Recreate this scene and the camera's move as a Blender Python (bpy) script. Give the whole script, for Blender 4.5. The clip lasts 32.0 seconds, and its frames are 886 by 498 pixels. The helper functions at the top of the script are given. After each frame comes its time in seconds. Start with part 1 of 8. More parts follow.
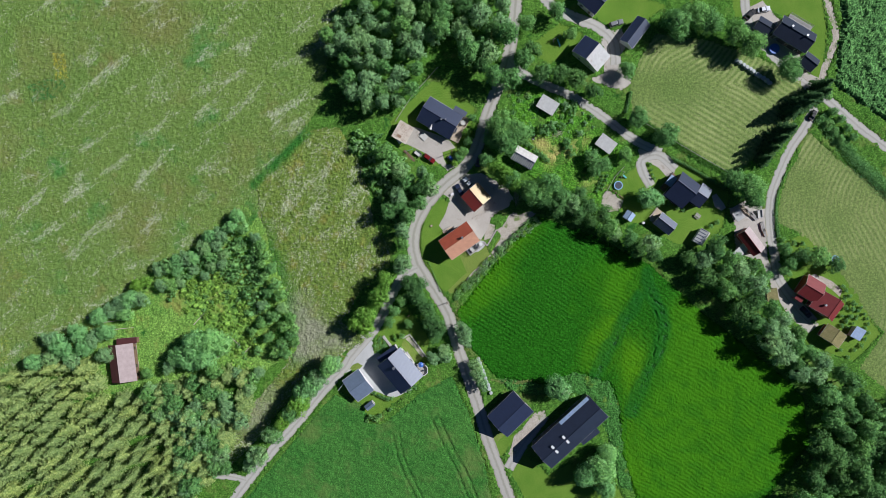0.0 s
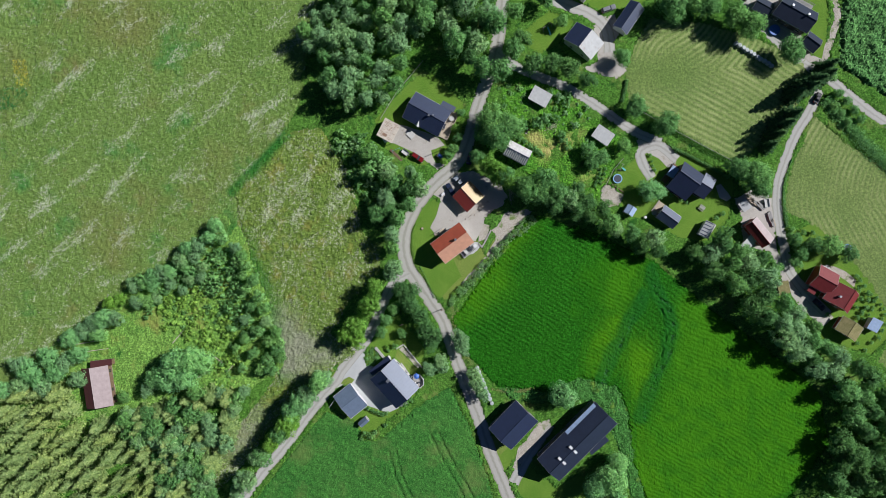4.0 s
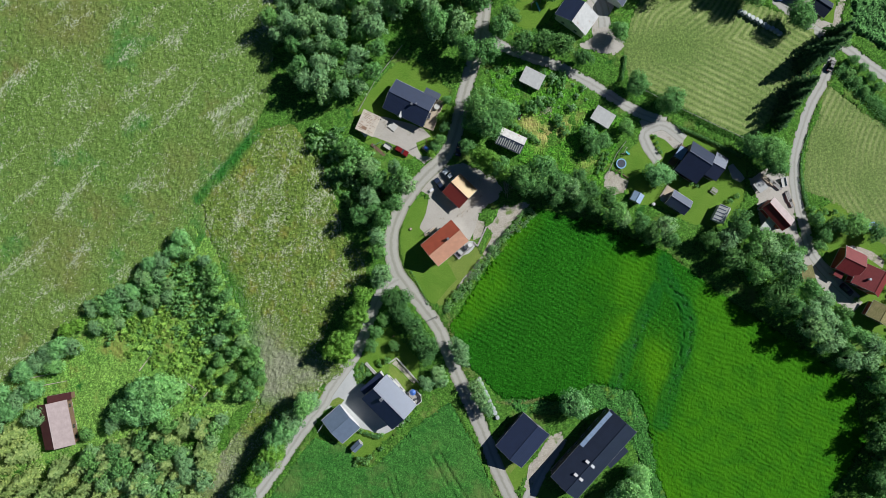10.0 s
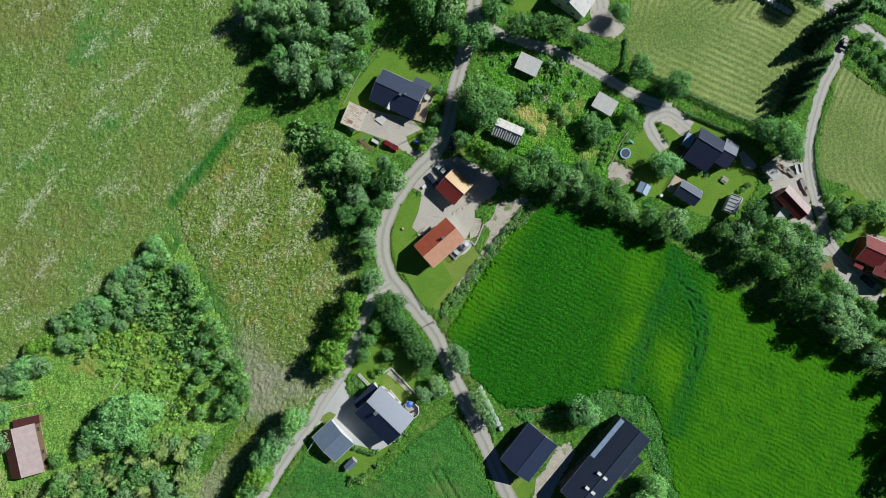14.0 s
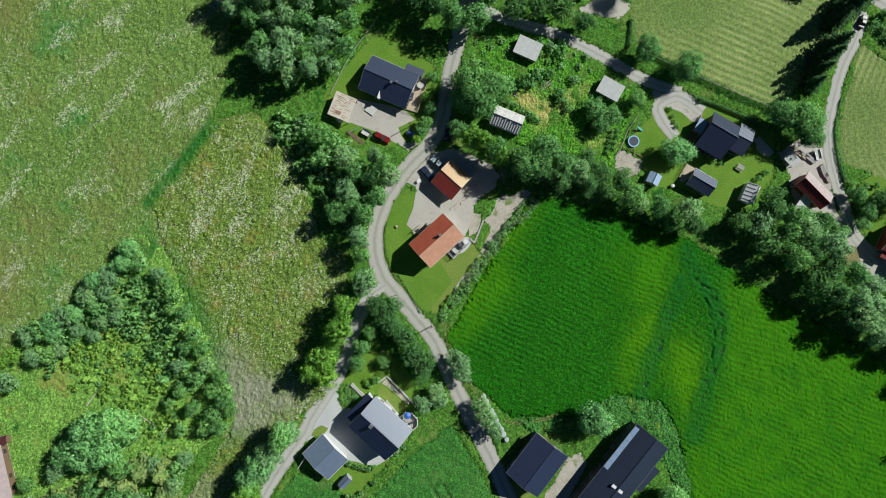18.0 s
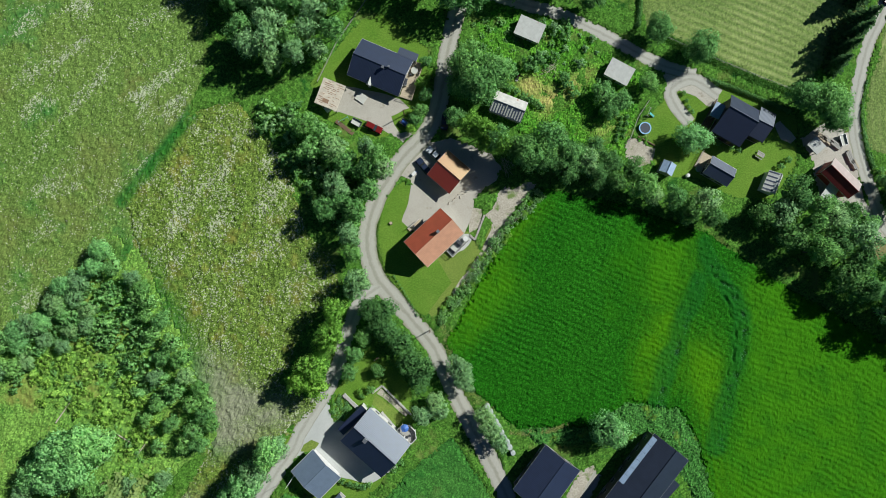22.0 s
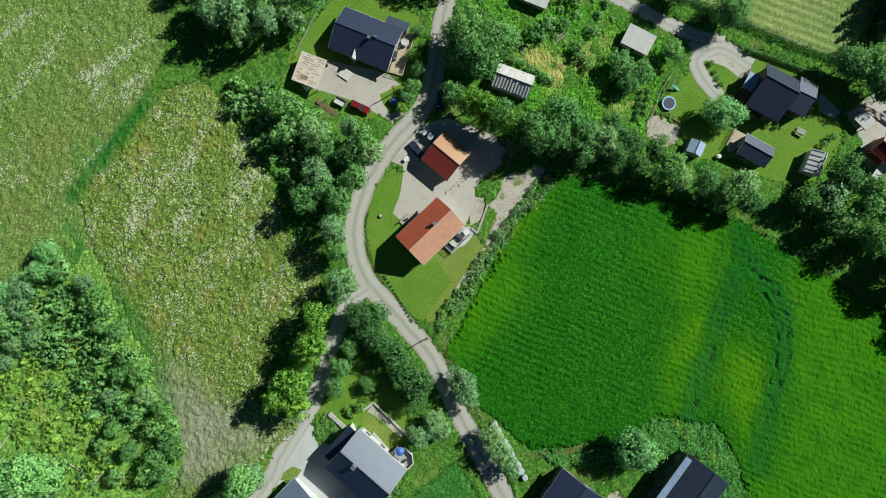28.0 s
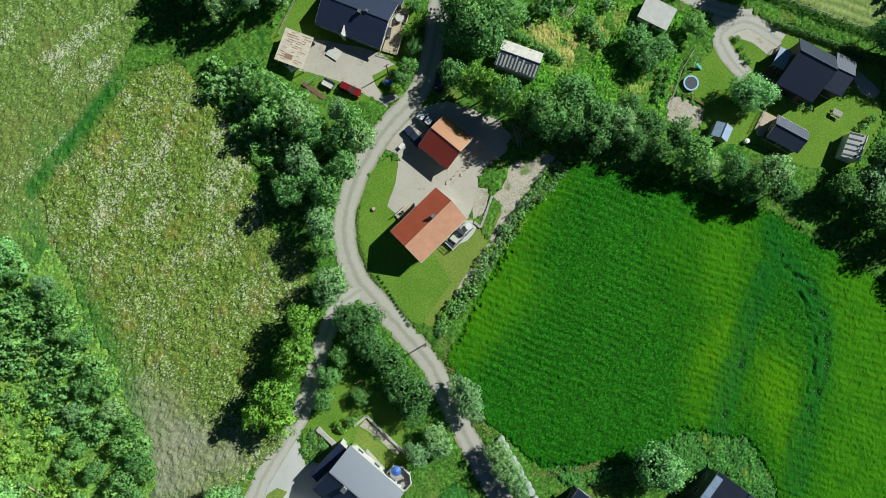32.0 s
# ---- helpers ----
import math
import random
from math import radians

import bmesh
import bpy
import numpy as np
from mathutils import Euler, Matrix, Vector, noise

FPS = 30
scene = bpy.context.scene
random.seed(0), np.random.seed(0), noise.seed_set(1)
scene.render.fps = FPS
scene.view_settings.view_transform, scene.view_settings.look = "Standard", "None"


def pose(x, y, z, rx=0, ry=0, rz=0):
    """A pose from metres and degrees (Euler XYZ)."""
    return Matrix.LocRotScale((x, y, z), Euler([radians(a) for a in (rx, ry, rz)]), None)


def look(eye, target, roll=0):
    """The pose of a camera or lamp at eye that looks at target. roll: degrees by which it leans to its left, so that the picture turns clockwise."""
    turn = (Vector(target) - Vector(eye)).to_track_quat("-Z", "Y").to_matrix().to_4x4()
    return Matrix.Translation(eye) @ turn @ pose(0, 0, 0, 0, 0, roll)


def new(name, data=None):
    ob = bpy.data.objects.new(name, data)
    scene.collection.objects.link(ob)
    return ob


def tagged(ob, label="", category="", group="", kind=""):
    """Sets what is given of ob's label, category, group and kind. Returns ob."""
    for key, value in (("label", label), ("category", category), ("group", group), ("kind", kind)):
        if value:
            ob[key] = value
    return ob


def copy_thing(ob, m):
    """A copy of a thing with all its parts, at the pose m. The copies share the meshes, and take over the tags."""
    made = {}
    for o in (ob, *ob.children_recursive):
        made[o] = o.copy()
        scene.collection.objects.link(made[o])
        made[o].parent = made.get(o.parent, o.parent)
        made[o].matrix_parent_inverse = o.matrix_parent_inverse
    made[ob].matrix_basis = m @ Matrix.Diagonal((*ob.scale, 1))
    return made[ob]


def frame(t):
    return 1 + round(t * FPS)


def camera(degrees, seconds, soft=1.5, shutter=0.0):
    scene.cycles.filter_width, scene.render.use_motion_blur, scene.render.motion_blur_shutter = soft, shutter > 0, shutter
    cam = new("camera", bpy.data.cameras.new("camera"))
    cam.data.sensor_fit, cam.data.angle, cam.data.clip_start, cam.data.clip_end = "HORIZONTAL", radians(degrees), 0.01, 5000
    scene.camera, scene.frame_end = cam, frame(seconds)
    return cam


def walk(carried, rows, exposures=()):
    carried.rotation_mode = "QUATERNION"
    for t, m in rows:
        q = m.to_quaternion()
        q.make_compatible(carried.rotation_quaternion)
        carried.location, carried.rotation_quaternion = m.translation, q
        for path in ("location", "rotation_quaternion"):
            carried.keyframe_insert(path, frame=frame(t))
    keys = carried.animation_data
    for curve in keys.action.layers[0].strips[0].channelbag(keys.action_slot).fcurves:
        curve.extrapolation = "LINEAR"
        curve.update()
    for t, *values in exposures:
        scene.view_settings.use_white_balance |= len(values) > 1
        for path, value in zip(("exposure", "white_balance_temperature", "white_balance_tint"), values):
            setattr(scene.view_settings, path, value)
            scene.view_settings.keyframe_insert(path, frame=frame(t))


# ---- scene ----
cam = camera(73.7, 32.0, soft=0.6)
walk(cam, [
    (0, pose(6.75, 5.38, 205.02, -1.873, 2.275, 0.496)),
    (2, pose(6.44, 4.54, 199.39, -1.528, 1.831, -0.548)),
    (4, pose(6.03, 3.61, 193.71, -1.200, 1.399, -1.594)),
    (6, pose(5.45, 2.55, 187.96, -0.898, 0.987, -2.635)),
    (8, pose(4.81, 1.54, 182.08, -0.604, 0.575, -3.636)),
    (10, pose(4.21, 0.75, 176.10, -0.299, 0.153, -4.555)),
    (12, pose(3.74, 0.01, 170.15, 0.004, -0.237, -5.367)),
    (14, pose(3.43, -0.85, 164.38, 0.288, -0.547, -6.058)),
    (16, pose(3.22, -1.74, 158.69, 0.562, -0.769, -6.651)),
    (18, pose(3.05, -2.58, 152.97, 0.833, -0.906, -7.168)),
    (20, pose(3.01, -3.40, 147.23, 1.106, -0.981, -7.596)),
    (22, pose(3.15, -4.27, 141.47, 1.382, -1.016, -7.929)),
    (24, pose(3.37, -5.16, 135.63, 1.667, -1.015, -8.227)),
    (26, pose(3.55, -5.99, 129.67, 1.964, -0.983, -8.540)),
    (28, pose(3.67, -6.77, 123.64, 2.267, -0.931, -8.823)),
    (30, pose(3.77, -7.51, 117.63, 2.569, -0.872, -9.025)),
    (32, pose(3.86, -8.23, 111.65, 2.870, -0.811, -9.175)),
], exposures=[(0, 0.19, 6000, 17), (13, 0.17, 6150, 10), (32, 0.27, 6350, 2)])

# ---- light ----
SUN_FROM = Vector((0.932, 0.363, 0.0)).normalized()
SUN_HEIGHT = radians(38.5)
world = bpy.data.worlds.new("sky")
scene.world = world
world.use_nodes = True
wt = world.node_tree
sky = wt.nodes.new("ShaderNodeTexSky")
sky.sky_type, sky.sun_disc = "NISHITA", False
sky.sun_elevation, sky.sun_rotation = SUN_HEIGHT, math.atan2(SUN_FROM.x, SUN_FROM.y)
sky.air_density, sky.dust_density, sky.ozone_density, sky.altitude = 1.3, 0.0, 9.0, 2500
wt.links.new(sky.outputs[0], wt.nodes["Background"].inputs[0])
wt.nodes["Background"].inputs[1].default_value = 0.026
sun_data = bpy.data.lights.new("sun", "SUN")
sun_data.energy, sun_data.angle, sun_data.color = 5.0, radians(0.6), (1.0, 0.975, 0.92)
sun_lamp = new("sun", sun_data)
toward = Vector((SUN_FROM.x * math.cos(SUN_HEIGHT), SUN_FROM.y * math.cos(SUN_HEIGHT), math.sin(SUN_HEIGHT)))
sun_lamp.matrix_basis = look(toward * 400, (0, 0, 0))


# ---- materials ----
def nodes_of(name):
    m = bpy.data.materials.new(name)
    m.use_nodes = True
    return m, m.node_tree, m.node_tree.nodes["Principled BSDF"]


def add_noise(nt, scale, detail=3.0, rough=0.6, stretch=None):
    co = nt.nodes.new("ShaderNodeTexCoord")
    n = nt.nodes.new("ShaderNodeTexNoise")
    n.inputs["Scale"].default_value, n.inputs["Detail"].default_value, n.inputs["Roughness"].default_value = scale, detail, rough
    src = co.outputs["Object"]
    if stretch:
        mp = nt.nodes.new("ShaderNodeMapping")
        mp.vector_type = "TEXTURE"
        mp.inputs["Rotation"].default_value = (0, 0, radians(stretch[0]))
        mp.inputs["Scale"].default_value = (stretch[1], stretch[2], 1)
        nt.links.new(src, mp.inputs[0])
        src = mp.outputs[0]
    nt.links.new(src, n.inputs["Vector"])
    return n.outputs[0]


def ramp(nt, fac, stops):
    r = nt.nodes.new("ShaderNodeValToRGB")
    while len(r.color_ramp.elements) < len(stops):
        r.color_ramp.elements.new(0.5)
    for e, (p, c) in zip(r.color_ramp.elements, stops):
        e.position, e.color = p, (*c, 1)
    nt.links.new(fac, r.inputs[0])
    return r.outputs[0]


def mixed(nt, fac, a, b, kind="MIX"):
    m = nt.nodes.new("ShaderNodeMix")
    m.data_type, m.blend_type = "RGBA", kind
    for value, key in ((fac, 0), (a, 6), (b, 7)):
        if isinstance(value, (int, float)):
            m.inputs[key].default_value = value
        elif isinstance(value, tuple):
            m.inputs[key].default_value = (*value, 1)
        else:
            nt.links.new(value, m.inputs[key])
    return m.outputs[2]


def relief(nt, bsdf, height, strength, distance):
    b = nt.nodes.new("ShaderNodeBump")
    b.inputs["Strength"].default_value, b.inputs["Distance"].default_value = strength, distance
    nt.links.new(height, b.inputs["Height"])
    nt.links.new(b.outputs[0], bsdf.inputs["Normal"])


def rough_stuff(name, low, high, big=0.05, fine=1.5, rough=0.95, bump=0.6, bump_size=0.1, spots=None, rows=None, spec=0.15, contrast=0.45, bloom=None, tones=None, cells=None):
    """Ground-like surface: broad patches, fine grain, optional spots (colour, scale, threshold) and rows (angle, spacing, amount)."""
    m, nt, p = nodes_of(name)
    broad = add_noise(nt, big, 4, 0.6)
    grain = add_noise(nt, fine, 4, 0.7)
    c = ramp(nt, broad, [(0.32, low), (0.68, high)])
    dark = tuple(v * 0.45 for v in low)
    light = tuple(min(1, v * 1.7) for v in high)
    g = ramp(nt, grain, [(0.3, dark), (0.5, tuple((a + b) / 2 for a, b in zip(low, high))), (0.72, light)])
    c = mixed(nt, contrast, c, g)
    h = grain
    if cells:
        vo = nt.nodes.new("ShaderNodeTexVoronoi")
        vo.inputs["Scale"].default_value = cells[0]
        nt.links.new(nt.nodes.new("ShaderNodeTexCoord").outputs["Object"], vo.inputs["Vector"])
        pick = nt.nodes.new("ShaderNodeSeparateColor")
        nt.links.new(vo.outputs["Color"], pick.inputs[0])
        tuft = ramp(nt, pick.outputs[0], [(0.0, (1 - cells[1],) * 3), (0.55, (1, 1, 1)), (1.0, (1 + cells[1] * 1.1, 1 + cells[1], 1 + 0.8 * cells[1]))])
        c = mixed(nt, 1.0, c, tuft, "MULTIPLY")
    if rows:
        co = nt.nodes.new("ShaderNodeTexCoord")
        mp = nt.nodes.new("ShaderNodeMapping")
        mp.inputs["Rotation"].default_value = (0, 0, radians(rows[0]))
        w = nt.nodes.new("ShaderNodeTexWave")
        w.inputs["Scale"].default_value = 0.314 / rows[1]
        w.inputs["Distortion"].default_value, w.inputs["Detail"].default_value = rows[3] if len(rows) > 3 else 3.0, 2.0
        w.inputs["Detail Scale"].default_value = 0.6
        nt.links.new(co.outputs["Object"], mp.inputs[0])
        nt.links.new(mp.outputs[0], w.inputs["Vector"])
        stripes = ramp(nt, w.outputs[1], [(0.1, (0.72, 0.72, 0.72)), (0.9, (1.25, 1.25, 1.2))])
        c = mixed(nt, rows[2], c, stripes, "MULTIPLY")
    for colour, scale, a, b in spots or ():
        s = ramp(nt, add_noise(nt, scale, 5, 0.65), [(a, (0, 0, 0)), (b, (1, 1, 1))])
        c = mixed(nt, s, c, colour)
    if bloom:
        colour, angle, a, b, amount = bloom
        drift = ramp(nt, add_noise(nt, 0.19, 4, 0.62, (angle, 2.7, 1.0)), [(a, (0, 0, 0)), (b, (1, 1, 1))])
        wide = ramp(nt, add_noise(nt, 0.035, 3, 0.5), [(0.36, (0.25, 0.25, 0.25)), (0.60, (1, 1, 1))])
        drift = mixed(nt, 1.0, drift, wide, "MULTIPLY")
        few = nt.nodes.new("ShaderNodeMath")
        few.operation = "MULTIPLY_ADD"
        nt.links.new(drift, few.inputs[0])
        few.inputs[1].default_value, few.inputs[2].default_value = amount, 0.02
        speck = nt.nodes.new("ShaderNodeMath")
        speck.operation = "LESS_THAN"
        nt.links.new(pick.outputs[1], speck.inputs[0])
        nt.links.new(few.outputs[0], speck.inputs[1])
        c = mixed(nt, speck.outputs[0], c, colour)
    for tone, colour in (tones or {}).items():
        at = nt.nodes.new("ShaderNodeAttribute")
        at.attribute_name = tone
        c = mixed(nt, at.outputs["Fac"], c, mixed(nt, 0.5, colour, g, "OVERLAY"))
    nt.links.new(c, p.inputs["Base Color"])
    p.inputs["Roughness"].default_value = rough
    p.inputs["Specular IOR Level"].default_value = spec
    if bump:
        relief(nt, p, h, bump, bump_size)
    return m


def plain(name, colour, rough=0.6, metal=0.0, vary=0.25, scale=3.0, bump=0.15, spec=0.5, dirt=None, ribs=None, glare=None):
    """Painted, wooden, stone or metal surface with soft mottling, optional dirt colour and ribs (axis, spacing, depth)."""
    m, nt, p = nodes_of(name)
    n1 = add_noise(nt, scale, 4, 0.65)
    n2 = add_noise(nt, scale * 9, 3, 0.6)
    c = ramp(nt, n1, [(0.3, tuple(v * (1 - vary) for v in colour)), (0.7, tuple(min(1, v * (1 + vary)) for v in colour))])
    c = mixed(nt, 0.3 * vary * 2, c, ramp(nt, n2, [(0.35, tuple(v * 0.6 for v in colour)), (0.65, tuple(min(1, v * 1.3) for v in colour))]))
    if dirt:
        s = ramp(nt, add_noise(nt, dirt[1], 5, 0.7), [(dirt[2], (0, 0, 0)), (dirt[2] + 0.12, (1, 1, 1))])
        c = mixed(nt, s, c, dirt[0])
    nt.links.new(c, p.inputs["Base Color"])
    p.inputs["Roughness"].default_value, p.inputs["Metallic"].default_value = rough, metal
    p.inputs["Specular IOR Level"].default_value = spec
    if glare:
        p.inputs["IOR"].default_value, p.inputs["Specular Tint"].default_value = glare[0], (*glare[1:], 1)
    if ribs:
        co = nt.nodes.new("ShaderNodeTexCoord")
        w = nt.nodes.new("ShaderNodeTexWave")
        w.bands_direction = ribs[0]
        w.inputs["Scale"].default_value = 0.314 / ribs[1]
        nt.links.new(co.outputs["Object"], w.inputs["Vector"])
        relief(nt, p, w.outputs[1], 0.35, ribs[2])
    elif bump:
        relief(nt, p, n2, bump, 0.02)
    return m


def leafy(name, dark, light, through_light=0.35, gloss=0.1):
    """Leaves: every clump a little different, every tree a little different, light shining partly through."""
    m, nt, p = nodes_of(name)
    geo = nt.nodes.new("ShaderNodeNewGeometry")
    info = nt.nodes.new("ShaderNodeObjectInfo")
    c = ramp(nt, geo.outputs["Random Per Island"], [(0.0, dark), (0.6, tuple((a + b) / 2 for a, b in zip(dark, light))), (1.0, light)])
    hue = ramp(nt, info.outputs["Random"], [(0.0, (0.84, 0.88, 0.86)), (0.5, (1, 1, 1)), (1.0, (1.14, 1.08, 0.94))])
    c = mixed(nt, 1.0, c, hue, "MULTIPLY")
    boughs = ramp(nt, add_noise(nt, 0.8, 3, 0.6), [(0.32, (0.74, 0.80, 0.86)), (0.68, (1.2, 1.14, 1.0))])
    c = mixed(nt, 1.0, c, boughs, "MULTIPLY")
    nt.links.new(c, p.inputs["Base Color"])
    p.inputs["Roughness"].default_value, p.inputs["Specular IOR Level"].default_value = 0.7, gloss
    tr = nt.nodes.new("ShaderNodeBsdfTranslucent")
    nt.links.new(c, tr.inputs[0])
    mx = nt.nodes.new("ShaderNodeMixShader")
    mx.inputs[0].default_value = through_light
    nt.links.new(p.outputs[0], mx.inputs[1])
    nt.links.new(tr.outputs[0], mx.inputs[2])
    nt.links.new(mx.outputs[0], nt.nodes["Material Output"].inputs[0])
    return m


M_GROUND = rough_stuff("rough_grass", (0.036, 0.13, 0.016), (0.095, 0.205, 0.032), 0.09, 2.2, contrast=0.6, spec=0.05, cells=(2.6, 0.4), spots=[((0.15, 0.20, 0.05), 0.12, 0.55, 0.72), ((0.02, 0.09, 0.014), 0.2, 0.60, 0.70)])
M_MEADOW = rough_stuff("flower_meadow", (0.082, 0.175, 0.032), (0.158, 0.232, 0.058), 0.03, 2.4, contrast=0.7, spec=0.05, cells=(4.2, 0.30),
                       spots=[((0.165, 0.172, 0.052), 0.022, 0.52, 0.74), ((0.175, 0.168, 0.055), 0.07, 0.60, 0.76), ((0.05, 0.185, 0.04), 0.05, 0.55, 0.72)], bloom=((0.36, 0.40, 0.27), 36, 0.52, 0.70, 0.75), tones={"lush": (0.05, 0.19, 0.04)})
M_STRIP = rough_stuff("unmown_strip", (0.085, 0.165, 0.028), (0.150, 0.215, 0.044), 0.06, 2.4, contrast=0.7, spec=0.05, cells=(3.8, 0.5),
                      spots=[((0.19, 0.19, 0.04), 0.16, 0.52, 0.7)], bloom=((0.34, 0.37, 0.25), 50, 0.44, 0.66, 0.60), tones={"lush": (0.055, 0.20, 0.035), "reed": (0.36, 0.345, 0.29)})
M_CROP = rough_stuff("green_crop", (0.008, 0.075, 0.004), (0.024, 0.138, 0.008), 0.035, 3.4, contrast=0.7, spec=0.03, cells=(3.2, 0.35), rows=(-59, 1.35, 0.32, 2.2),
                     spots=[((0.03, 0.15, 0.004), 0.028, 0.58, 0.78)], tones={"light": (0.085, 0.285, 0.010), "ripe": (0.115, 0.32, 0.008), "wet": (0.022, 0.165, 0.024)})
M_LEY = rough_stuff("ley_grass", (0.022, 0.125, 0.018), (0.062, 0.185, 0.032), 0.06, 2.6, contrast=0.5, rows=(-62, 3.2, 0.25, 4.0), cells=(2.8, 0.35),
                    spots=[((0.105, 0.175, 0.042), 0.05, 0.52, 0.7), ((0.016, 0.10, 0.014), 0.11, 0.6, 0.72)])
M_HAY = rough_stuff("mown_hay", (0.105, 0.185, 0.042), (0.16, 0.225, 0.062), 0.05, 1.4, cells=(3.2, 0.25), tones={"swath": (0.47, 0.50, 0.24)})
M_HAY2 = rough_stuff("mown_hay_rows", (0.11, 0.185, 0.045), (0.165, 0.225, 0.066), 0.05, 1.4, cells=(3.2, 0.25), tones={"swath": (0.45, 0.47, 0.23)})
M_LAWN = rough_stuff("lawn", (0.080, 0.185, 0.020), (0.145, 0.245, 0.036), 0.15, 3.0, bump=0.3, bump_size=0.04, spec=0.05)
M_LAWN2 = rough_stuff("dry_lawn", (0.125, 0.205, 0.035), (0.19, 0.245, 0.055), 0.2, 3.0, bump=0.3, bump_size=0.04, spec=0.05)
M_BUSHY = rough_stuff("leafy_crop", (0.05, 0.16, 0.045), (0.12, 0.26, 0.08), 0.3, 1.8, contrast=0.6, spec=0.05, bump=1.0, bump_size=0.3, cells=(1.8, 0.55))
M_GRAVEL = rough_stuff("gravel", (0.35, 0.325, 0.28), (0.45, 0.425, 0.375), 0.12, 6.0, contrast=0.3, rough=0.9, bump=0.4, bump_size=0.02,
                       spots=[((0.25, 0.22, 0.17), 0.35, 0.6, 0.72)])
M_EARTH = rough_stuff("bare_earth", (0.31, 0.28, 0.225), (0.45, 0.415, 0.35), 0.3, 3.0, bump=0.4, spots=[((0.14, 0.20, 0.06), 0.35, 0.54, 0.66)])
M_PAVE = rough_stuff("pale_paving", (0.40, 0.41, 0.40), (0.47, 0.48, 0.465), 0.25, 5.0, contrast=0.12, rough=0.75, bump=0.2, bump_size=0.01, spec=0.15)

M_BARK = plain("bark", (0.11, 0.085, 0.06), 0.9, vary=0.4, scale=4, bump=0.6)
L_MID = leafy("leaves_mid", (0.129, 0.32, 0.098), (0.279, 0.568, 0.186), 0.32)
L_GREY = leafy("leaves_grey", (0.193, 0.38, 0.16), (0.396, 0.66, 0.314), 0.32)
L_LIME = leafy("leaves_lime", (0.175, 0.39, 0.05), (0.33, 0.62, 0.12), 0.32)
L_DARK = leafy("leaves_dark", (0.0828, 0.221, 0.0679), (0.189, 0.396, 0.127), 0.32)
L_NEEDLE = leafy("needles", (0.176, 0.28, 0.0845), (0.403, 0.52, 0.195), 0.35)
L_SPRUCE = leafy("needles_dark", (0.03, 0.085, 0.03), (0.08, 0.17, 0.055), 0.2)
L_GRASS = leafy("grass_blades", (0.045, 0.16, 0.02), (0.14, 0.32, 0.06), 0.35)
L_MEADOW = leafy("meadow_blades", (0.07, 0.18, 0.025), (0.21, 0.33, 0.075), 0.35)
L_FLOWER = leafy("white_flowers", (0.5, 0.53, 0.44), (0.78, 0.8, 0.7), 0.2)
L_YELLOW = leafy("yellow_flowers", (0.35, 0.33, 0.03), (0.60, 0.55, 0.05), 0.2)
L_WET = leafy("wet_weeds", (0.022, 0.13, 0.03), (0.08, 0.28, 0.09), 0.35)
L_LODGED = leafy("lodged_crop_blades", (0.04, 0.17, 0.055), (0.13, 0.34, 0.14), 0.3)
L_HAYCUT = leafy("cut_hay", (0.22, 0.29, 0.08), (0.40, 0.45, 0.17), 0.2)
L_YOUNG = leafy("young_leaves", (0.175, 0.40, 0.115), (0.35, 0.65, 0.235), 0.32)
M_FRESH = rough_stuff("fresh_grass", (0.088, 0.23, 0.038), (0.19, 0.33, 0.065), 0.08, 2.2, contrast=0.6, spec=0.05, cells=(2.8, 0.4), spots=[((0.23, 0.25, 0.06), 0.12, 0.54, 0.72), ((0.20, 0.17, 0.12), 0.09, 0.69, 0.78), ((0.03, 0.12, 0.02), 0.3, 0.60, 0.70)])
M_WEEDY = rough_stuff("lush_weeds", (0.025, 0.12, 0.02), (0.075, 0.20, 0.045), 0.3, 2.4, contrast=0.7, spec=0.05, cells=(3.0, 0.5), spots=[((0.13, 0.22, 0.03), 0.25, 0.58, 0.70), ((0.015, 0.08, 0.012), 0.3, 0.60, 0.70), ((0.16, 0.22, 0.12), 0.8, 0.66, 0.72)])

M_GARDEN = rough_stuff("overgrown_garden", (0.03, 0.155, 0.014), (0.115, 0.275, 0.03), 0.22, 2.0, contrast=0.6, spec=0.05, cells=(2.8, 0.5),
                       spots=[((0.02, 0.10, 0.014), 0.25, 0.58, 0.68), ((0.19, 0.24, 0.05), 0.3, 0.60, 0.72)], tones={"dry": (0.56, 0.49, 0.22)})
L_SALLOW = leafy("sallow_leaves", (0.197, 0.473, 0.166), (0.408, 0.766, 0.307), 0.32)
L_SCRUB = leafy("scrub_leaves", (0.23, 0.446, 0.0791), (0.446, 0.705, 0.159), 0.32)


# ---- building blocks ----
def thing(name, x, y, z=0.0, turn=0.0, label="", category="", group="", kind=""):
    ob = new(name)
    ob.matrix_basis = pose(x, y, z, 0, 0, turn)
    return tagged(ob, label, category, group, kind)


def part(name, bm, material, parent=None, label=""):
    me = bpy.data.meshes.new(name)
    bmesh.ops.recalc_face_normals(bm, faces=bm.faces)
    bm.to_mesh(me)
    bm.free()
    me.materials.append(material)
    ob = new(name, me)
    ob.parent = parent
    if label:
        ob["label"] = label
    return ob


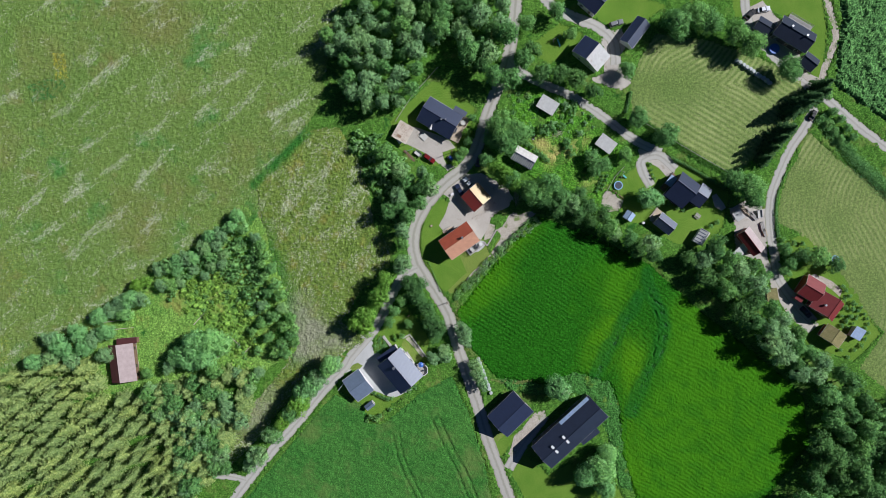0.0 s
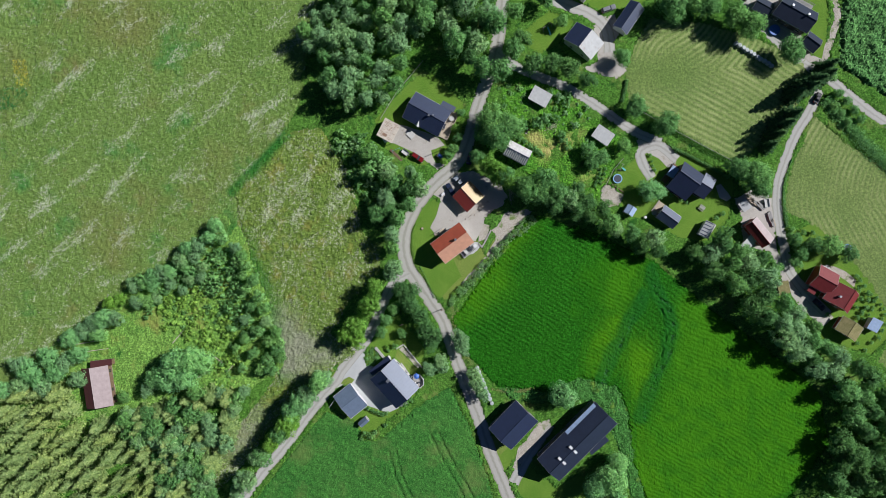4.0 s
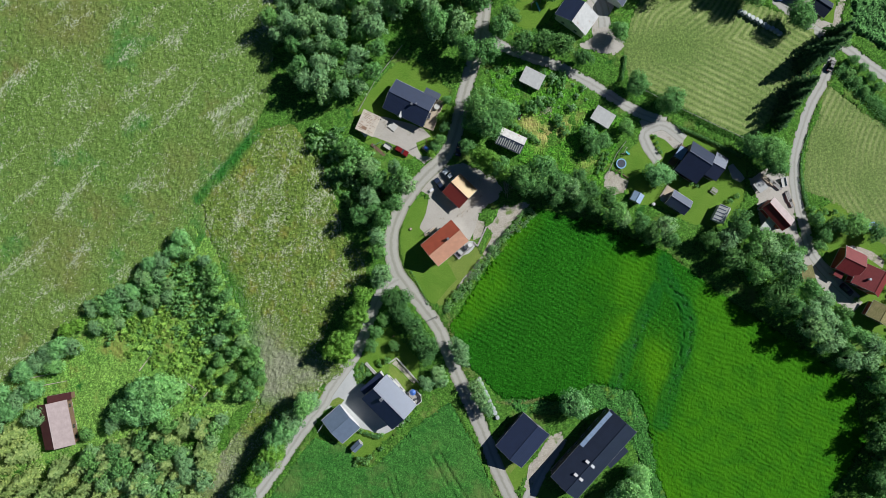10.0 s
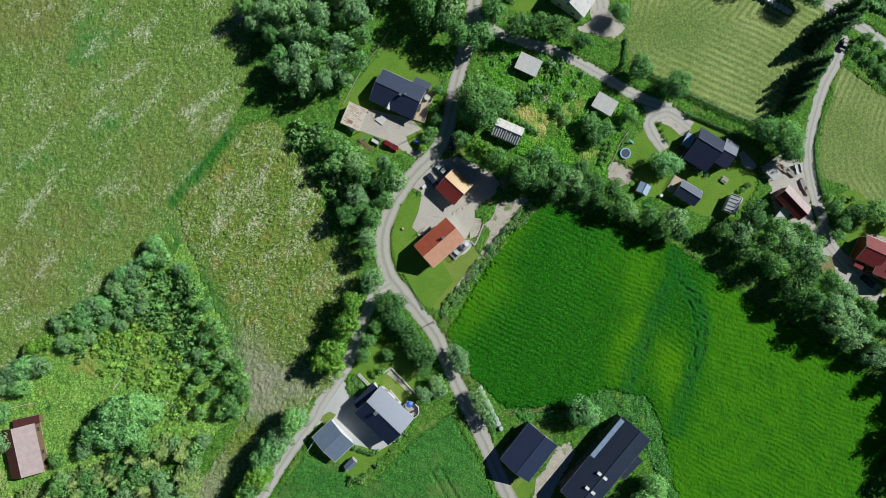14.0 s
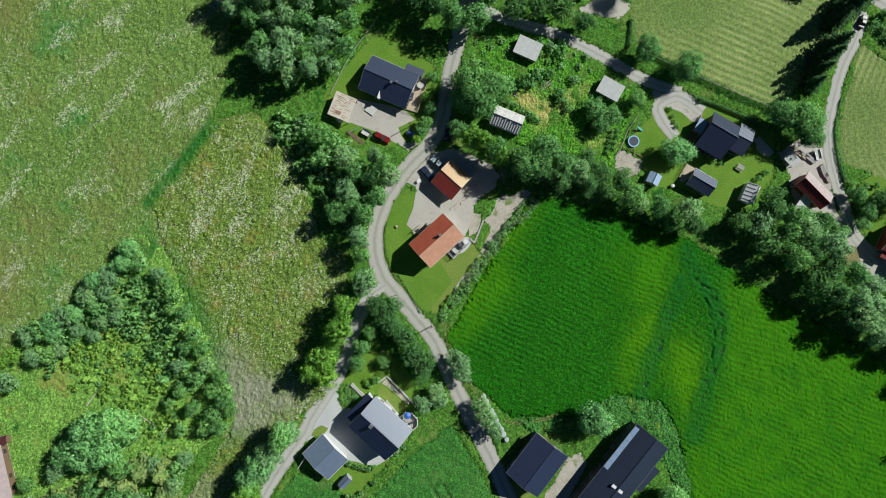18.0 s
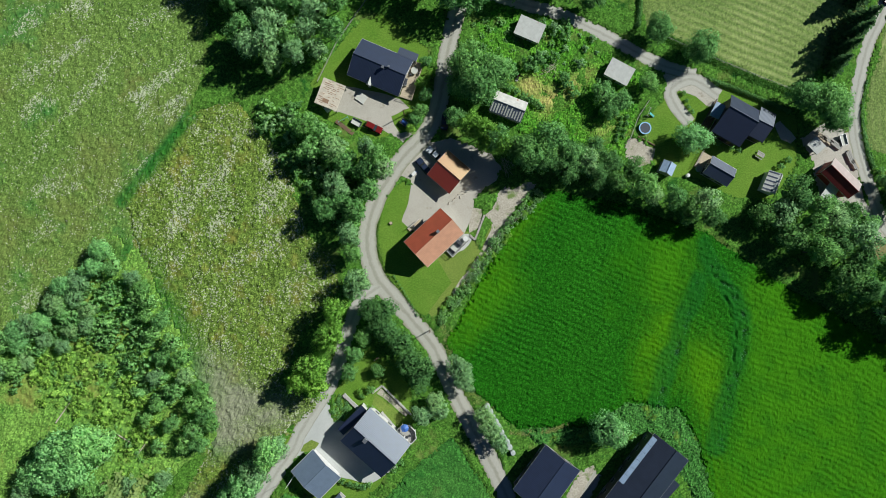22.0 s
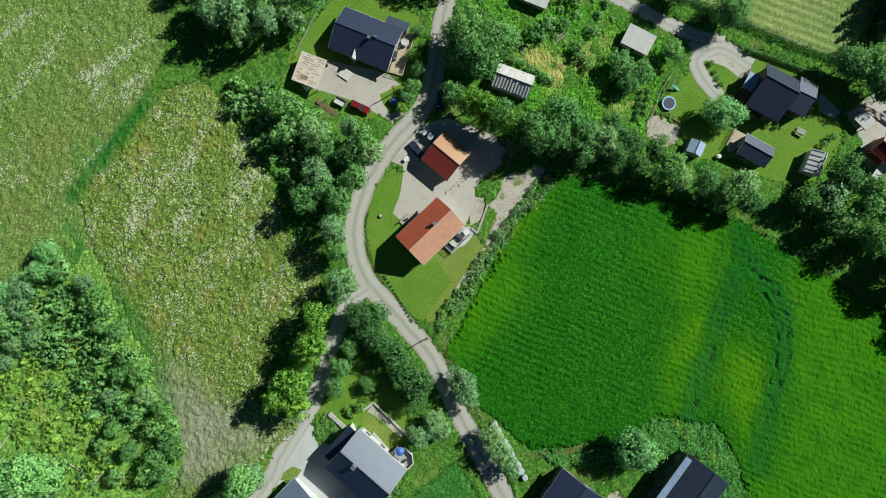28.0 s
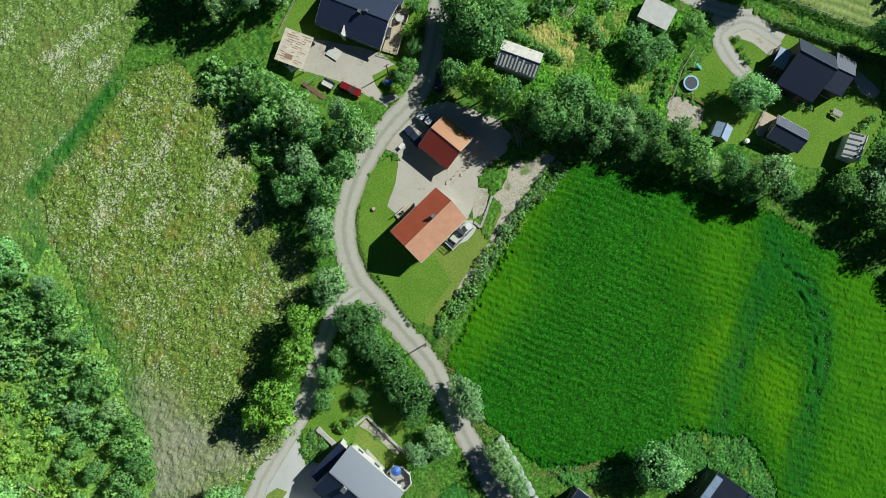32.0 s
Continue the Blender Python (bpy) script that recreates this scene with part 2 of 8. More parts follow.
def box(x0, y0, z0, x1, y1, z1, bm=None, bevel=0.0):
    own = bmesh.new()
    bmesh.ops.create_cube(own, size=1.0)
    for v in own.verts:
        v.co = Vector(((x0 + x1) / 2 + v.co.x * (x1 - x0), (y0 + y1) / 2 + v.co.y * (y1 - y0), (z0 + z1) / 2 + v.co.z * (z1 - z0)))
    if bevel:
        bmesh.ops.bevel(own, geom=own.edges[:], offset=bevel, segments=2, affect="EDGES")
    if bm is None:
        return own
    me = bpy.data.meshes.new("scratch")
    own.to_mesh(me)
    own.free()
    bm.from_mesh(me)
    bpy.data.meshes.remove(me)
    return bm


def tube(x, y, z0, z1, r0, r1=None, n=10, bm=None):
    bm = bm or bmesh.new()
    r1 = r0 if r1 is None else r1
    a = [bm.verts.new((x + r0 * math.cos(i * math.tau / n), y + r0 * math.sin(i * math.tau / n), z0)) for i in range(n)]
    b = [bm.verts.new((x + r1 * math.cos(i * math.tau / n), y + r1 * math.sin(i * math.tau / n), z1)) for i in range(n)]
    for i in range(n):
        bm.faces.new((a[i], a[(i + 1) % n], b[(i + 1) % n], b[i]))
    bm.faces.new(b), bm.faces.new(a[::-1])
    return bm


def rod(p, q, r, n=6, bm=None, taper=1.0):
    """A round bar from p to q."""
    bm = bm or bmesh.new()
    p, q = Vector(p), Vector(q)
    d = (q - p).normalized()
    u = d.orthogonal().normalized()
    w = d.cross(u)
    rings = []
    for c, k in ((p, r), (q, r * taper)):
        rings.append([bm.verts.new(c + k * (math.cos(i * math.tau / n) * u + math.sin(i * math.tau / n) * w)) for i in range(n)])
    a, b = rings
    for i in range(n):
        bm.faces.new((a[i], a[(i + 1) % n], b[(i + 1) % n], b[i]))
    bm.faces.new(b), bm.faces.new(a[::-1])
    return bm


def prism(outline, z0, z1, bm=None):
    """Upright prism over a plan outline; heights may be given per corner."""
    bm = bm or bmesh.new()
    top = z1 if isinstance(z1, (list, tuple)) else [z1] * len(outline)
    low = z0 if isinstance(z0, (list, tuple)) else [z0] * len(outline)
    a = [bm.verts.new((x, y, z)) for (x, y), z in zip(outline, low)]
    b = [bm.verts.new((x, y, z)) for (x, y), z in zip(outline, top)]
    n = len(outline)
    bm.faces.new(b), bm.faces.new(a[::-1])
    for i in range(n):
        bm.faces.new((a[i], a[(i + 1) % n], b[(i + 1) % n], b[i]))
    return bm


def smooth_line(pts, step=2.0, closed=False):
    """Catmull-Rom curve through plan points."""
    pts = [Vector(p) for p in pts]
    n, out = len(pts), []
    for i in range(n if closed else n - 1):
        at = lambda j: pts[j % n] if closed else pts[max(0, min(n - 1, j))]
        a, b, c, d = at(i - 1), at(i), at(i + 1), at(i + 2)
        k = max(1, int((c - b).length / step))
        for s in range(k):
            t = s / k
            out.append(0.5 * (2 * b + (c - a) * t + (2 * a - 5 * b + 4 * c - d) * t * t + (3 * b - a - 3 * c + d) * t ** 3))
    if not closed:
        out.append(pts[-1])
    return out


# ---- ground ----
KEPT_CLEAR = []


def patch(name, pts, z, material, label, category="ground", ragged=0.35, curved=False, step=1.5):
    """A level piece of ground cover with an uneven edge."""
    line = smooth_line(pts, step, True) if curved else []
    if not curved:
        for i, p in enumerate(pts):
            p, q = Vector(p), Vector(pts[(i + 1) % len(pts)])
            k = max(1, int((q - p).length / step))
            line += [p.lerp(q, s / k) for s in range(k)]
    out = []
    for p in line:
        j = noise.noise_vector(Vector((p.x * 0.35, p.y * 0.35, z * 50))) * ragged + noise.noise_vector(Vector((p.x * 1.3, p.y * 1.3, z * 9))) * ragged * 0.5
        out.append((p.x + j.x, p.y + j.y))
    KEPT_CLEAR.append((category, out))
    bm = prism(out, 0.0 - 0.05, z)
    return tagged(part(name, bm, material), label, category, kind="structure")


def ribbon(name, pts, width, z, material, label, category="road", ragged=0.25):
    line = smooth_line(pts, 1.5)
    bm = bmesh.new()
    uv = bm.loops.layers.uv.new("across")
    rows, gone = [], 0.0
    for i, p in enumerate(line):
        a, b = line[max(0, i - 1)], line[min(len(line) - 1, i + 1)]
        d = (b - a).normalized()
        side = Vector((-d.y, d.x))
        gone += (p - line[max(0, i - 1)]).length
        wl = width / 2 + ragged * noise.noise(Vector((gone * 0.3, 3.1, z * 40)))
        wr = width / 2 + ragged * noise.noise(Vector((gone * 0.3, 8.7, z * 40)))
        cols = []
        for s, zz in ((-1.0, -0.05), (-1.0, z * 0.7), (-0.45, z), (0.0, z + 0.02), (0.45, z), (1.0, z * 0.7), (1.0, -0.05)):
            off = side * (s * (wl if s < 0 else wr))
            cols.append((bm.verts.new((p.x + off.x, p.y + off.y, zz)), s, gone))
        rows.append(cols)
    edge = [(c[0][0].co.x, c[0][0].co.y) for c in rows] + [(c[6][0].co.x, c[6][0].co.y) for c in reversed(rows)]
    KEPT_CLEAR.append((category, edge))
    for a, b in zip(rows, rows[1:]):
        for i in range(6):
            f = bm.faces.new((a[i][0], a[i + 1][0], b[i + 1][0], b[i][0]))
            for loop, (_, s, g) in zip(f.loops, (a[i], a[i + 1], b[i + 1], b[i])):
                loop[uv].uv = (s, g)
    return tagged(part(name, bm, material), label, category, kind="structure")


def track_material(name, tracks, middle, edge):
    """Gravel road: two packed wheel tracks, a duller crown and grassy shoulders."""
    m, nt, p = nodes_of(name)
    u = nt.nodes.new("ShaderNodeUVMap")
    u.uv_map = "across"
    sep = nt.nodes.new("ShaderNodeSeparateXYZ")
    nt.links.new(u.outputs[0], sep.inputs[0])
    wob = nt.nodes.new("ShaderNodeMath")
    wob.operation = "MULTIPLY_ADD"
    nt.links.new(add_noise(nt, 0.5, 4, 0.7), wob.inputs[0])
    wob.inputs[1].default_value, wob.inputs[2].default_value = 0.5, -0.25
    add = nt.nodes.new("ShaderNodeMath")
    nt.links.new(sep.outputs[0], add.inputs[0]), nt.links.new(wob.outputs[0], add.inputs[1])
    ab = nt.nodes.new("ShaderNodeMath")
    ab.operation = "ABSOLUTE"
    nt.links.new(add.outputs[0], ab.inputs[0])
    c = ramp(nt, ab.outputs[0], [(0.08, middle), (0.28, tracks), (0.68, tracks), (0.86, middle), (1.0, edge)])
    c = mixed(nt, 0.3, c, ramp(nt, add_noise(nt, 5.0, 4, 0.7), [(0.3, tuple(v * 0.7 for v in middle)), (0.7, tuple(v * 1.2 for v in tracks))]))
    nt.links.new(c, p.inputs["Base Color"])
    p.inputs["Roughness"].default_value, p.inputs["Specular IOR Level"].default_value = 0.9, 0.2
    relief(nt, p, add_noise(nt, 8.0, 3, 0.6), 0.3, 0.02)
    return m


M_ROAD = track_material("road_gravel", (0.40, 0.39, 0.345), (0.275, 0.27, 0.22), (0.21, 0.22, 0.11))
M_LANE = track_material("lane_gravel", (0.42, 0.415, 0.375), (0.315, 0.31, 0.27), (0.20, 0.22, 0.10))

bm = bmesh.new()
for ring, (r, h) in enumerate(((0, 0), (120, 0), (200, 0), (320, 1), (600, 12), (1200, 60), (2500, 130), (4500, 160))):
    row = []
    for i in range(48):
        a = i * math.tau / 48
        lift = h * (0.6 + 0.8 * noise.noise(Vector((math.cos(a) * 1.7, math.sin(a) * 1.7, ring * 0.3))))
        row.append(bm.verts.new((r * math.cos(a), r * math.sin(a), lift)) if r else None)
    if ring == 1:
        bm.faces.new(row)
    elif ring > 1:
        for i in range(48):
            bm.faces.new((before[i], before[(i + 1) % 48], row[(i + 1) % 48], row[i]))
    before = row
tagged(part("ground", bm, M_GROUND), "rough green grassland reaching to the wooded valley sides", "ground", kind="structure")

patch("meadow", [(-203.4, 116.9), (-30.3, 114.8), (-38, 80.4), (-45.8, 47.5), (-53.7, 33.8), (-66.7, 21.9), (-67.4, 8.1), (-90, -2.1), (-108.5, -14.3), (-129.2, -28.7), (-148.1, -43.3), (-173.6, -60.2), (-216.9, -84.1)], 0.03, M_MEADOW,
      "flowering hay meadow with white blossom streaks", "meadow", 0.8)
patch("meadow_strip", [(-69.7, 19.9), (-51.7, 38.7), (-37.8, 40.7), (-29.9, 26), (-25.8, 6.4), (-19.9, -1.4), (-19.8, -7.3), (-29.7, -15.3), (-37.7, -27.4), (-29.6, -33.2), (-37.6, -39.4), (-53.7, -51.7), (-69.9, -72.3), (-79.2, -82.7), (-81.2, -74.6), (-69.9, -60.1), (-55.7, -41.7), (-56.7, -25.7), (-65.4, -1.8)], 0.035, M_STRIP,
      "unmown strip of brownish flowering grass", "meadow", 0.8)
patch("clearing", [(-148.1, -43.3), (-129.2, -28.7), (-108.5, -14.3), (-90, -2.1), (-71.8, 13.6), (-65.3, 6.1), (-61.7, -3.8), (-54.7, -25.6), (-52.7, -37.6), (-67.9, -46.9), (-98.5, -54.6), (-113, -59), (-125.4, -57.2), (-139.8, -45.2)], 0.025, M_FRESH, "fresh green clearing round the cabin and plantation", "clearing", 0.6)
patch("weedy_ground", [(18, -45.9), (33.7, -48), (45.3, -43.3), (57, -46.8), (60.6, -55.4), (62.3, -71.2), (65.4, -85), (60.5, -83.2), (58.4, -71.3), (55.3, -63.4), (51.3, -52.6), (41.5, -49.8), (31.8, -52), (22, -50.2)], 0.025, M_WEEDY, "lush weedy ground behind the barns", "weeds", 0.6)
patch("crop_field", [(30.5, 10.2), (50.3, 3.6), (69.7, -6.3), (89.1, -23.5), (104.6, -35), (122, -50.2), (124.4, -67.8), (107.9, -89.8), (107, -129.7), (78, -130.7), (67.5, -91), (61.3, -71.2), (60, -55.4), (57, -47.6), (45.3, -43.8), (33.7, -48), (18, -45.9), (8.4, -35.6), (2.8, -24), (9, -16.8), (19.4, -2.2)], 0.03, M_CROP,
      "lush green field of young grain", "field", 0.5)
patch("ley_field", [(-72, -92.8), (-53.7, -69.9), (-39.6, -53.4), (-29.5, -56.3), (-27.5, -63.2), (-21.5, -63.1), (-9.6, -52.8), (2.2, -45.6), (8.3, -59.5), (14.4, -78.3), (16.9, -92.4), (23.1, -142.9), (-99.2, -147.5)], 0.03, M_LEY,
      "green grass field with faint wheel tracks", "field", 0.4)
patch("hay_field", [(64.5, 62.8), (70, 72.2), (85.1, 70.3), (100.2, 66.4), (119, 57), (121.1, 47.6), (106.6, 33.3), (97.4, 24.7), (87.9, 29.4), (72.6, 38), (62.6, 44.7), (61.8, 53.3)], 0.03, M_HAY,
      "freshly mown hay field with curved swaths", "field", 0.5)
patch("hay_field", [(121.8, 39.1), (130.9, 30.6), (147.6, 19.3), (181.7, -1.3), (184.4, -72.2), (149.7, -47.7), (140.5, -40.2), (148.6, -28.5), (143.7, -22.8), (132, -5.6), (120.5, 4.8), (112, 8.5), (113.5, 21)], 0.03, M_HAY2,
      "pale mown hay field with faint rows", "field", 0.5)
patch("leafy_field", [(128.7, 105.4), (131.4, 75.7), (129.8, 55.1), (146.8, 42.9), (190, 21.4), (186.7, 104.8)], 0.03, M_BUSHY, "field of dark green leafy plants", "field", 0.6)

road_pts = [(24.8, 108.4), (23.1, 87.6), (22, 74.3), (20, 62.9), (15.9, 51.4), (13.4, 44.6), (11.2, 36.9), (7, 28.1) , (-0.1, 22.1), (-4.7, 17.2), (-8.5, 11.7), (-11.2, 5.5), (-11.7, 0.1), (-10.6, -5.5), (-7.9, -10.3), (-3.9, -16.4), (0.4, -23.5), (3.3, -32.6), (5.8, -40.5), (11.2, -55.4), (14.7, -67.3), (19.2, -79.2), (23.4, -90.2), (30.5, -104.1), (42.6, -123.9)]
ribbon("road", road_pts, 4.4, 0.09, M_ROAD, "worn grey gravel road with wheel tracks")
ribbon("lane", [(-9.6, -7.8), (-14.4, -10.3), (-17.8, -15.2), (-20.7, -21.2), (-22.9, -26.2), (-26.8, -31.9), (-33.2, -39.4), (-35.6, -43.3), (-42.6, -51.1), (-52.7, -63.8), (-61.8, -74.1), (-70, -84.5), (-78.2, -96), (-92.7, -116)], 3.6, 0.08, M_LANE,
       "narrow pale gravel lane between hedges")
ribbon("lane", [(19.2, 64.8), (25.4, 59), (35.1, 54.2), (41.9, 51.4), (49.6, 46.6), (56.3, 41.8), (64.1, 36.1), (72.7, 32.3)], 3.2, 0.08, M_LANE, "gravel lane through the gardens")
ribbon("lane", [(123.4, 47.6), (120.4, 40.9), (115.9, 33.9), (112.4, 25.7), (110, 18.1), (109.5, 9.5), (110.9, -0.1), (113, -9.7), (117.3, -16.4), (125.1, -25)], 3.3, 0.08, M_LANE, "pale gravel lane to the farm houses")
ribbon("lane", [(101.3, 94.5), (99.4, 83.3), (102.8, 72.1), (115.3, 58.9), (122.8, 53.2), (129.5, 48.5), (138, 41), (153.1, 29.7), (181.4, 8.2)], 3.2, 0.085, M_LANE, "gravel road along the leafy field")
ribbon("lane", [(27.9, 91.4), (34.7, 81.9), (41.4, 78.4), (51, 74.2), (55.9, 69.4), (56.9, 61.8)], 3.8, 0.08, M_LANE, "gravel drive to the upper houses")
ribbon("lane", [(22.3, -78.1), (26.1, -71.1), (31, -64), (34.8, -58.9)], 3.8, 0.075, M_LANE, "gravel drive between the barns")
ribbon("lane", [(77.6, 26.5), (71.8, 31.3), (66.1, 29.4), (67.2, 24.6), (69.5, 20.7)], 3.4, 0.07, M_LANE, "gravel loop of the garden drive")
ribbon("lane", [(-70, -84.9), (-75.1, -83.6), (-82.3, -83.2), (-90.5, -85.1)], 2.6, 0.07, M_LANE, "grassy side track to the forest")
ribbon("garden_edging", [(123.6, 90.6), (128, 77.6), (129.4, 70.1), (126.3, 60.7), (124.7, 54.2)], 2.2, 0.07, M_EARTH, "reddish stone rubble edge of the garden", "edging")

patch("yard", [(-1.7, 17.5), (0.8, 20.8), (5.9, 24.5), (11.4, 24.8), (16.2, 22.4), (20.7, 20), (22.8, 16.3), (21.3, 13.3), (17.5, 11.6), (14.6, 7.6), (13.4, 4.1), (11.9, 1.9), (9.1, 3.4), (6.2, 6.1), (0.4, 3.9), (-1, 4.6), (-2.9, 6.7), (0, 12.4), (0.8, 16.3)], 0.05, M_GRAVEL, "pale gravel yard between the red buildings", "yard", 0.4)
patch("yard", [(-14.6, 39), (-11.6, 40.8), (-7.3, 39.5), (1, 36), (2.8, 33.4), (-1.9, 31.9), (-0.3, 27.7), (3.6, 27.7), (0.4, 25.4), (-4.4, 29.5), (-11, 33.3), (-15.2, 35.1)], 0.05, M_GRAVEL, "pale gravel yard before the grey house", "yard", 0.4)
patch("yard", [(20.9, 10.6), (23.3, 11.8), (27.1, 8.8), (25.1, 6.4), (23.6, 7.5), (21.1, 5.9), (22.3, 4.6), (19, 0.2), (15.9, -3.2), (12.5, -7), (12.1, -6.3), (15.4, -2.5), (17.6, 0.4), (18.4, 3.6), (17.4, 5.4), (19.8, 7.8)], 0.05, M_EARTH, "bare sandy ground beside the lawn", "yard", 0.5)
patch("yard", [(7.0, -11.6), (13.0, -5.6), (17.2, 0.4), (20.2, 5.4), (23.5, 10.2), (28.1, 12.0), (30.8, 11.4), (26.4, 7.3), (19.8, 0.7), (11.4, -7.9), (7.4, -12.3)], 0.053, M_EARTH, "long strip of trodden sandy ground beside the weeds", "yard", 0.5)
patch("yard", [(14.6, 7.6), (17.2, 7), (15.3, 2.4), (13, 1.7), (13.1, 3.9)], 0.055, M_EARTH, "bare sandy bank beside the yard", "yard", 0.4)
patch("yard", [(-37.6, -44.4), (-29.6, -33.2), (-25.7, -31.2), (-25.6, -37.2), (-17.6, -41), (-11.6, -50.9), (-18.6, -54), (-25.6, -51.2), (-31.6, -43.3), (-37.6, -47.4)], 0.06, M_PAVE, "paved forecourt of grey slabs", "yard", 0.25)
patch("yard", [(52, 72.3), (58.6, 74.2), (60.6, 68.5), (56.9, 62.8), (63.1, 56.1), (59, 53.3), (51.3, 55.2), (47.5, 57.1), (53.2, 59)], 0.05, M_GRAVEL, "gravel turning place", "yard", 0.4)
patch("yard", [(95.8, 13.2), (103.3, 17.1), (108.1, 13.3), (109.1, -4), (114.4, -11.6), (121.2, -20.2), (127, -25.9), (123.3, -28.8), (116.6, -23.1), (111.7, -15.5), (106.6, -4), (98.1, -2.1), (97.9, 7.5)], 0.05, M_GRAVEL, "gravel farm yard", "yard", 0.4)
patch("yard", [(98.9, 79.6), (105.3, 83.3), (114.9, 72), (120.8, 58.9), (125.5, 57), (119, 56), (113.3, 60.8), (103.8, 70.2)], 0.05, M_GRAVEL, "gravel yard of the upper farm", "yard", 0.4)
patch("yard", [(55.3, 19.8), (57.7, 17.5), (60.2, 15.5), (59.1, 12.2), (55, 11.8), (53.1, 14.9), (53.2, 17.7)], 0.05, M_EARTH, "bare earth beside the garden", "yard", 0.5)
patch("lawn", [(0.4, 14.5), (-0.6, 10.5), (-2.4, 6.9), (-1.2, 4.5), (3.8, -2.3), (7, -9.4), (3.1, -13.2), (-0.1, -16.4), (-4.6, -14.1), (-7.9, -7), (-9.5, -3.5), (-9.8, 2), (-7.5, 9.4), (-3.9, 14.9), (-1, 16.1)], 0.04, M_LAWN, "short green lawn of the tiled house", "lawn", 0.25)
patch("lawn", [(-2.7, 5.3), (12.3, 2.9), (14.7, -3), (20.7, 7.1), (25.6, 9.7), (27.1, 8.9), (15.6, -4.2), (7.6, -12.8), (1.4, -17.2), (-0.4, -14.8)], 0.035, M_LAWN2, "sun-dried lawn beside the field", "lawn", 0.3)
patch("lawn", [(-20.1, 42.6), (-6.5, 56.2), (-0.7, 57.1), (9.1, 47.5), (8.3, 34), (1.5, 28.1), (-6.3, 27.1), (-18.1, 33.9)], 0.035, M_LAWN, "lawn round the grey house", "lawn", 0.3)
patch("lawn", [(-24.1, -31.2), (-13.8, -21.1), (-5.8, -32.9), (-6.7, -40.8), (-9.6, -48.8), (-19.5, -57), (-26.5, -63.2), (-29.5, -57.3), (-37.6, -51.4), (-25.6, -41.2)], 0.035, M_LAWN, "garden lawn of the lower house", "lawn", 0.3)
patch("lawn", [(-37.6, -41.4), (-29.6, -34.2), (-25.7, -31.2), (-29.6, -37.2), (-36.6, -44.3)], 0.037, M_LAWN, "grass verge beside the lane", "lawn", 0.2)
patch("lawn", [(58.6, 22.6), (65.2, 28.4), (78.4, 30.4), (95.7, 19), (94.1, 7.4), (86.7, -0.3), (77.1, 1.5), (69.4, 7.2), (59.8, 9.1)], 0.035, M_LAWN, "garden lawn of the dark blue house", "lawn", 0.3)
patch("lawn", [(29.1, 69.5), (37.6, 76.2), (45.3, 72.3), (44.4, 69.5), (39.7, 64.7), (34, 61.9), (29.2, 65.7)], 0.035, M_LAWN, "garden lawn with play things", "lawn", 0.3)
patch("lawn", [(43.3, 79.9), (58.4, 87.4), (73.6, 81.6), (66.1, 76), (54.8, 75.1)], 0.035, M_LAWN, "lawn by the upper house", "lawn", 0.3)
patch("lawn", [(94, 90.9), (123.6, 90.6), (126.9, 72), (124.6, 55.1), (118.9, 62.6), (122.4, 70.1), (109.1, 79.5), (96.1, 77.7)], 0.035, M_LAWN, "bright lawn of the upper farm", "lawn", 0.3)
patch("lawn", [(113.1, 1.9), (122.3, 5.8), (135.8, -9.4), (144.7, -24.7), (147.6, -28.5), (138.6, -38.3), (123.4, -32.7), (119.5, -27), (125.1, -26.9), (117.3, -15.4)], 0.035, M_LAWN, "garden lawn of the red house", "lawn", 0.3)
patch("lawn", [(14.7, -68.3), (18.3, -75.2), (21.2, -72.2), (27, -64), (23.1, -66.1), (16.2, -65.3)], 0.035, M_LAWN, "grass corner between road and drive", "lawn", 0.3)
patch("lawn", [(23.3, -80.1), (27.1, -72), (36.1, -79.8), (43.8, -75.6), (59.6, -83.2), (65.5, -91), (42.3, -103.7), (30.4, -92)], 0.035, M_LAWN, "grass beside the large barn", "lawn", 0.3)
patch("lawn", [(-128.4, -43), (-121, -36.7), (-108.6, -34.5), (-109.8, -52.8), (-121.2, -55.1), (-127.4, -53.1)], 0.035, M_LAWN, "clearing round the forest cabin", "lawn", 0.4)
patch("hedge_bed", [(-22.7, -31.9), (-20.8, -35.6), (-23, -37.5), (-25.2, -38.5), (-25.2, -36.4), (-24.4, -34)], 0.075, M_LAWN, "bed of low green ground cover", "bed", 0.15)

patch("yard", [(64.7, 33.9), (70, 31.9), (74.2, 30.1), (77.5, 26.4), (76.7, 23.8), (74.3, 24.2), (72, 27), (67.8, 29.3), (65.4, 30.6)], 0.052, M_GRAVEL, "gravel drive before the dark blue house", "yard", 0.3)
patch("yard", [(89.9, 17.6), (91.6, 18.3), (94.8, 13.4), (93.2, 12.6), (91.1, 13.8)], 0.05, M_GRAVEL, "patch of grey gravel behind the dark blue house", "yard", 0.3)


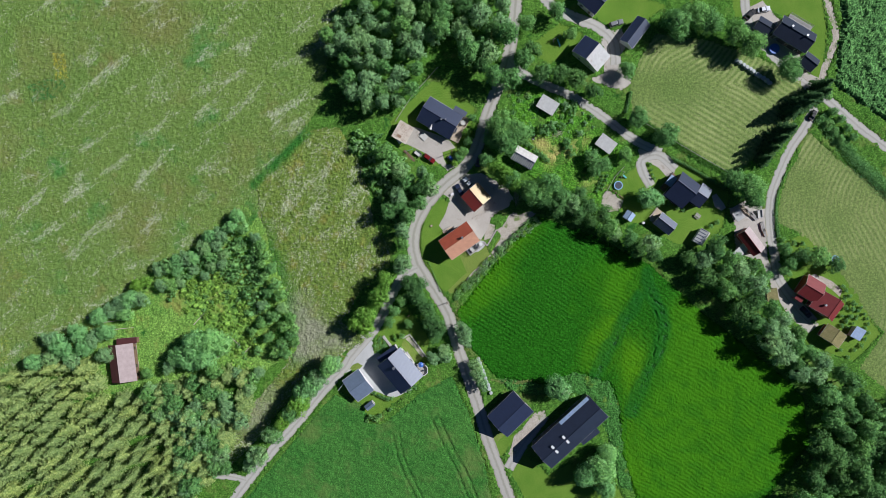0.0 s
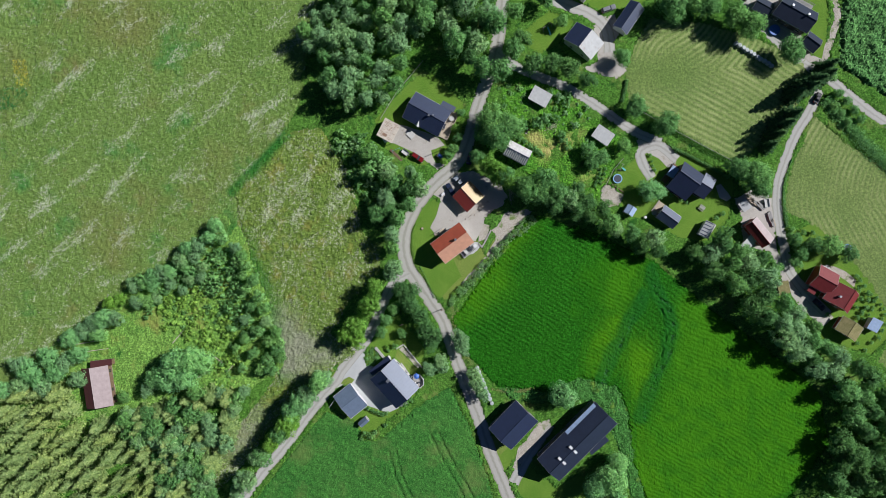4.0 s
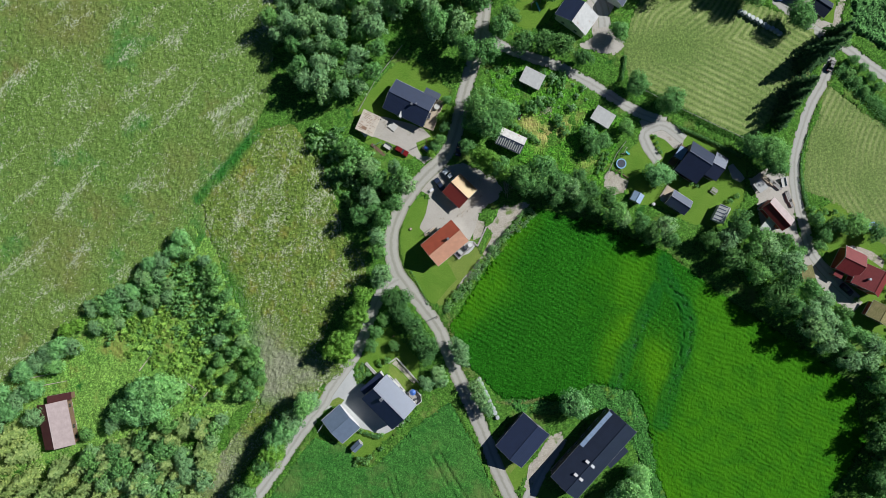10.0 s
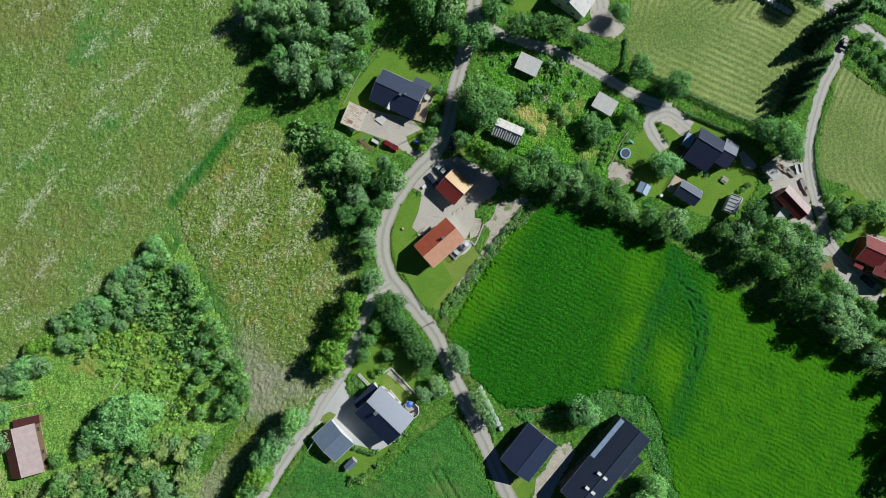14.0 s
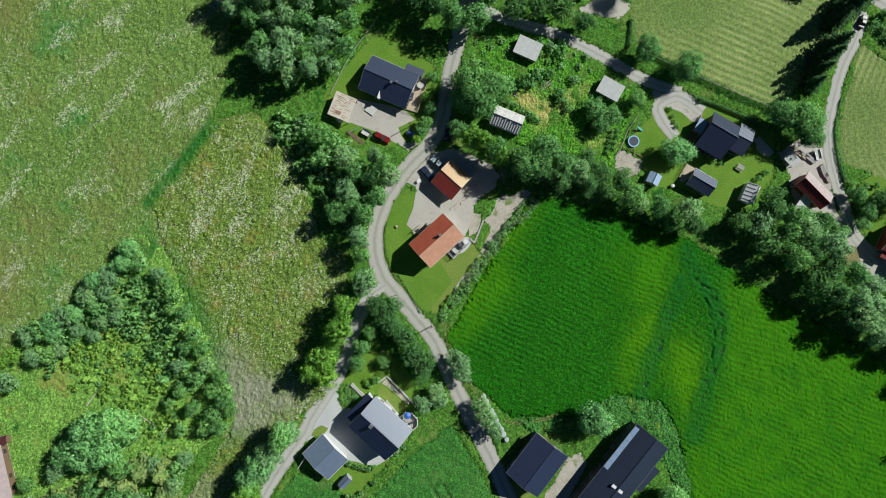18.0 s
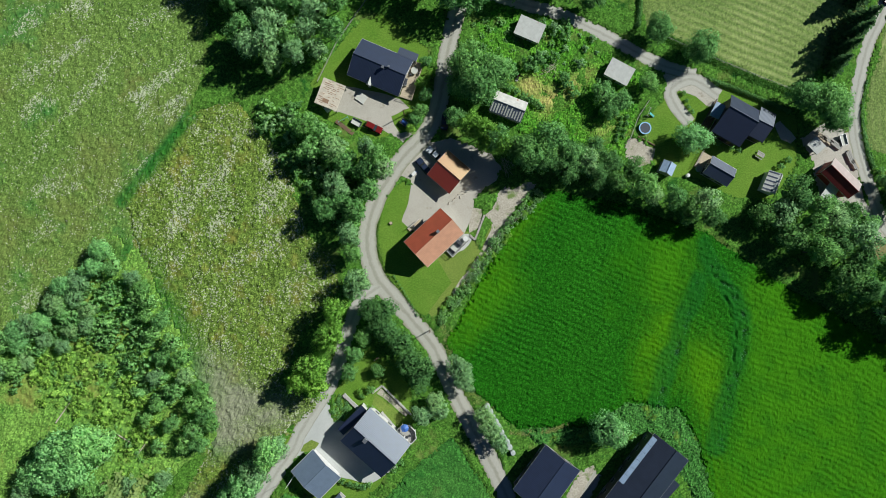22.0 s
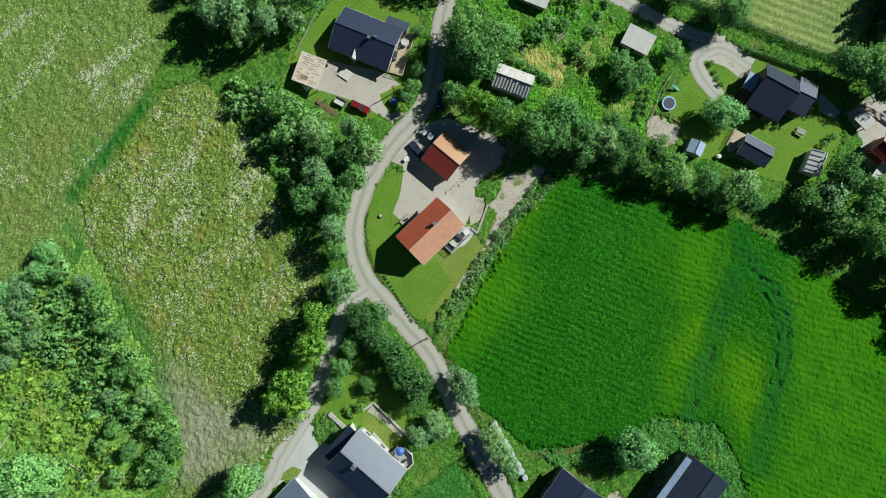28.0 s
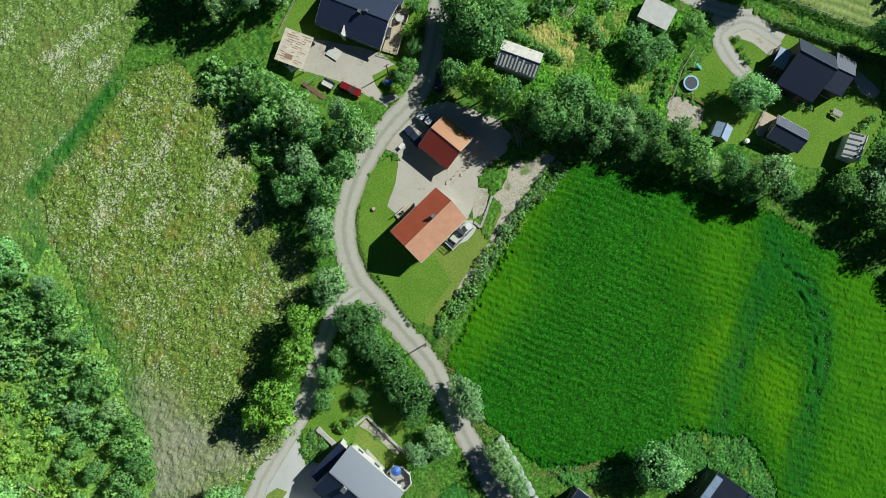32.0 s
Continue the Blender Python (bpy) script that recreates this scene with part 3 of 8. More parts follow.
patch("lawn", [(-33.9, -44.0), (-32.8, -42.5), (-31.0, -41.7), (-29.2, -42.7), (-30.2, -43.8), (-32.2, -44.3)], 0.1, M_LAWN2, "small grass island before the double garage", "lawn", 0.1, True)
patch("bed", [(-13.0, -32.0), (-7.2, -38.6), (-8.1, -39.5), (-14.1, -32.9)], 0.045, M_EARTH, "bare earth border along the garden wall", "bed", 0.25)
patch("lawn", [(-14.6, -33.1), (-8.5, -39.7), (-10.5, -41.2), (-15.6, -35.4)], 0.04, M_LAWN2, "sun-dried grass inside the garden wall", "lawn", 0.3)
patch("patio", [(9.9, 1.9), (13.1, 1.5), (13.4, 0.2), (12.4, -1.1), (11.0, -2.2), (9.0, -2.6)], 0.058, M_PAVE, "pale concrete patio beside the tiled house", "patio", 0.12)

patch("yard", [(22.0, -73.7), (25.2, -74.1), (27.4, -68.4), (31.0, -64.3), (35.3, -60.1), (34.6, -57.1), (31.1, -58.1), (28.0, -62.1), (24.0, -66.6)], 0.085, M_EARTH, "pale trodden earth between the barns", "yard", 0.3)
patch("lawn", [(13.6, -61.7), (18.1, -62.4), (23.5, -61.0), (22.3, -64.6), (18.2, -68.7), (16.1, -66.5)], 0.045, M_LAWN2, "sun-dried grass corner by the barn", "lawn", 0.3)
patch("yard", [(40.2, -50.0), (42.6, -49.4), (43.3, -51.4), (41.6, -52.9)], 0.05, M_EARTH, "bare patch behind the large barn", "yard", 0.3)


# ---- buildings ----
M_GLASS, nt, p = nodes_of("window_glass")
p.inputs["Base Color"].default_value = (0.03, 0.035, 0.04, 1)
p.inputs["Roughness"].default_value = 0.05
M_WHITE = plain("white_paint", (0.62, 0.62, 0.61), 0.5, vary=0.08, scale=2)
M_GREYPAINT = plain("grey_paint", (0.30, 0.31, 0.32), 0.6, vary=0.12, scale=2)
M_REDPAINT = plain("red_paint", (0.24, 0.035, 0.025), 0.65, vary=0.18, scale=2)
M_YELLOWPAINT = plain("ochre_paint", (0.55, 0.42, 0.20), 0.65, vary=0.12, scale=2)
M_DARKPAINT = plain("dark_paint", (0.055, 0.055, 0.06), 0.65, vary=0.2, scale=2)
M_NAVYPAINT = plain("navy_paint", (0.018, 0.020, 0.032), 0.6, vary=0.2, scale=2)
M_BROWNWOOD = plain("brown_boards", (0.16, 0.10, 0.06), 0.75, vary=0.3, scale=3)
M_WOOD = plain("pale_wood", (0.42, 0.35, 0.25), 0.75, vary=0.2, scale=4, ribs=("X", 0.14, 0.01))
M_GREYWOOD = plain("grey_boards", (0.30, 0.29, 0.27), 0.8, vary=0.25, scale=3)
M_CONCRETE = plain("concrete", (0.42, 0.41, 0.39), 0.85, vary=0.15, scale=1.5)
M_BRICK = plain("brick", (0.30, 0.13, 0.09), 0.8, vary=0.25, scale=6)
M_METAL = plain("grey_metal", (0.42, 0.44, 0.46), 0.35, 0.8, vary=0.12)
M_RUBBER = plain("rubber", (0.02, 0.02, 0.02), 0.8, vary=0.2)
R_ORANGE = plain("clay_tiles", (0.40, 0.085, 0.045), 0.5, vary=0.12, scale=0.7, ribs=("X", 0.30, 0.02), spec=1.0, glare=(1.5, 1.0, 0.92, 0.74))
R_PALECLAY = plain("pale_clay_tiles", (0.50, 0.26, 0.165), 0.6, vary=0.12, scale=0.7, ribs=("X", 0.30, 0.02))
R_RED = plain("red_sheet_roof", (0.27, 0.014, 0.010), 0.40, vary=0.08, scale=0.7, ribs=("X", 0.40, 0.008), spec=1.0, glare=(1.95, 0.85, 1.0, 0.62))
R_MAROON = plain("maroon_tiles", (0.165, 0.020, 0.022), 0.6, vary=0.15, scale=0.8, ribs=("X", 0.35, 0.03), spec=1.0, glare=(1.3, 1.0, 0.85, 0.8))
R_SLATE = plain("dark_slate_roof", (0.014, 0.022, 0.055), 0.47, vary=0.2, scale=0.8, ribs=("X", 0.36, 0.03), spec=1.0, glare=(1.56, 0.84, 0.92, 1.0))
R_NAVY = plain("blue_black_roof", (0.009, 0.015, 0.045), 0.47, vary=0.2, scale=0.8, ribs=("X", 0.30, 0.03), spec=1.0, glare=(1.56, 0.84, 0.92, 1.0))
R_BARN = plain("dark_sheet_roof", (0.020, 0.028, 0.050), 0.5, vary=0.15, scale=0.5, ribs=("X", 0.5, 0.015), spec=0.4)
R_BLUEGREY = plain("blue_grey_roof", (0.11, 0.15, 0.21), 0.5, vary=0.12, scale=0.6, ribs=("X", 0.35, 0.02), spec=1.0)
R_PALE = plain("pale_sheet_roof", (0.46, 0.47, 0.45), 0.5, vary=0.12, scale=0.8, ribs=("Y", 0.3, 0.015), dirt=((0.34, 0.22, 0.14), 0.6, 0.60))
R_RUST = plain("rusting_sheet_roof", (0.50, 0.49, 0.46), 0.5, vary=0.2, scale=1.2, ribs=("Y", 0.9, 0.02), dirt=((0.30, 0.13, 0.07), 0.5, 0.58))
# Sun glare on a maroon roof, put into a paler base colour.
R_GLAREPINK = plain("pale_glare_roof", (0.37, 0.30, 0.285), 0.7, vary=0.15, scale=0.8, dirt=((0.22, 0.15, 0.14), 0.7, 0.66))
R_OLDRED = plain("dark_maroon_sheet", (0.075, 0.022, 0.022), 0.6, vary=0.2, scale=0.8, ribs=("X", 0.3, 0.015))
R_STRIPE = plain("dark_blue_boards", (0.05, 0.065, 0.11), 0.6, vary=0.2, scale=1.0)
R_CREAM = plain("weathered_cream_sheet", (0.55, 0.49, 0.40), 0.6, vary=0.18, scale=1.2, ribs=("Y", 0.9, 0.02), dirt=((0.36, 0.27, 0.20), 0.5, 0.57))
R_SOD = rough_stuff("turf_roof", (0.14, 0.15, 0.05), (0.26, 0.22, 0.11), 0.5, 3.0)
R_BLUE = plain("pale_blue_sheet", (0.30, 0.40, 0.55), 0.4, vary=0.15, scale=1.0, ribs=("X", 0.3, 0.02), spec=0.6)


def slope_slab(x0, x1, ya, za, yb, zb, thick=0.14):
    """A roof plane from its eave line (ya, za) to its ridge line (yb, zb)."""
    bm = bmesh.new()
    d = math.hypot(yb - ya, zb - za)
    off = ((za - zb) / d * thick, abs(yb - ya) / d * thick)
    s = 1 if yb > ya else -1
    v = [bm.verts.new(c) for c in (
        (x0, ya, za), (x1, ya, za), (x1, yb, zb), (x0, yb, zb),
        (x0, ya + s * off[0], za + off[1]), (x1, ya + s * off[0], za + off[1]), (x1, yb, zb + off[1]), (x0, yb, zb + off[1]))]
    for f in ((3, 2, 1, 0), (4, 5, 6, 7), (0, 1, 5, 4), (1, 2, 6, 5), (2, 3, 7, 6), (3, 0, 4, 7)):
        bm.faces.new([v[i] for i in f])
    return bm


def add_window(house, x, y, z, turn, w=1.1, h=1.2, frame_mat=None, door=False):
    """Window or door on an outer wall; local y points outwards."""
    m = pose(x, y, z, 0, 0, turn)
    bm = bmesh.new()
    t = 0.09
    for b in ((-w / 2, -0.03, 0, -w / 2 + t, 0.06, h), (w / 2 - t, -0.03, 0, w / 2, 0.06, h), (-w / 2 + t, -0.03, 0, w / 2 - t, 0.06, t), (-w / 2 + t, -0.03, h - t, w / 2 - t, 0.06, h)):
        box(*b, bm=bm)
    if not door:
        box(-0.03, -0.02, t, 0.03, 0.05, h - t, bm=bm)
    bm.transform(m)
    fr = part("door" if door else "window", bm, frame_mat or M_WHITE, house)
    bm = box(-w / 2 + t, -0.03, t, w / 2 - t, 0.015, h - t)
    bm.transform(m)
    part("door_leaf" if door else "pane", bm, M_BROWNWOOD if door else M_GLASS, fr)
    if door:
        bm = box(w / 2 - 0.28, 0.015, h * 0.45, w / 2 - 0.16, 0.07, h * 0.48)
        bm.transform(m)
        part("door_handle", bm, M_METAL, fr)
    else:
        bm = box(-w / 2 - 0.06, -0.03, -0.05, w / 2 + 0.06, 0.12, -0.003)
        bm.transform(m)
        part("sill", bm, frame_mat or M_WHITE, fr)
    return fr


def gable(name, cx, cy, turn, length, width, eave, rise, roof, wall, label, category="house", over=0.45, chimney=None,
          windows=True, shift=0.0, trim=None, gutters=True, group="", wall_name="wall", second=None, doors=1, host=None):
    """A gabled building; the plan is that of its roof, the ridge runs along local x, shift moves the ridge across."""
    h = thing(name, cx, cy, 0, turn, label, category, group)
    trim = trim or M_WHITE
    L, W = length / 2, width / 2
    yr = shift
    wl, ww = L - over, W - over
    up = lambda y: eave + rise * ((y + W) / (yr + W) if y < yr else (W - y) / (W - yr))
    th = 0.18
    low = up(-ww) - 0.02, up(ww) - 0.02
    part(wall_name, box(-wl, -ww, 0, wl, -ww + th, low[0]), wall, h)
    part(wall_name, box(-wl, ww - th, 0, wl, ww, low[1]), wall, h)
    for s in (-1, 1):
        bm = bmesh.new()
        pts = [(-ww + th, 0), (ww - th, 0), (ww - th, up(ww - th) - 0.03), (yr, eave + rise - 0.05), (-ww + th, up(-ww + th) - 0.03)]
        a = [bm.verts.new((s * wl, y, z)) for y, z in pts]
        b = [bm.verts.new((s * (wl - th), y, z)) for y, z in pts]
        bm.faces.new(a), bm.faces.new(b[::-1])
        for i in range(5):
            bm.faces.new((a[i], a[(i + 1) % 5], b[(i + 1) % 5], b[i]))
        part("gable_" + wall_name, bm, wall, h)
    part("foundation", box(-wl - 0.04, -ww - 0.04, -0.05, wl + 0.04, ww + 0.04, 0.3), M_CONCRETE, h)
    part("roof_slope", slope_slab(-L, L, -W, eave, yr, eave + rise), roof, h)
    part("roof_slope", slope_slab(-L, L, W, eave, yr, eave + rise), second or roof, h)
    part("ridge_cap", rod((-L, yr, eave + rise + 0.13), (L, yr, eave + rise + 0.13), 0.11, 8), roof, h)
    for s in (-1, 1):
        for y0 in (-W, W):
            bm = bmesh.new()
            x = s * (L + 0.02)
            quad = [(x, y0, eave - 0.12), (x, yr, eave + rise - 0.12), (x, yr, eave + rise + 0.16), (x, y0, eave + 0.16)]
            a = [bm.verts.new(q) for q in quad]
            b = [bm.verts.new((q[0] - s * 0.016, q[1], q[2])) for q in quad]
            bm.faces.new(a), bm.faces.new(b[::-1])
            for i in range(4):
                bm.faces.new((a[i], a[(i + 1) % 4], b[(i + 1) % 4], b[i]))
            part("barge_board", bm, trim, h)
    if gutters:
        for y0, s in ((-W - 0.08, -1), (W + 0.08, 1)):
            part("gutter", rod((-L, y0, eave + 0.02), (L, y0, eave + 0.02), 0.06, 6), trim, h)
            part("downpipe", rod((-L + 0.6, y0 - s * 0.02, eave - 0.05), (-L + 0.6, s * (ww + 0.06), 0.0), 0.04, 6), trim, h)
    if windows:
        n = max(1, int((2 * wl - 1) / 2.8))
        for i in range(n):
            x = -wl + (i + 0.5) * 2 * wl / n
            if doors and i == n // 2:
                add_window(h, x, -ww, 0.3, 180, 1.0, min(2.1, eave - 0.6), trim, True)
            else:
                add_window(h, x, -ww, 1.0, 180, min(1.2, 2 * wl / n - 0.4), min(1.2, eave - 1.3), trim)
            add_window(h, x, ww, 1.0, 0, min(1.2, 2 * wl / n - 0.4), min(1.2, eave - 1.3), trim)
        for s in (-1, 1):
            for y in ((-ww * 0.45, ww * 0.45) if ww > 2 else (0,)):
                add_window(h, s * wl, y, 1.0, -90 if s > 0 else 90, 1.1, min(1.2, eave - 1.3), trim)
            if rise > 2.2:
                add_window(h, s * wl, yr, eave + 0.1, -90 if s > 0 else 90, 1.0, 1.0, trim)
    for ch in chimney or ():
        x, y, size, tall, mat = ch
        z = up(y)
        c = part("chimney", box(x - size / 2, y - size / 2, z - 0.4, x + size / 2, y + size / 2, z + tall, bevel=0.02), mat, h)
        part("chimney_cap", box(x - size / 2 - 0.06, y - size / 2 - 0.06, z + tall + 0.002, x + size / 2 + 0.06, y + size / 2 + 0.06, z + tall + 0.08), M_METAL, c)
    return joined_to(h, host)


def joined_to(h, host):
    """Moves the parts of a wing over to the house that it belongs to."""
    if host is None:
        return h
    rel = host.matrix_basis.inverted() @ h.matrix_basis
    for o in list(h.children):
        o.parent = host
        o.matrix_basis = rel
    bpy.data.objects.remove(h)
    return host


def lean_to(name, cx, cy, turn, length, width, low, high, roof, wall, label, category="shed", over=0.25, posts=False, group="", host=None, doors=True):
    """A building with one roof plane, low at local -y and high at +y."""
    h = thing(name, cx, cy, 0, turn, label, category, group)
    L, W = length / 2, width / 2
    part("roof", slope_slab(-L, L, -W, low, W, high, 0.1), roof, h)
    up = lambda y: low + (high - low) * (y + W) / width - 0.03
    wl, ww = L - over, W - over
    if posts:
        for sx in (-1, 0, 1):
            for sy in (-1, 1):
                part("post", box(sx * wl - 0.07, sy * ww - 0.07, 0, sx * wl + 0.07, sy * ww + 0.07, up(sy * ww)), wall, h)
        part("back_wall", box(-wl + 0.09, ww - 0.05, 0, wl - 0.09, ww + 0.03, up(ww) - 0.1), wall, h)
    else:
        part("wall", box(-wl, -ww, 0, wl, -ww + 0.1, up(-ww)), wall, h)
        part("wall", box(-wl, ww - 0.1, 0, wl, ww, up(ww - 0.1)), wall, h)
        for s in (-1, 1):
            ys = (-ww + 0.1, ww - 0.1)
            part("side_wall", prism([(s * wl, ys[0]), (s * wl, ys[1]), (s * (wl - 0.1), ys[1]), (s * (wl - 0.1), ys[0])], 0, [up(ys[0]), up(ys[1]), up(ys[1]), up(ys[0])]), wall, h)
        if doors:
            add_window(h, 0, -ww, 0.08, 180, 0.9, min(1.9, low - 0.3), M_WHITE, True)
        if length > 4:
            add_window(h, L * 0.5, -ww, 0.9, 180, 0.8, 0.8)
    for y, z in ((-W, low), (W, high)):
        part("fascia", box(-L, y - 0.02 if y < 0 else y + 0.002, z - 0.1, L, y - 0.002 if y < 0 else y + 0.02, z + 0.06), M_GREYWOOD, h)
    return joined_to(h, host)


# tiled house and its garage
# One slope takes a paler clay colour than the other.
gable("tiled_house", 4.3, 1.6, 35.1, 11.6, 7.9, 3.9, 3.0, R_PALECLAY, M_WHITE, "white wooden house with an orange clay tile roof", second=R_ORANGE, chimney=[(1.5, 0.3, 0.6, 0.9, M_BRICK)])
gable("garage", 9.9, 16.5, -48.7, 7.0, 7.5, 2.8, 1.9, R_RED, M_YELLOWPAINT, "garage with a glossy dark red sheet roof", "garage", windows=False)
# grey house
slate_house = gable("slate_house", -2.7, 43.3, -30.6, 13.2, 9.2, 2.4, 2.3, R_SLATE, M_GREYPAINT, "grey house with a dark slate tile roof", chimney=[(1.0, -0.4, 0.5, 0.8, M_DARKPAINT), (2.2, 0.3, 0.35, 0.6, M_DARKPAINT)])
carport = lean_to("carport", -15.3, 38.5, -29.7, 5.6, 6.3, 2.3, 2.7, R_CREAM, M_GREYWOOD, "open carport with a weathered pale sheet roof", "carport", posts=True)
# lower house and garage
villa = gable("villa", -15.4, -43.1, -49.7, 12.6, 9.9, 4.9, 2.4, R_NAVY, M_WHITE, "white villa with a blue-black tiled roof", trim=M_GREYPAINT, chimney=[(-2.4, -0.5, 0.8, 0.9, M_WHITE)])
lean_to("wing", -20.1, -37.6, -53.0, 2.0, 7.9, 3.5, 4.1, R_NAVY, M_WHITE, "", host=villa, doors=False)
gable("double_garage", -30.3, -49.0, 37.2, 7.1, 9.1, 2.7, 1.2, R_BLUEGREY, M_WHITE, "double garage with a blue-grey roof", "garage", windows=False)
gable("playhouse", -26.4, -56.3, 39.6, 3.3, 1.9, 1.6, 0.7, R_BLUEGREY, M_GREYWOOD, "small playhouse with a dark roof", "playhouse", over=0.15, windows=False, gutters=False)
# barns
gable("barn", 22.4, -57.5, 45.3, 12.7, 9.8, 4.0, 2.4, R_SLATE, M_DARKPAINT, "dark barn with a blue-black roof and pale verge boards", "barn", trim=M_GREYPAINT)
large_barn = gable("large_barn", 42.5, -62.9, 43.9, 26.2, 9.9, 5.0, 2.8, R_BARN, M_DARKPAINT, "long dark barn with a black sheet roof", "barn", trim=M_GREYPAINT)
lean_to("wing", 49.0, -64.1, 39.1, 7.3, 3.5, 3.9, 4.9, R_BARN, M_DARKPAINT, "", host=large_barn, doors=False)
for sx in (-7.5, -2.5):
    for sy in (-0.78, 0.78):
        z = 5.0 + 2.8 * (1 - abs(sy) / 4.3)
        sk = part("roof_vent", box(sx - 0.35, sy - 0.75, z - 0.1, sx + 0.35, sy + 0.75, z + 0.35, bevel=0.03), M_WHITE, large_barn, "white roof vent box")
        part("vent_lid", box(sx - 0.4, sy - 0.8, z + 0.352, sx + 0.4, sy + 0.8, z + 0.40), M_WHITE, sk)
# forest cabin
# East slope's sun glare is painted as a paler roof colour.
cabin = gable("cabin", -113.7, -42.6, 96.5, 13.4, 9.0, 3.0, 1.5, R_GLAREPINK, M_BROWNWOOD, "brown forest cabin with a maroon roof, glare painted pale on one slope", "cabin", trim=M_BROWNWOOD, second=R_OLDRED, shift=0.8)
lean_to("wing", -112.6, -34.9, 6.0, 7.3, 2.2, 2.5, 2.2, R_OLDRED, M_BROWNWOOD, "", host=cabin, doors=False)
# garden sheds
lean_to("garden_shed", 33.8, 47.8, -30.8, 6.5, 4.7, 2.1, 2.5, R_PALE, M_GREYWOOD, "garden shed with a pale sheet roof")
lean_to("garden_shed", 53.6, 34.8, -35.8, 6.2, 4.4, 2.1, 2.6, R_PALE, M_WHITE, "garden shed with a pale flat roof")
old_shed = gable("old_shed", 26.1, 30.0, -29.1, 8.0, 5.1, 2.4, 1.2, R_STRIPE, M_GREYWOOD, "old shed with striped weathered sheet roof", "shed", over=0.2, second=R_RUST, shift=0.0, windows=False, gutters=False)
# dark blue house
navy_house = gable("navy_house", 78.8, 19.2, -37.5, 7.6, 9.8, 3.5, 3.2, R_NAVY, M_NAVYPAINT, "dark blue house with a black tiled roof", trim=M_DARKPAINT, shift=0.9)
gable("wing", 85.2, 17.5, -34.5, 4.0, 7.4, 3.1, 1.6, R_NAVY, M_NAVYPAINT, "", trim=M_DARKPAINT, host=navy_house, over=0.3, windows=False)
lean_to("wing", 75.4, 22.4, -33.9, 2.4, 3.5, 2.4, 2.9, R_BLUE, M_GREYWOOD, "", host=navy_house, posts=True)
gable("guest_cabin", 73.8, 8.0, -37.9, 6.6, 4.6, 2.5, 1.3, R_SLATE, M_DARKPAINT, "small guest cabin with a grey roof", "cabin", over=0.3)
gable("tool_shed", 61.8, 10.5, 56.9, 2.9, 3.2, 2.0, 0.9, R_BLUE, M_GREYWOOD, "tool shed with a blue sheet roof", "shed", over=0.15, windows=False, gutters=False)
gable("wood_shed", 86.0, 3.6, 58.4, 5.1, 3.4, 2.2, 1.0, R_PALE, M_WHITE, "white shed with a pale sheet roof", "shed", over=0.2, windows=False, gutters=False, shift=-1.0)
# red farm
# North-east slope is the same roof with its glare painted on pale.
gable("red_barn", 101.9, 2.3, -52.6, 9.0, 4.7, 3.4, 1.5, R_MAROON, M_REDPAINT, "red barn with a maroon roof, glare painted pale on one slope", "barn", windows=False, second=R_GLAREPINK, shift=-0.3)
red_house = gable("red_house", 127.0, -18.8, 57.0, 7.0, 9.0, 3.6, 2.3, R_MAROON, M_REDPAINT, "red house with a maroon tiled roof", shift=-1.5, chimney=[(-0.5, 1.2, 0.5, 0.8, M_WHITE)])
gable("wing", 122.1, -13.4, -30.8, 6.8, 7.3, 3.3, 2.0, R_MAROON, M_REDPAINT, "", host=red_house, windows=False)
lean_to("wing", 119.0, -16.3, -33.9, 2.7, 2.7, 2.4, 2.8, R_MAROON, M_REDPAINT, "", host=red_house, posts=True)
gable("turf_garage", 130.1, -29.2, 56.5, 5.1, 7.5, 2.6, 1.2, R_SOD, M_REDPAINT, "garage with a dry turf roof", "garage", windows=False)
lean_to("greenhouse", 138.5, -28.3, -27.4, 3.6, 4.0, 2.0, 2.5, R_BLUE, M_WHITE, "pale blue garden greenhouse", "greenhouse")
lean_to("turf_shed", 110.0, -15.7, 13.5, 3.7, 4.2, 1.9, 2.3, R_SOD, M_BROWNWOOD, "small shed with a turf roof")
# upper houses
gable("white_house", 47.7, 64.4, 50.6, 6.7, 10.7, 4.2, 2.6, R_PALE, M_WHITE, "white house with one pale and one dark roof slope", second=R_SLATE)
gable("long_garage", 62.3, 71.7, 53.6, 9.8, 5.1, 3.0, 1.6, R_SLATE, M_WHITE, "long garage with a dark roof", "garage", windows=False)
gable("upper_house", 48.4, 82.8, -39.5, 7.7, 8.2, 4.0, 2.2, R_NAVY, M_WHITE, "white house with a blue-black roof")
gable("upper_farmhouse", 114.0, 70.6, -31.0, 12.5, 7.0, 3.8, 2.2, R_BARN, M_DARKPAINT, "dark farm house with a black roof and two chimneys", chimney=[(-2.6, 0.6, 0.5, 0.9, M_GREYPAINT), (3.0, 0.4, 0.5, 0.9, M_GREYPAINT)])
gable("annex", 104.6, 73.6, -31.0, 5.6, 4.6, 2.8, 1.2, R_BARN, M_DARKPAINT, "low black annex beside the farm house", "annex", windows=False)
gable("upper_garage", 119.3, 61.8, -38.3, 5.2, 4.9, 3.0, 1.5, R_BARN, M_DARKPAINT, "dark garage with a black roof", "garage", windows=False)

lean_to("wing", 4.2, 45.6, 150.8, 4.8, 1.9, 2.1, 2.55, R_SLATE, M_GREYPAINT, "", host=slate_house, doors=False)
gable("wing", -5.7, 40.3, -116.4, 1.8, 1.0, 2.5, 0.7, R_PALE, M_WHITE, "", host=slate_house, windows=False, gutters=False, over=0.2)
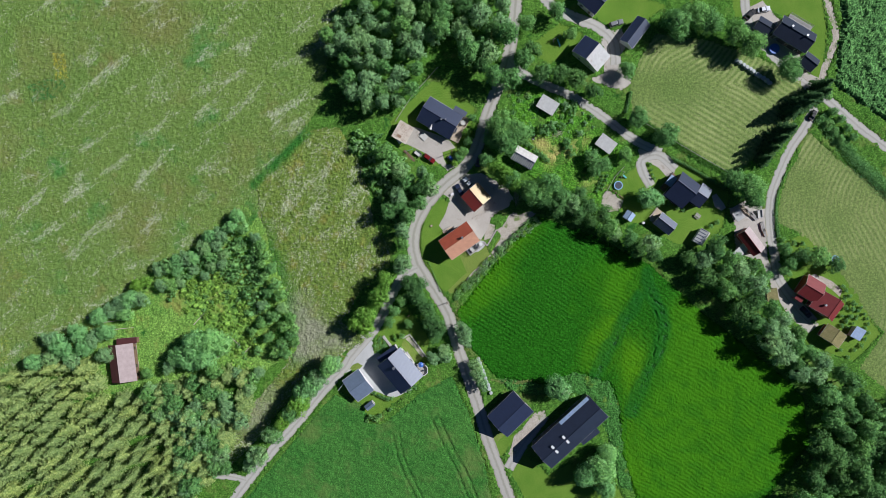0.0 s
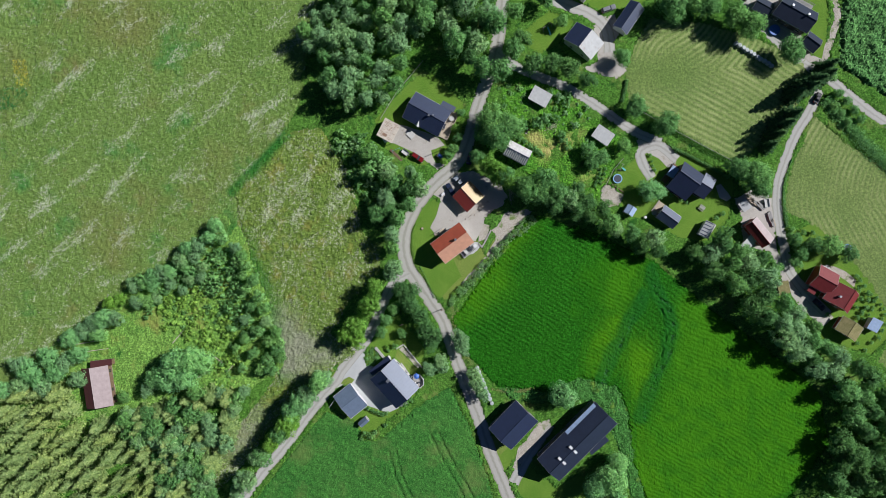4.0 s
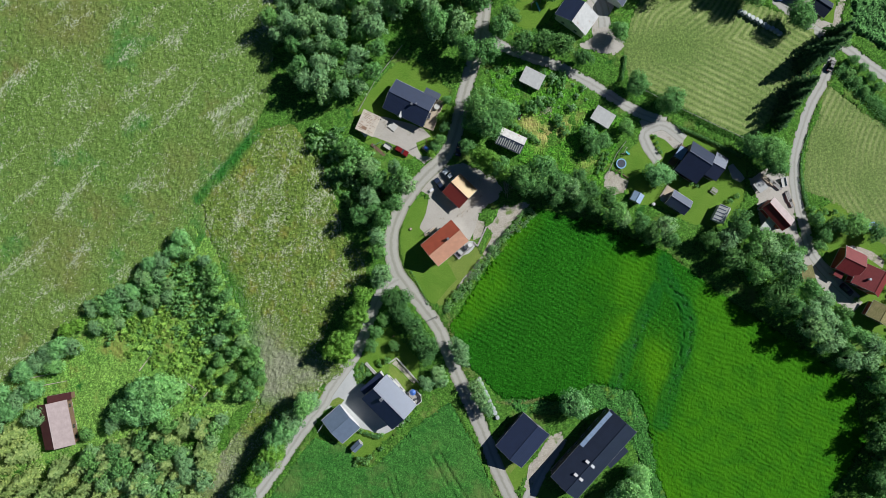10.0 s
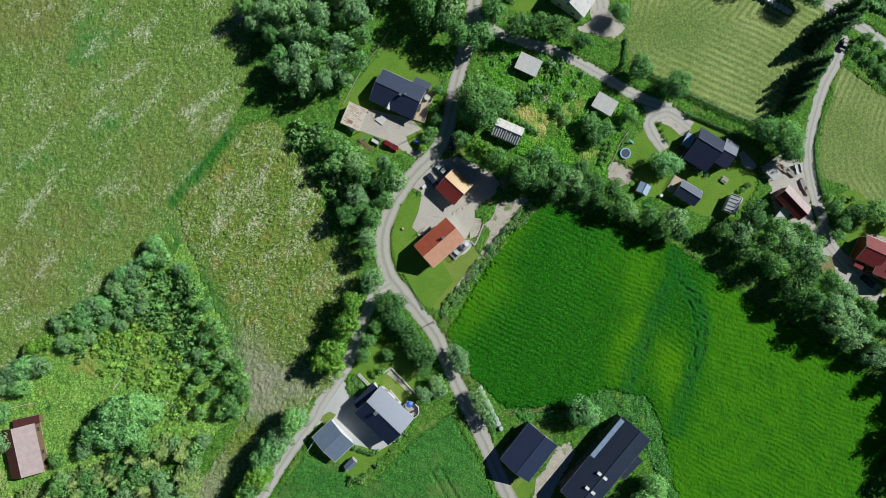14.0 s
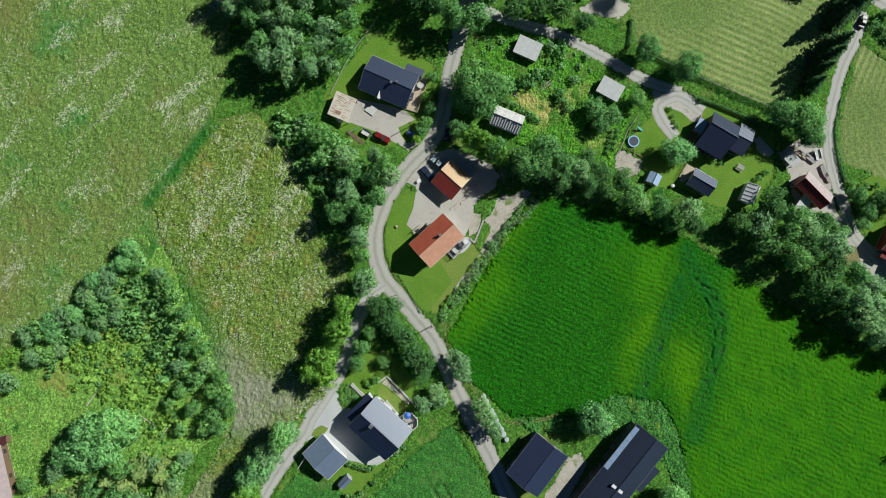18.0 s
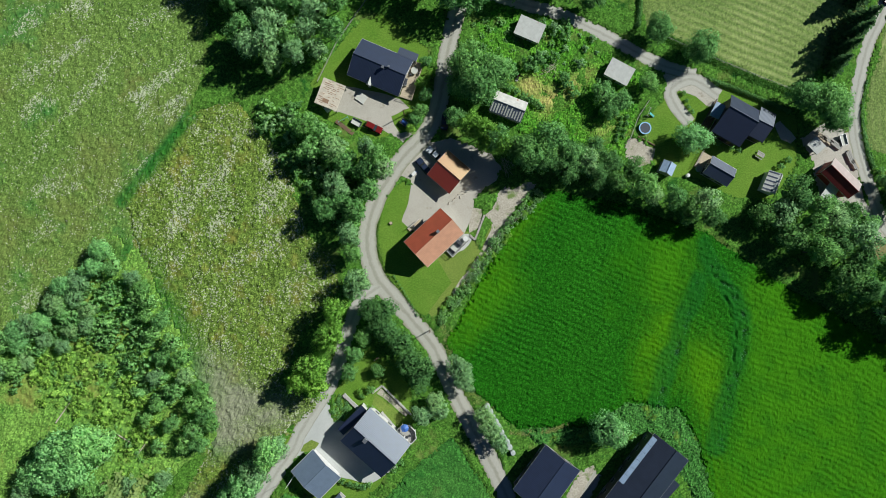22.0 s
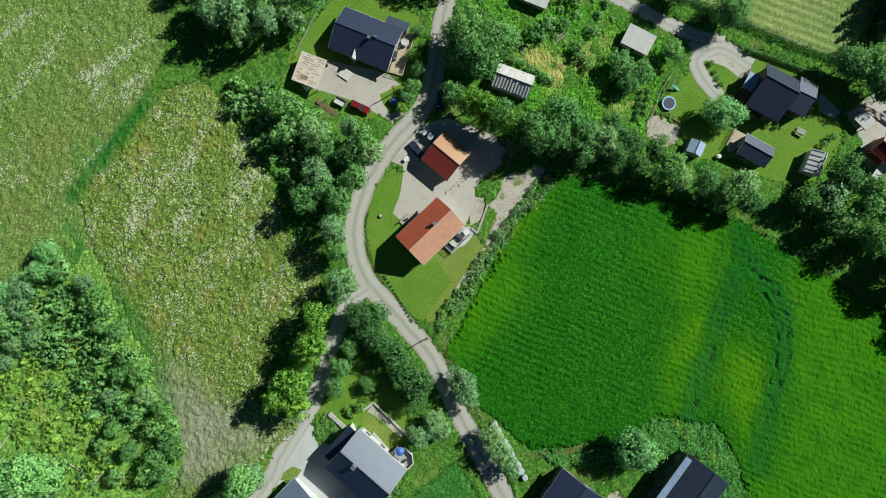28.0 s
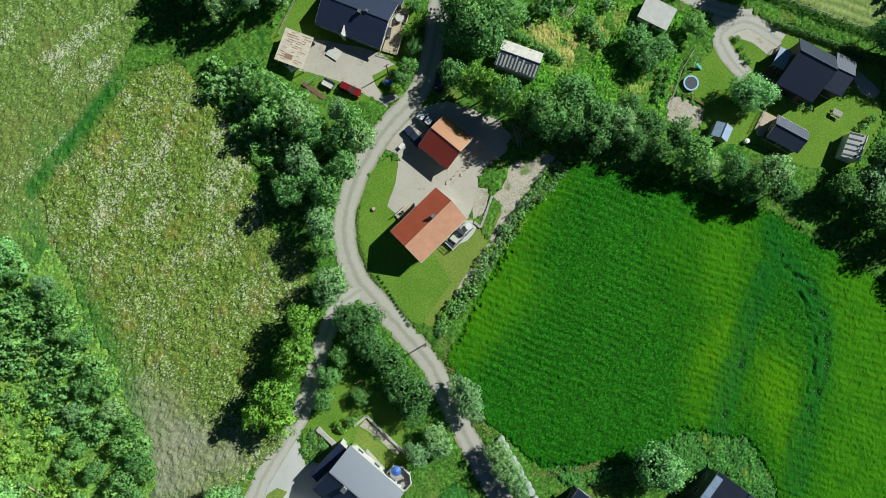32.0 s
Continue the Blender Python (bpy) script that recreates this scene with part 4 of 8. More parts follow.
# loose pale sheets on the front slope of the old shed
rng = random.Random(21)
bits = [o for o in old_shed.children if o.name.startswith("roof_slope")]
half_x = max(abs(v.co.x) for v in bits[0].data.vertices)
half_y = max(abs(v.co.y) for v in bits[0].data.vertices)
n = int(half_x * 2 / 0.62)
for i in range(n):
    x = -half_x + (i + 0.5) * 2 * half_x / n
    w = rng.uniform(0.13, 0.2)
    a, b = -half_y * rng.uniform(0.9, 1.0), -half_y * rng.uniform(0.02, 0.3)
    lift = lambda y: 2.4 + 1.2 * (y + half_y) / half_y + 0.16
    part("roof_sheet", slope_slab(x - w, x + w, a, lift(a), b, lift(b), 0.02), R_PALE, old_shed, "pale weathered sheet strip")

# translucent strip along the barn's eave, rust streaks on the carport
bits = [o for o in large_barn.children if o.name.startswith("roof_slope")]
half_x = max(abs(v.co.x) for v in bits[0].data.vertices)
half_y = max(abs(v.co.y) for o in bits for v in o.data.vertices)
lift = lambda y: 5.0 + 2.8 * (half_y - y) / half_y + 0.2
for i in range(6):
    x = -0.5 + i * (half_x - 0.2) / 6
    part("skylight_sheet", slope_slab(x, x + (half_x - 0.2) / 6 - 0.04, half_y + 0.02, lift(half_y + 0.02), half_y - 1.05, lift(half_y - 1.05), 0.03), R_BLUE, large_barn, "pale blue translucent sheet")
bits = [o for o in carport.children if o.name.startswith("roof")]
half_x = max(abs(v.co.x) for v in bits[0].data.vertices)
half_y = max(abs(v.co.y) for v in bits[0].data.vertices)
lift = lambda y: 2.3 + 0.4 * (y + half_y) / (2 * half_y) + 0.103
M_STREAK = plain("rust_brown", (0.27, 0.17, 0.11), 0.85, vary=0.3, scale=3)
part("rust_panel", slope_slab(-1.2, 0.3, -half_y * 0.72, lift(-half_y * 0.72), -half_y * 0.42, lift(-half_y * 0.42), 0.014), M_STREAK, carport, "rust-brown sheet")
for i in range(40):
    x, y = rng.uniform(-half_x * 0.92, half_x * 0.6), (rng.randrange(-6, 7) / 7 + rng.uniform(-0.02, 0.02)) * half_y * 0.95
    part("rust_streak", slope_slab(x, x + rng.uniform(0.4, 1.1), y, lift(y), y + 0.13, lift(y + 0.13), 0.012), M_STREAK, carport)


# ---- trees ----
def leaf_cards(rng, centres, normals, size):
    """Small four-cornered leaf clumps, turned about the given normals."""
    n = len(centres)
    u = np.cross(normals, rng.normal(size=(n, 3)))
    u /= np.linalg.norm(u, axis=1, keepdims=True) + 1e-9
    w = np.cross(normals, u)
    s = size * rng.uniform(0.6, 1.4, (n, 1))
    k = rng.uniform(0.55, 0.95, (n, 1))
    bend = normals * s * rng.uniform(-0.25, 0.1, (n, 1))
    corners = np.stack([centres - u * s * 0.5, centres - w * s * k * 0.5 + bend, centres + u * s * 0.5, centres + w * s * k * 0.5 + bend], 1)
    return corners.reshape(-1, 3)


def mesh_of_cards(name, verts, material, normals=None):
    """One mesh of four-cornered clumps; normals, one a corner, round their shading off."""
    me = bpy.data.meshes.new(name)
    n = len(verts) // 4
    me.vertices.add(len(verts))
    me.vertices.foreach_set("co", verts.astype(np.float32).ravel())
    me.loops.add(n * 4)
    me.loops.foreach_set("vertex_index", np.arange(n * 4, dtype=np.int32))
    me.polygons.add(n)
    me.polygons.foreach_set("loop_start", np.arange(0, n * 4, 4, dtype=np.int32))
    me.polygons.foreach_set("loop_total", np.full(n, 4, dtype=np.int32))
    me.update(calc_edges=True)
    me.materials.append(material)
    if normals is not None:
        me.normals_split_custom_set(normals.astype(np.float32))
    return me


def unit(v):
    return v / (np.linalg.norm(v, axis=1, keepdims=True) + 1e-9)


def broad_cards(seed, r, h, lobes, count, size, droop=0.0):
    """Corners and soft normals of a domed crown built of many small leafy tufts, and the tufts' centres."""
    rng = np.random.default_rng(seed)
    i = np.arange(lobes)
    a = i * 2.399963 + rng.uniform(-0.5, 0.5, lobes)
    up = 1 - 1.30 * (i + 0.5) / lobes
    flat = np.sqrt(1 - up ** 2)
    ph = rng.uniform(0, math.tau, 4)
    bulge = 0.86 + 0.15 * np.sin(2 * a + ph[0]) * flat + 0.12 * np.sin(3 * a + 2 * up + ph[1]) + rng.uniform(-0.14, 0.12, lobes)
    mid = h * 0.56
    cs = np.stack([np.cos(a) * flat * r * 0.84 * bulge, np.sin(a) * flat * r * 0.84 * bulge, mid + up * (h * 0.40) * bulge], 1)
    rs = r * rng.uniform(0.17, 0.33, lobes)
    pick = rng.choice(lobes, count, p=rs ** 2 / (rs ** 2).sum())
    d = unit(rng.normal(size=(count, 3)) + np.array((0, 0, 0.3)))
    pos = cs[pick] + d * rs[pick][:, None] * rng.uniform(0.60, 1.15, (count, 1))
    pos[:, 2] -= droop * np.hypot(pos[:, 0], pos[:, 1]) * rng.uniform(0, 1, count)
    pos[:, 2] = np.maximum(pos[:, 2], 0.06 * h)
    out = unit((pos - np.array((0, 0, mid * 0.8))) / np.array((r, r, h * 0.5)))
    soft = unit(0.85 * d + 0.4 * out + np.array((0, 0, 0.3)) + rng.normal(size=(count, 3)) * 0.25)
    leaves = leaf_cards(rng, pos, unit(d + rng.normal(size=(count, 3)) * 0.5), size)
    # Large hidden cards added inside the crown to block light and solidify its shadow.
    inner = max(20, count // 24)
    w = unit(rng.normal(size=(inner, 3)))
    deep = w * np.array((r, r, h * 0.42)) * rng.uniform(0.25, 0.62, (inner, 1)) + np.array((0, 0, mid))
    leaves = np.concatenate([leaves, leaf_cards(rng, deep, unit(rng.normal(size=(inner, 3)) + np.array((0.5, 0.2, 0.6))), r * 0.42)])
    leaves[:, 2] = np.maximum(leaves[:, 2], 0.03 * h)
    return leaves, np.repeat(np.concatenate([soft, w]), 4, axis=0), cs


def broad_crown(seed, r, h, lobes, count, size, material, droop=0.0):
    verts, soft, cs = broad_cards(seed, r, h, lobes, count, size, droop)
    return mesh_of_cards("crown", verts, material, soft), cs


def limbs_of(h, lobes, seed):
    """Five main limbs, each from the trunk to one tuft of the crown."""
    rng = random.Random(seed)
    out = []
    for c in lobes[4:: max(1, (len(lobes) - 4) // 5)][:5]:
        z = h * rng.uniform(0.28, 0.5)
        out.append(rod((0.0, 0.0, z), tuple(c), 0.012 * h ** 0.8, 5, taper=0.35))
    return out


def conifer_cards(seed, r, h, tiers, size):
    """Whorls of drooping boughs, each a fan of needle sprays, narrowing to the tip."""
    rng = np.random.default_rng(seed)
    pos, nrm, soft = [], [], []
    for i in range(tiers):
        f = i / (tiers - 1)
        z = h * (0.10 + 0.88 * f)
        reach = r * (1 - f) ** 0.75 + 0.15
        boughs = max(5, int(9 * (1 - f) + 5))
        for b in range(boughs):
            a = (b + rng.uniform(-0.35, 0.35)) * math.tau / boughs + i * 1.1
            ln = reach * rng.uniform(0.7, 1.2)
            k = max(2, int(ln / (size * 0.5)))
            dx, dy = math.cos(a), math.sin(a)
            for s in range(k):
                q = (s + 0.7) / k
                spread = rng.uniform(-0.2, 0.2) * ln * (1 - q * 0.4)
                pos.append((dx * ln * q - dy * spread, dy * ln * q + dx * spread, z - 0.30 * ln * q + 0.25 * size * (1 if s == k - 1 else 0) + rng.uniform(-0.12, 0.12)))
                nrm.append((dx * 0.45 + rng.normal() * 0.3, dy * 0.45 + rng.normal() * 0.3, 0.9))
                side = 1.6 * spread / ln
                soft.append((dx * 0.65 - dy * side + rng.normal() * 0.15, dy * 0.65 + dx * side + rng.normal() * 0.15, 0.5 + 0.3 * q))
    return leaf_cards(rng, np.array(pos), unit(np.array(nrm)), size), np.repeat(unit(np.array(soft)), 4, axis=0)


def conifer_crown(seed, r, h, tiers, size, material):
    verts, soft = conifer_cards(seed, r, h, tiers, size)
    return mesh_of_cards("crown", verts, material, soft)


KINDS = {}
SPECIES = {
    # kind: (radius, height, tufts, leaf count, leaf size, material, droop)
    "round": (3.6, 9.0, 40, 1650, 0.41, L_MID, 0.0),
    "birch": (3.0, 10.5, 40, 1650, 0.355, L_GREY, 0.10),
    "lime": (3.2, 8.5, 36, 1650, 0.37, L_LIME, 0.0),
    "dark": (3.8, 9.5, 40, 1600, 0.43, L_DARK, 0.0),
    "great": (6.5, 13.0, 90, 3900, 0.54, L_MID, 0.0),
    "willow": (5.0, 9.0, 75, 3300, 0.45, L_SALLOW, 0.05),
    "young": (2.2, 5.5, 24, 760, 0.34, L_YOUNG, 0.05),
    "shrub": (1.5, 2.6, 14, 480, 0.27, L_MID, 0.0),
    "lime_shrub": (1.4, 2.2, 14, 440, 0.26, L_LIME, 0.0),
    "grey_shrub": (1.5, 2.4, 14, 460, 0.26, L_GREY, 0.0),
}
LABELS = {
    "round": "broadleaf tree with a rounded mid-green crown", "birch": "slender birch with a grey-green drooping crown",
    "lime": "bright yellow-green broadleaf tree in full leaf", "dark": "dense dark green broadleaf tree", "great": "broad old tree with a wide lumpy crown",
    "willow": "wide spreading grey-green willow", "shrub": "dense mid-green leafy shrub", "lime_shrub": "low yellow-green leafy shrub", "grey_shrub": "low grey-green bushy shrub",
    "young": "young feathery bright green tree", "spruce": "dark green spruce with drooping boughs", "pine": "olive-green conifer with drooping boughs", "sapling": "young green conifer sapling in the plantation",
}


def plant(kind, x, y, r, h, group, rng):
    variants = KINDS.setdefault(kind, [])
    most = 5
    turn = rng.uniform(0, 360)
    if kind in ("spruce", "pine", "sapling"):
        r0, h0 = {"spruce": (2.6, 15.0), "pine": (2.4, 13.0), "sapling": (1.1, 3.2)}[kind]
    else:
        r0, h0 = SPECIES[kind][:2]
    m = pose(x, y, 0, rng.uniform(-3, 3), rng.uniform(-3, 3), turn) @ Matrix.Diagonal((r / r0, r / r0, h / h0, 1))
    if len(variants) < most:
        seed = len(KINDS) * 31 + len(variants) * 7
        shrubby = "shrub" in kind
        t = new({"spruce": "spruce", "pine": "conifer", "sapling": "sapling", "birch": "birch", "willow": "willow"}.get(kind, "shrub" if shrubby else "tree"))
        if kind in ("spruce", "pine", "sapling"):
            tiers = {"spruce": 20, "pine": 15, "sapling": 8}[kind]
            me = conifer_crown(seed, r0, h0, tiers, {"spruce": 0.62, "pine": 0.54, "sapling": 0.36}[kind], {"spruce": L_SPRUCE, "pine": L_NEEDLE, "sapling": L_MID}[kind])
            bm = rod((0, 0, -0.1), (0, 0, h0 * 0.97), 0.016 * h0, 7, taper=0.12)
        else:
            _, _, lobes, count, size, material, droop = SPECIES[kind]
            me, cs = broad_crown(seed, r0, h0, lobes, count, size, material, droop)
            bm = rod((0, 0, -0.1), (0.05, 0.08, h0 * 0.8), 0.035 * h0 ** 0.8, 7, taper=0.3)
            if not shrubby:
                for limb in limbs_of(h0, cs, seed):
                    part("limb", limb, M_BARK, t)
        part("stem" if shrubby else "trunk", bm, M_BARK, t)
        crown = new("crown", me)
        crown.parent = t
        tagged(t, LABELS[kind], "shrub" if shrubby else "tree", group)
        t.matrix_basis = m
        variants.append(t)
        return t
    src = variants[rng.randrange(most)]
    t = copy_thing(src, Matrix())
    t.matrix_basis = m
    t["group"] = group
    return t


def trees(kind, spots, group, seed=1):
    rng = random.Random(seed)
    for x, y, r, h in spots:
        plant(kind if isinstance(kind, str) else rng.choice(kind), x, y, r, h, group, rng)


def inside(x, y, poly):
    hit = False
    for (ax, ay), (bx, by) in zip(poly, poly[1:] + poly[:1]):
        if (ay > y) != (by > y) and x < (bx - ax) * (y - ay) / (by - ay) + ax:
            hit = not hit
    return hit


def wood(kinds, poly, gap, r, h, group, seed, most=400):
    """Trees spread unevenly over a plan outline."""
    rng = random.Random(seed)
    xs, ys = [p[0] for p in poly], [p[1] for p in poly]
    placed = []
    for _ in range(most * 12):
        x, y = rng.uniform(min(xs), max(xs)), rng.uniform(min(ys), max(ys))
        if len(placed) < most and inside(x, y, poly) and all((x - a) ** 2 + (y - b) ** 2 > gap * gap for a, b in placed):
            placed.append((x, y))
            k = rng.uniform(0.75, 1.2)
            plant(rng.choice(kinds), x, y, r * k, h * rng.uniform(0.8, 1.15) * k ** 0.5, group, rng)


def thicket(name, recipe, poly, gap, r, h, seed, label, most=600):
    """Close-set young growth over a plan outline, joined into one piece."""
    rng = random.Random(seed)
    xs, ys = [p[0] for p in poly], [p[1] for p in poly]
    placed, chunks, slots, mats, softs = [], [], [], [], []
    samples = []
    for kind, material, weight in recipe:
        if kind == "sapling":
            co, soft = conifer_cards(seed + len(samples), 1.1, 3.2, 8, 0.36)
        else:
            co, soft, _ = broad_cards(seed + len(samples), 1.5, 2.6, 12, 230, 0.36)
        samples.append((co, soft, weight))
        mats.append(material)
    for _ in range(most * 14):
        x, y = rng.uniform(min(xs), max(xs)), rng.uniform(min(ys), max(ys))
        if len(placed) < most and inside(x, y, poly) and all((x - a) ** 2 + (y - b) ** 2 > gap * gap for a, b in placed):
            placed.append((x, y))
            k = rng.choices(range(len(samples)), [q[2] for q in samples])[0]
            s, a = rng.uniform(0.5, 1.45), rng.uniform(0, math.tau)
            spin = np.array(((math.cos(a), math.sin(a), 0), (-math.sin(a), math.cos(a), 0), (0, 0, 1)))
            co, soft = samples[k][:2]
            turned = co @ spin
            softs.append(soft @ spin)
            chunks.append(turned * np.array((s * r / 1.5, s * r / 1.5, s * h / 2.6)) + np.array((x, y, 0)))
            slots.append(np.full(len(co) // 4, k, np.int32))
    me = mesh_of_cards(name, np.concatenate(chunks), mats[0], np.concatenate(softs))
    for material in mats[1:]:
        me.materials.append(material)
    me.polygons.foreach_set("material_index", np.concatenate(slots))
    return tagged(new(name, me), label, "thicket", kind="stuff")


wood(["birch", "birch", "round"], [(-40.9, 70.1), (-28.7, 84.8), (-13.7, 81), (-8.9, 69.9), (-9.8, 60.7), (-13.5, 49.6), (-19.1, 46.8), (-24.7, 44), (-30.4, 45.8), (-36.2, 57)], 4.3, 3.2, 11, "grove beside the meadow", 11)
wood(["dark", "round", "birch"], [(-8.2, 92), (19.6, 91.8), (19.5, 69.8), (14.5, 54.2), (9.3, 59.2), (2.3, 69.9), (-5.2, 68.1), (-8, 77.3)], 4.4, 3.6, 11, "wood above the grey house", 12)
wood(["pine"], [(-168.1, -46.3), (-143.6, -43.9), (-125.4, -43.5), (-119.5, -57.3), (-103.4, -53), (-89.5, -58.7), (-89.7, -92.4), (-89.8, -104.4), (-169.3, -106.8)], 4.1, 3.2, 10, "conifer forest", 13)
wood(["round", "pine", "birch"], [(-106, -53.3), (-79.9, -43), (-68, -44.7), (-72, -58.6), (-80, -72.7), (-90.2, -88.9), (-94, -65)], 4.2, 3.3, 8.5, "mixed forest edge", 14)
thicket("young_plantation", [("shrub", L_YOUNG, 3), ("shrub", L_MID, 2), ("sapling", L_YOUNG, 1)],
        [(-79, 3.7), (-67.4, 0.9), (-66, -8.8), (-63, -18.6), (-61.6, -28.3), (-69.9, -24.3), (-70.5, -14.7), (-79.7, -10.6), (-87.5, -9.8), (-94.4, -15.4), (-98.2, -21.4), (-92.2, -9.3), (-86.1, -3.6)], 1.5, 1.3, 2.4, 15, "young plantation of close-set saplings and scrub")
thicket("scrub", [("shrub", L_SCRUB, 3), ("shrub", L_YOUNG, 1), ("sapling", L_SCRUB, 1)],
        [(-94.4, -15.4), (-79.7, -10.6), (-68.7, -11.7), (-63.6, -24.9), (-68.6, -43.5), (-75.2, -46), (-77.1, -33.1), (-84.5, -27.6), (-93.6, -23.5)], 1.6, 1.1, 1.2, 16, "low yellow-green scrub between the saplings")
trees(["birch", "young", "birch", "willow"], [(-72.5, 9.4, 2.8, 6), (-74.9, 5.7, 2.6, 6), (-70.5, 5.2, 2.4, 5), (-78.3, 2.9, 2.9, 6), (-81.8, 2.5, 2.6, 6), (-79.9, -0.6, 2.5, 5), (-84.7, -1.6, 2.8, 6), (-83.3, -4, 2.5, 5), (-88.2, -5.2, 2.6, 5), (-90.5, -5.6, 3, 5.5), (-93.8, -6.7, 3, 5.5), (-97, -8.1, 2.9, 5.5), (-100.5, -9.3, 2.8, 5), (-94.3, -9.6, 2.4, 4), (-96.5, -14.7, 2.8, 4.5), (-99.6, -15, 2.8, 4.5), (-93.1, -14.1, 2.2, 4), (-110, -19.6, 3.2, 7), (-106.4, -20.1, 3, 6), (-113.3, -21.1, 3, 7), (-77.6, -4.3, 2, 4), (-78.4, -7.7, 2, 4), (-81.9, -8.1, 2, 4), (-84.4, -11.5, 2, 4), (-88.3, -9.5, 2, 4)], "bushy edge trees of the plantation", 50)
trees("lime", [(-105, -13.6, 2.4, 4.5), (-108.5, -14.8, 2.6, 5)], "bushy edge trees of the plantation", 51)
trees(["young", "young", "birch", "round"], [(-66.4, 2.2, 2.2, 5), (-64.4, -0.9, 2.2, 5), (-62.7, -4.1, 2.3, 6), (-60.7, -8.3, 2.3, 6), (-63.1, -11.4, 2.2, 5), (-59, -13.9, 2.4, 6), (-57.2, -18, 2.4, 6), (-61.7, -16.9, 2.2, 5), (-56.7, -22.3, 2.4, 6), (-59.5, -25.2, 2.4, 6), (-53.9, -25.7, 2.3, 6), (-56.1, -28.6, 2.4, 6), (-53.6, -32, 2.4, 6), (-56.7, -34.8, 2.4, 6), (-52.4, -33.9, 2.2, 5), (-55.8, -38.1, 2.3, 6), (-59.1, -37.9, 2.2, 5), (-61.7, -32.6, 2.2, 5), (-64.4, -27.9, 2, 5), (-67.5, -30.9, 1.8, 4), (-65.6, -37.4, 1.8, 4), (-52.3, -29.6, 2, 5), (-67.1, -46.8, 2.6, 6), (-64.8, -44.9, 2.4, 5), (-69.2, -49.1, 2.4, 5), (-64.2, -21.4, 2, 4.5), (-64.2, -7.2, 2, 5), (-66.3, -2.3, 1.9, 4)], "dense edge trees of the plantation", 52)
thicket("garden_scrub", [("shrub", L_GREY, 2), ("shrub", L_MID, 2)],
        [(36.9, 50.7), (43.6, 48.3), (49.4, 43.9), (49.5, 39.3), (43.8, 37.8), (38.1, 36.8), (35.2, 40.6), (36, 46.4)], 2.9, 1.3, 1.6, 28, "overgrown garden bushes beside the lane")
thicket("garden_scrub", [("shrub", L_MID, 2), ("shrub", L_YOUNG, 2)],
        [(20.6, 52.1), (27.3, 52.1), (30.3, 46.4), (29.4, 40.6), (25.6, 41.2), (21.7, 45.4)], 2.4, 0.9, 0.9, 29, "lush low growth round the pale shed")
thicket("undergrowth", [("shrub", L_YOUNG, 2), ("shrub", L_MID, 2), ("shrub", L_GREY, 1)],
        [(-33.5, 38.7), (-21.6, 38), (-20, 33.6), (-15.2, 27.8), (-10.2, 19.6), (-11.4, 12), (-13.5, 4.7), (-17, 3.1), (-21.9, 13.7), (-24.6, 17.4), (-27.2, 22.2), (-30.5, 29.4), (-34.3, 33.3)], 2.1, 1.5, 2.4, 27, "leafy undergrowth below the roadside trees")
wood(["pine", "birch", "young", "pine"], [(-106.6, -53.6), (-90.4, -51.3), (-76.4, -54), (-68.4, -52.9), (-71.4, -64.9), (-79.5, -79), (-90.6, -89.4), (-96.6, -73.4), (-102.6, -61.6)], 3.6, 3.2, 8, "mixed forest edge", 55)
trees(["birch", "willow"], [(-138.7, -34.2, 3.4, 7), (-128.5, -32, 3.7, 7), (-132.7, -39.1, 3.4, 7), (-121.7, -26.1, 3.4, 6), (-116.6, -23.6, 3.7, 6), (-113, -21, 3.4, 6), (-123.5, -34, 3.4, 7), (-138.4, -41.1, 3.4, 8), (-144.5, -42.2, 3.4, 8), (-119.5, -39.5, 3.4, 7), (-130.7, -42.5, 3.4, 7), (-126.5, -37, 3.4, 7), (-135.7, -36.1, 3.9, 7), (-118.8, -31.5, 3.2, 7), (-112.2, -25.1, 2.8, 6)], "trees beside the meadow", 2)
trees(["round", "birch", "pine"], [(-103.4, -51.5, 2.8, 7), (-96, -51.2, 3, 8), (-90, -51.1, 3, 8), (-80, -48.9, 3.2, 8), (-76.1, -55.8, 3, 8), (-71.1, -60.6, 3, 8), (-85.8, -62.7, 3, 9), (-78.1, -70.7, 3, 8), (-88.9, -76.7, 3, 9), (-76.4, -78.9, 2.6, 7), (-68.6, -51, 2.6, 6), (-96.6, -43.6, 2.6, 6), (-72.8, -45.3, 2.4, 5), (-105, -45.9, 2.2, 5)], "mixed forest edge", 40)
trees("willow", [(-88.7, -39.5, 5, 9), (-86.4, -34.6, 5, 10), (-81, -34.1, 5, 10), (-77.5, -34.6, 4.2, 8.5), (-83.2, -39.3, 5, 9.5), (-92.4, -40.1, 4, 8)], "wide willow clump by the cabin", 3)
wood(["dark", "dark", "round", "birch"], [(29.4, 19.8), (36.9, 20.6), (51.2, 12), (66.4, 3), (72.5, -2.2), (68.4, -3), (55.1, 3.9), (41.8, 11.4), (30.4, 13.7)], 4.0, 3.2, 7.6, "tree belt above the crop field", 17)
wood(["dark", "dark", "round", "birch"], [(80.2, -2.5), (91.2, 0.2), (104.5, -14.1), (119.5, -27.1), (134.7, -43.8), (132.2, -51.5), (121.3, -45), (108.1, -31.6), (94.8, -17.1), (84.9, -7.7)], 4.4, 3.7, 10, "tree belt beside the crop field", 18)
wood(["dark", "dark", "round"], [(133.9, -48.6), (146.3, -48.3), (167, -59.2), (168.7, -104.9), (124.5, -106.3), (120.2, -83.3), (123.4, -67.8), (127.7, -56.3)], 5.0, 3.8, 10, "wood below the crop field", 19)
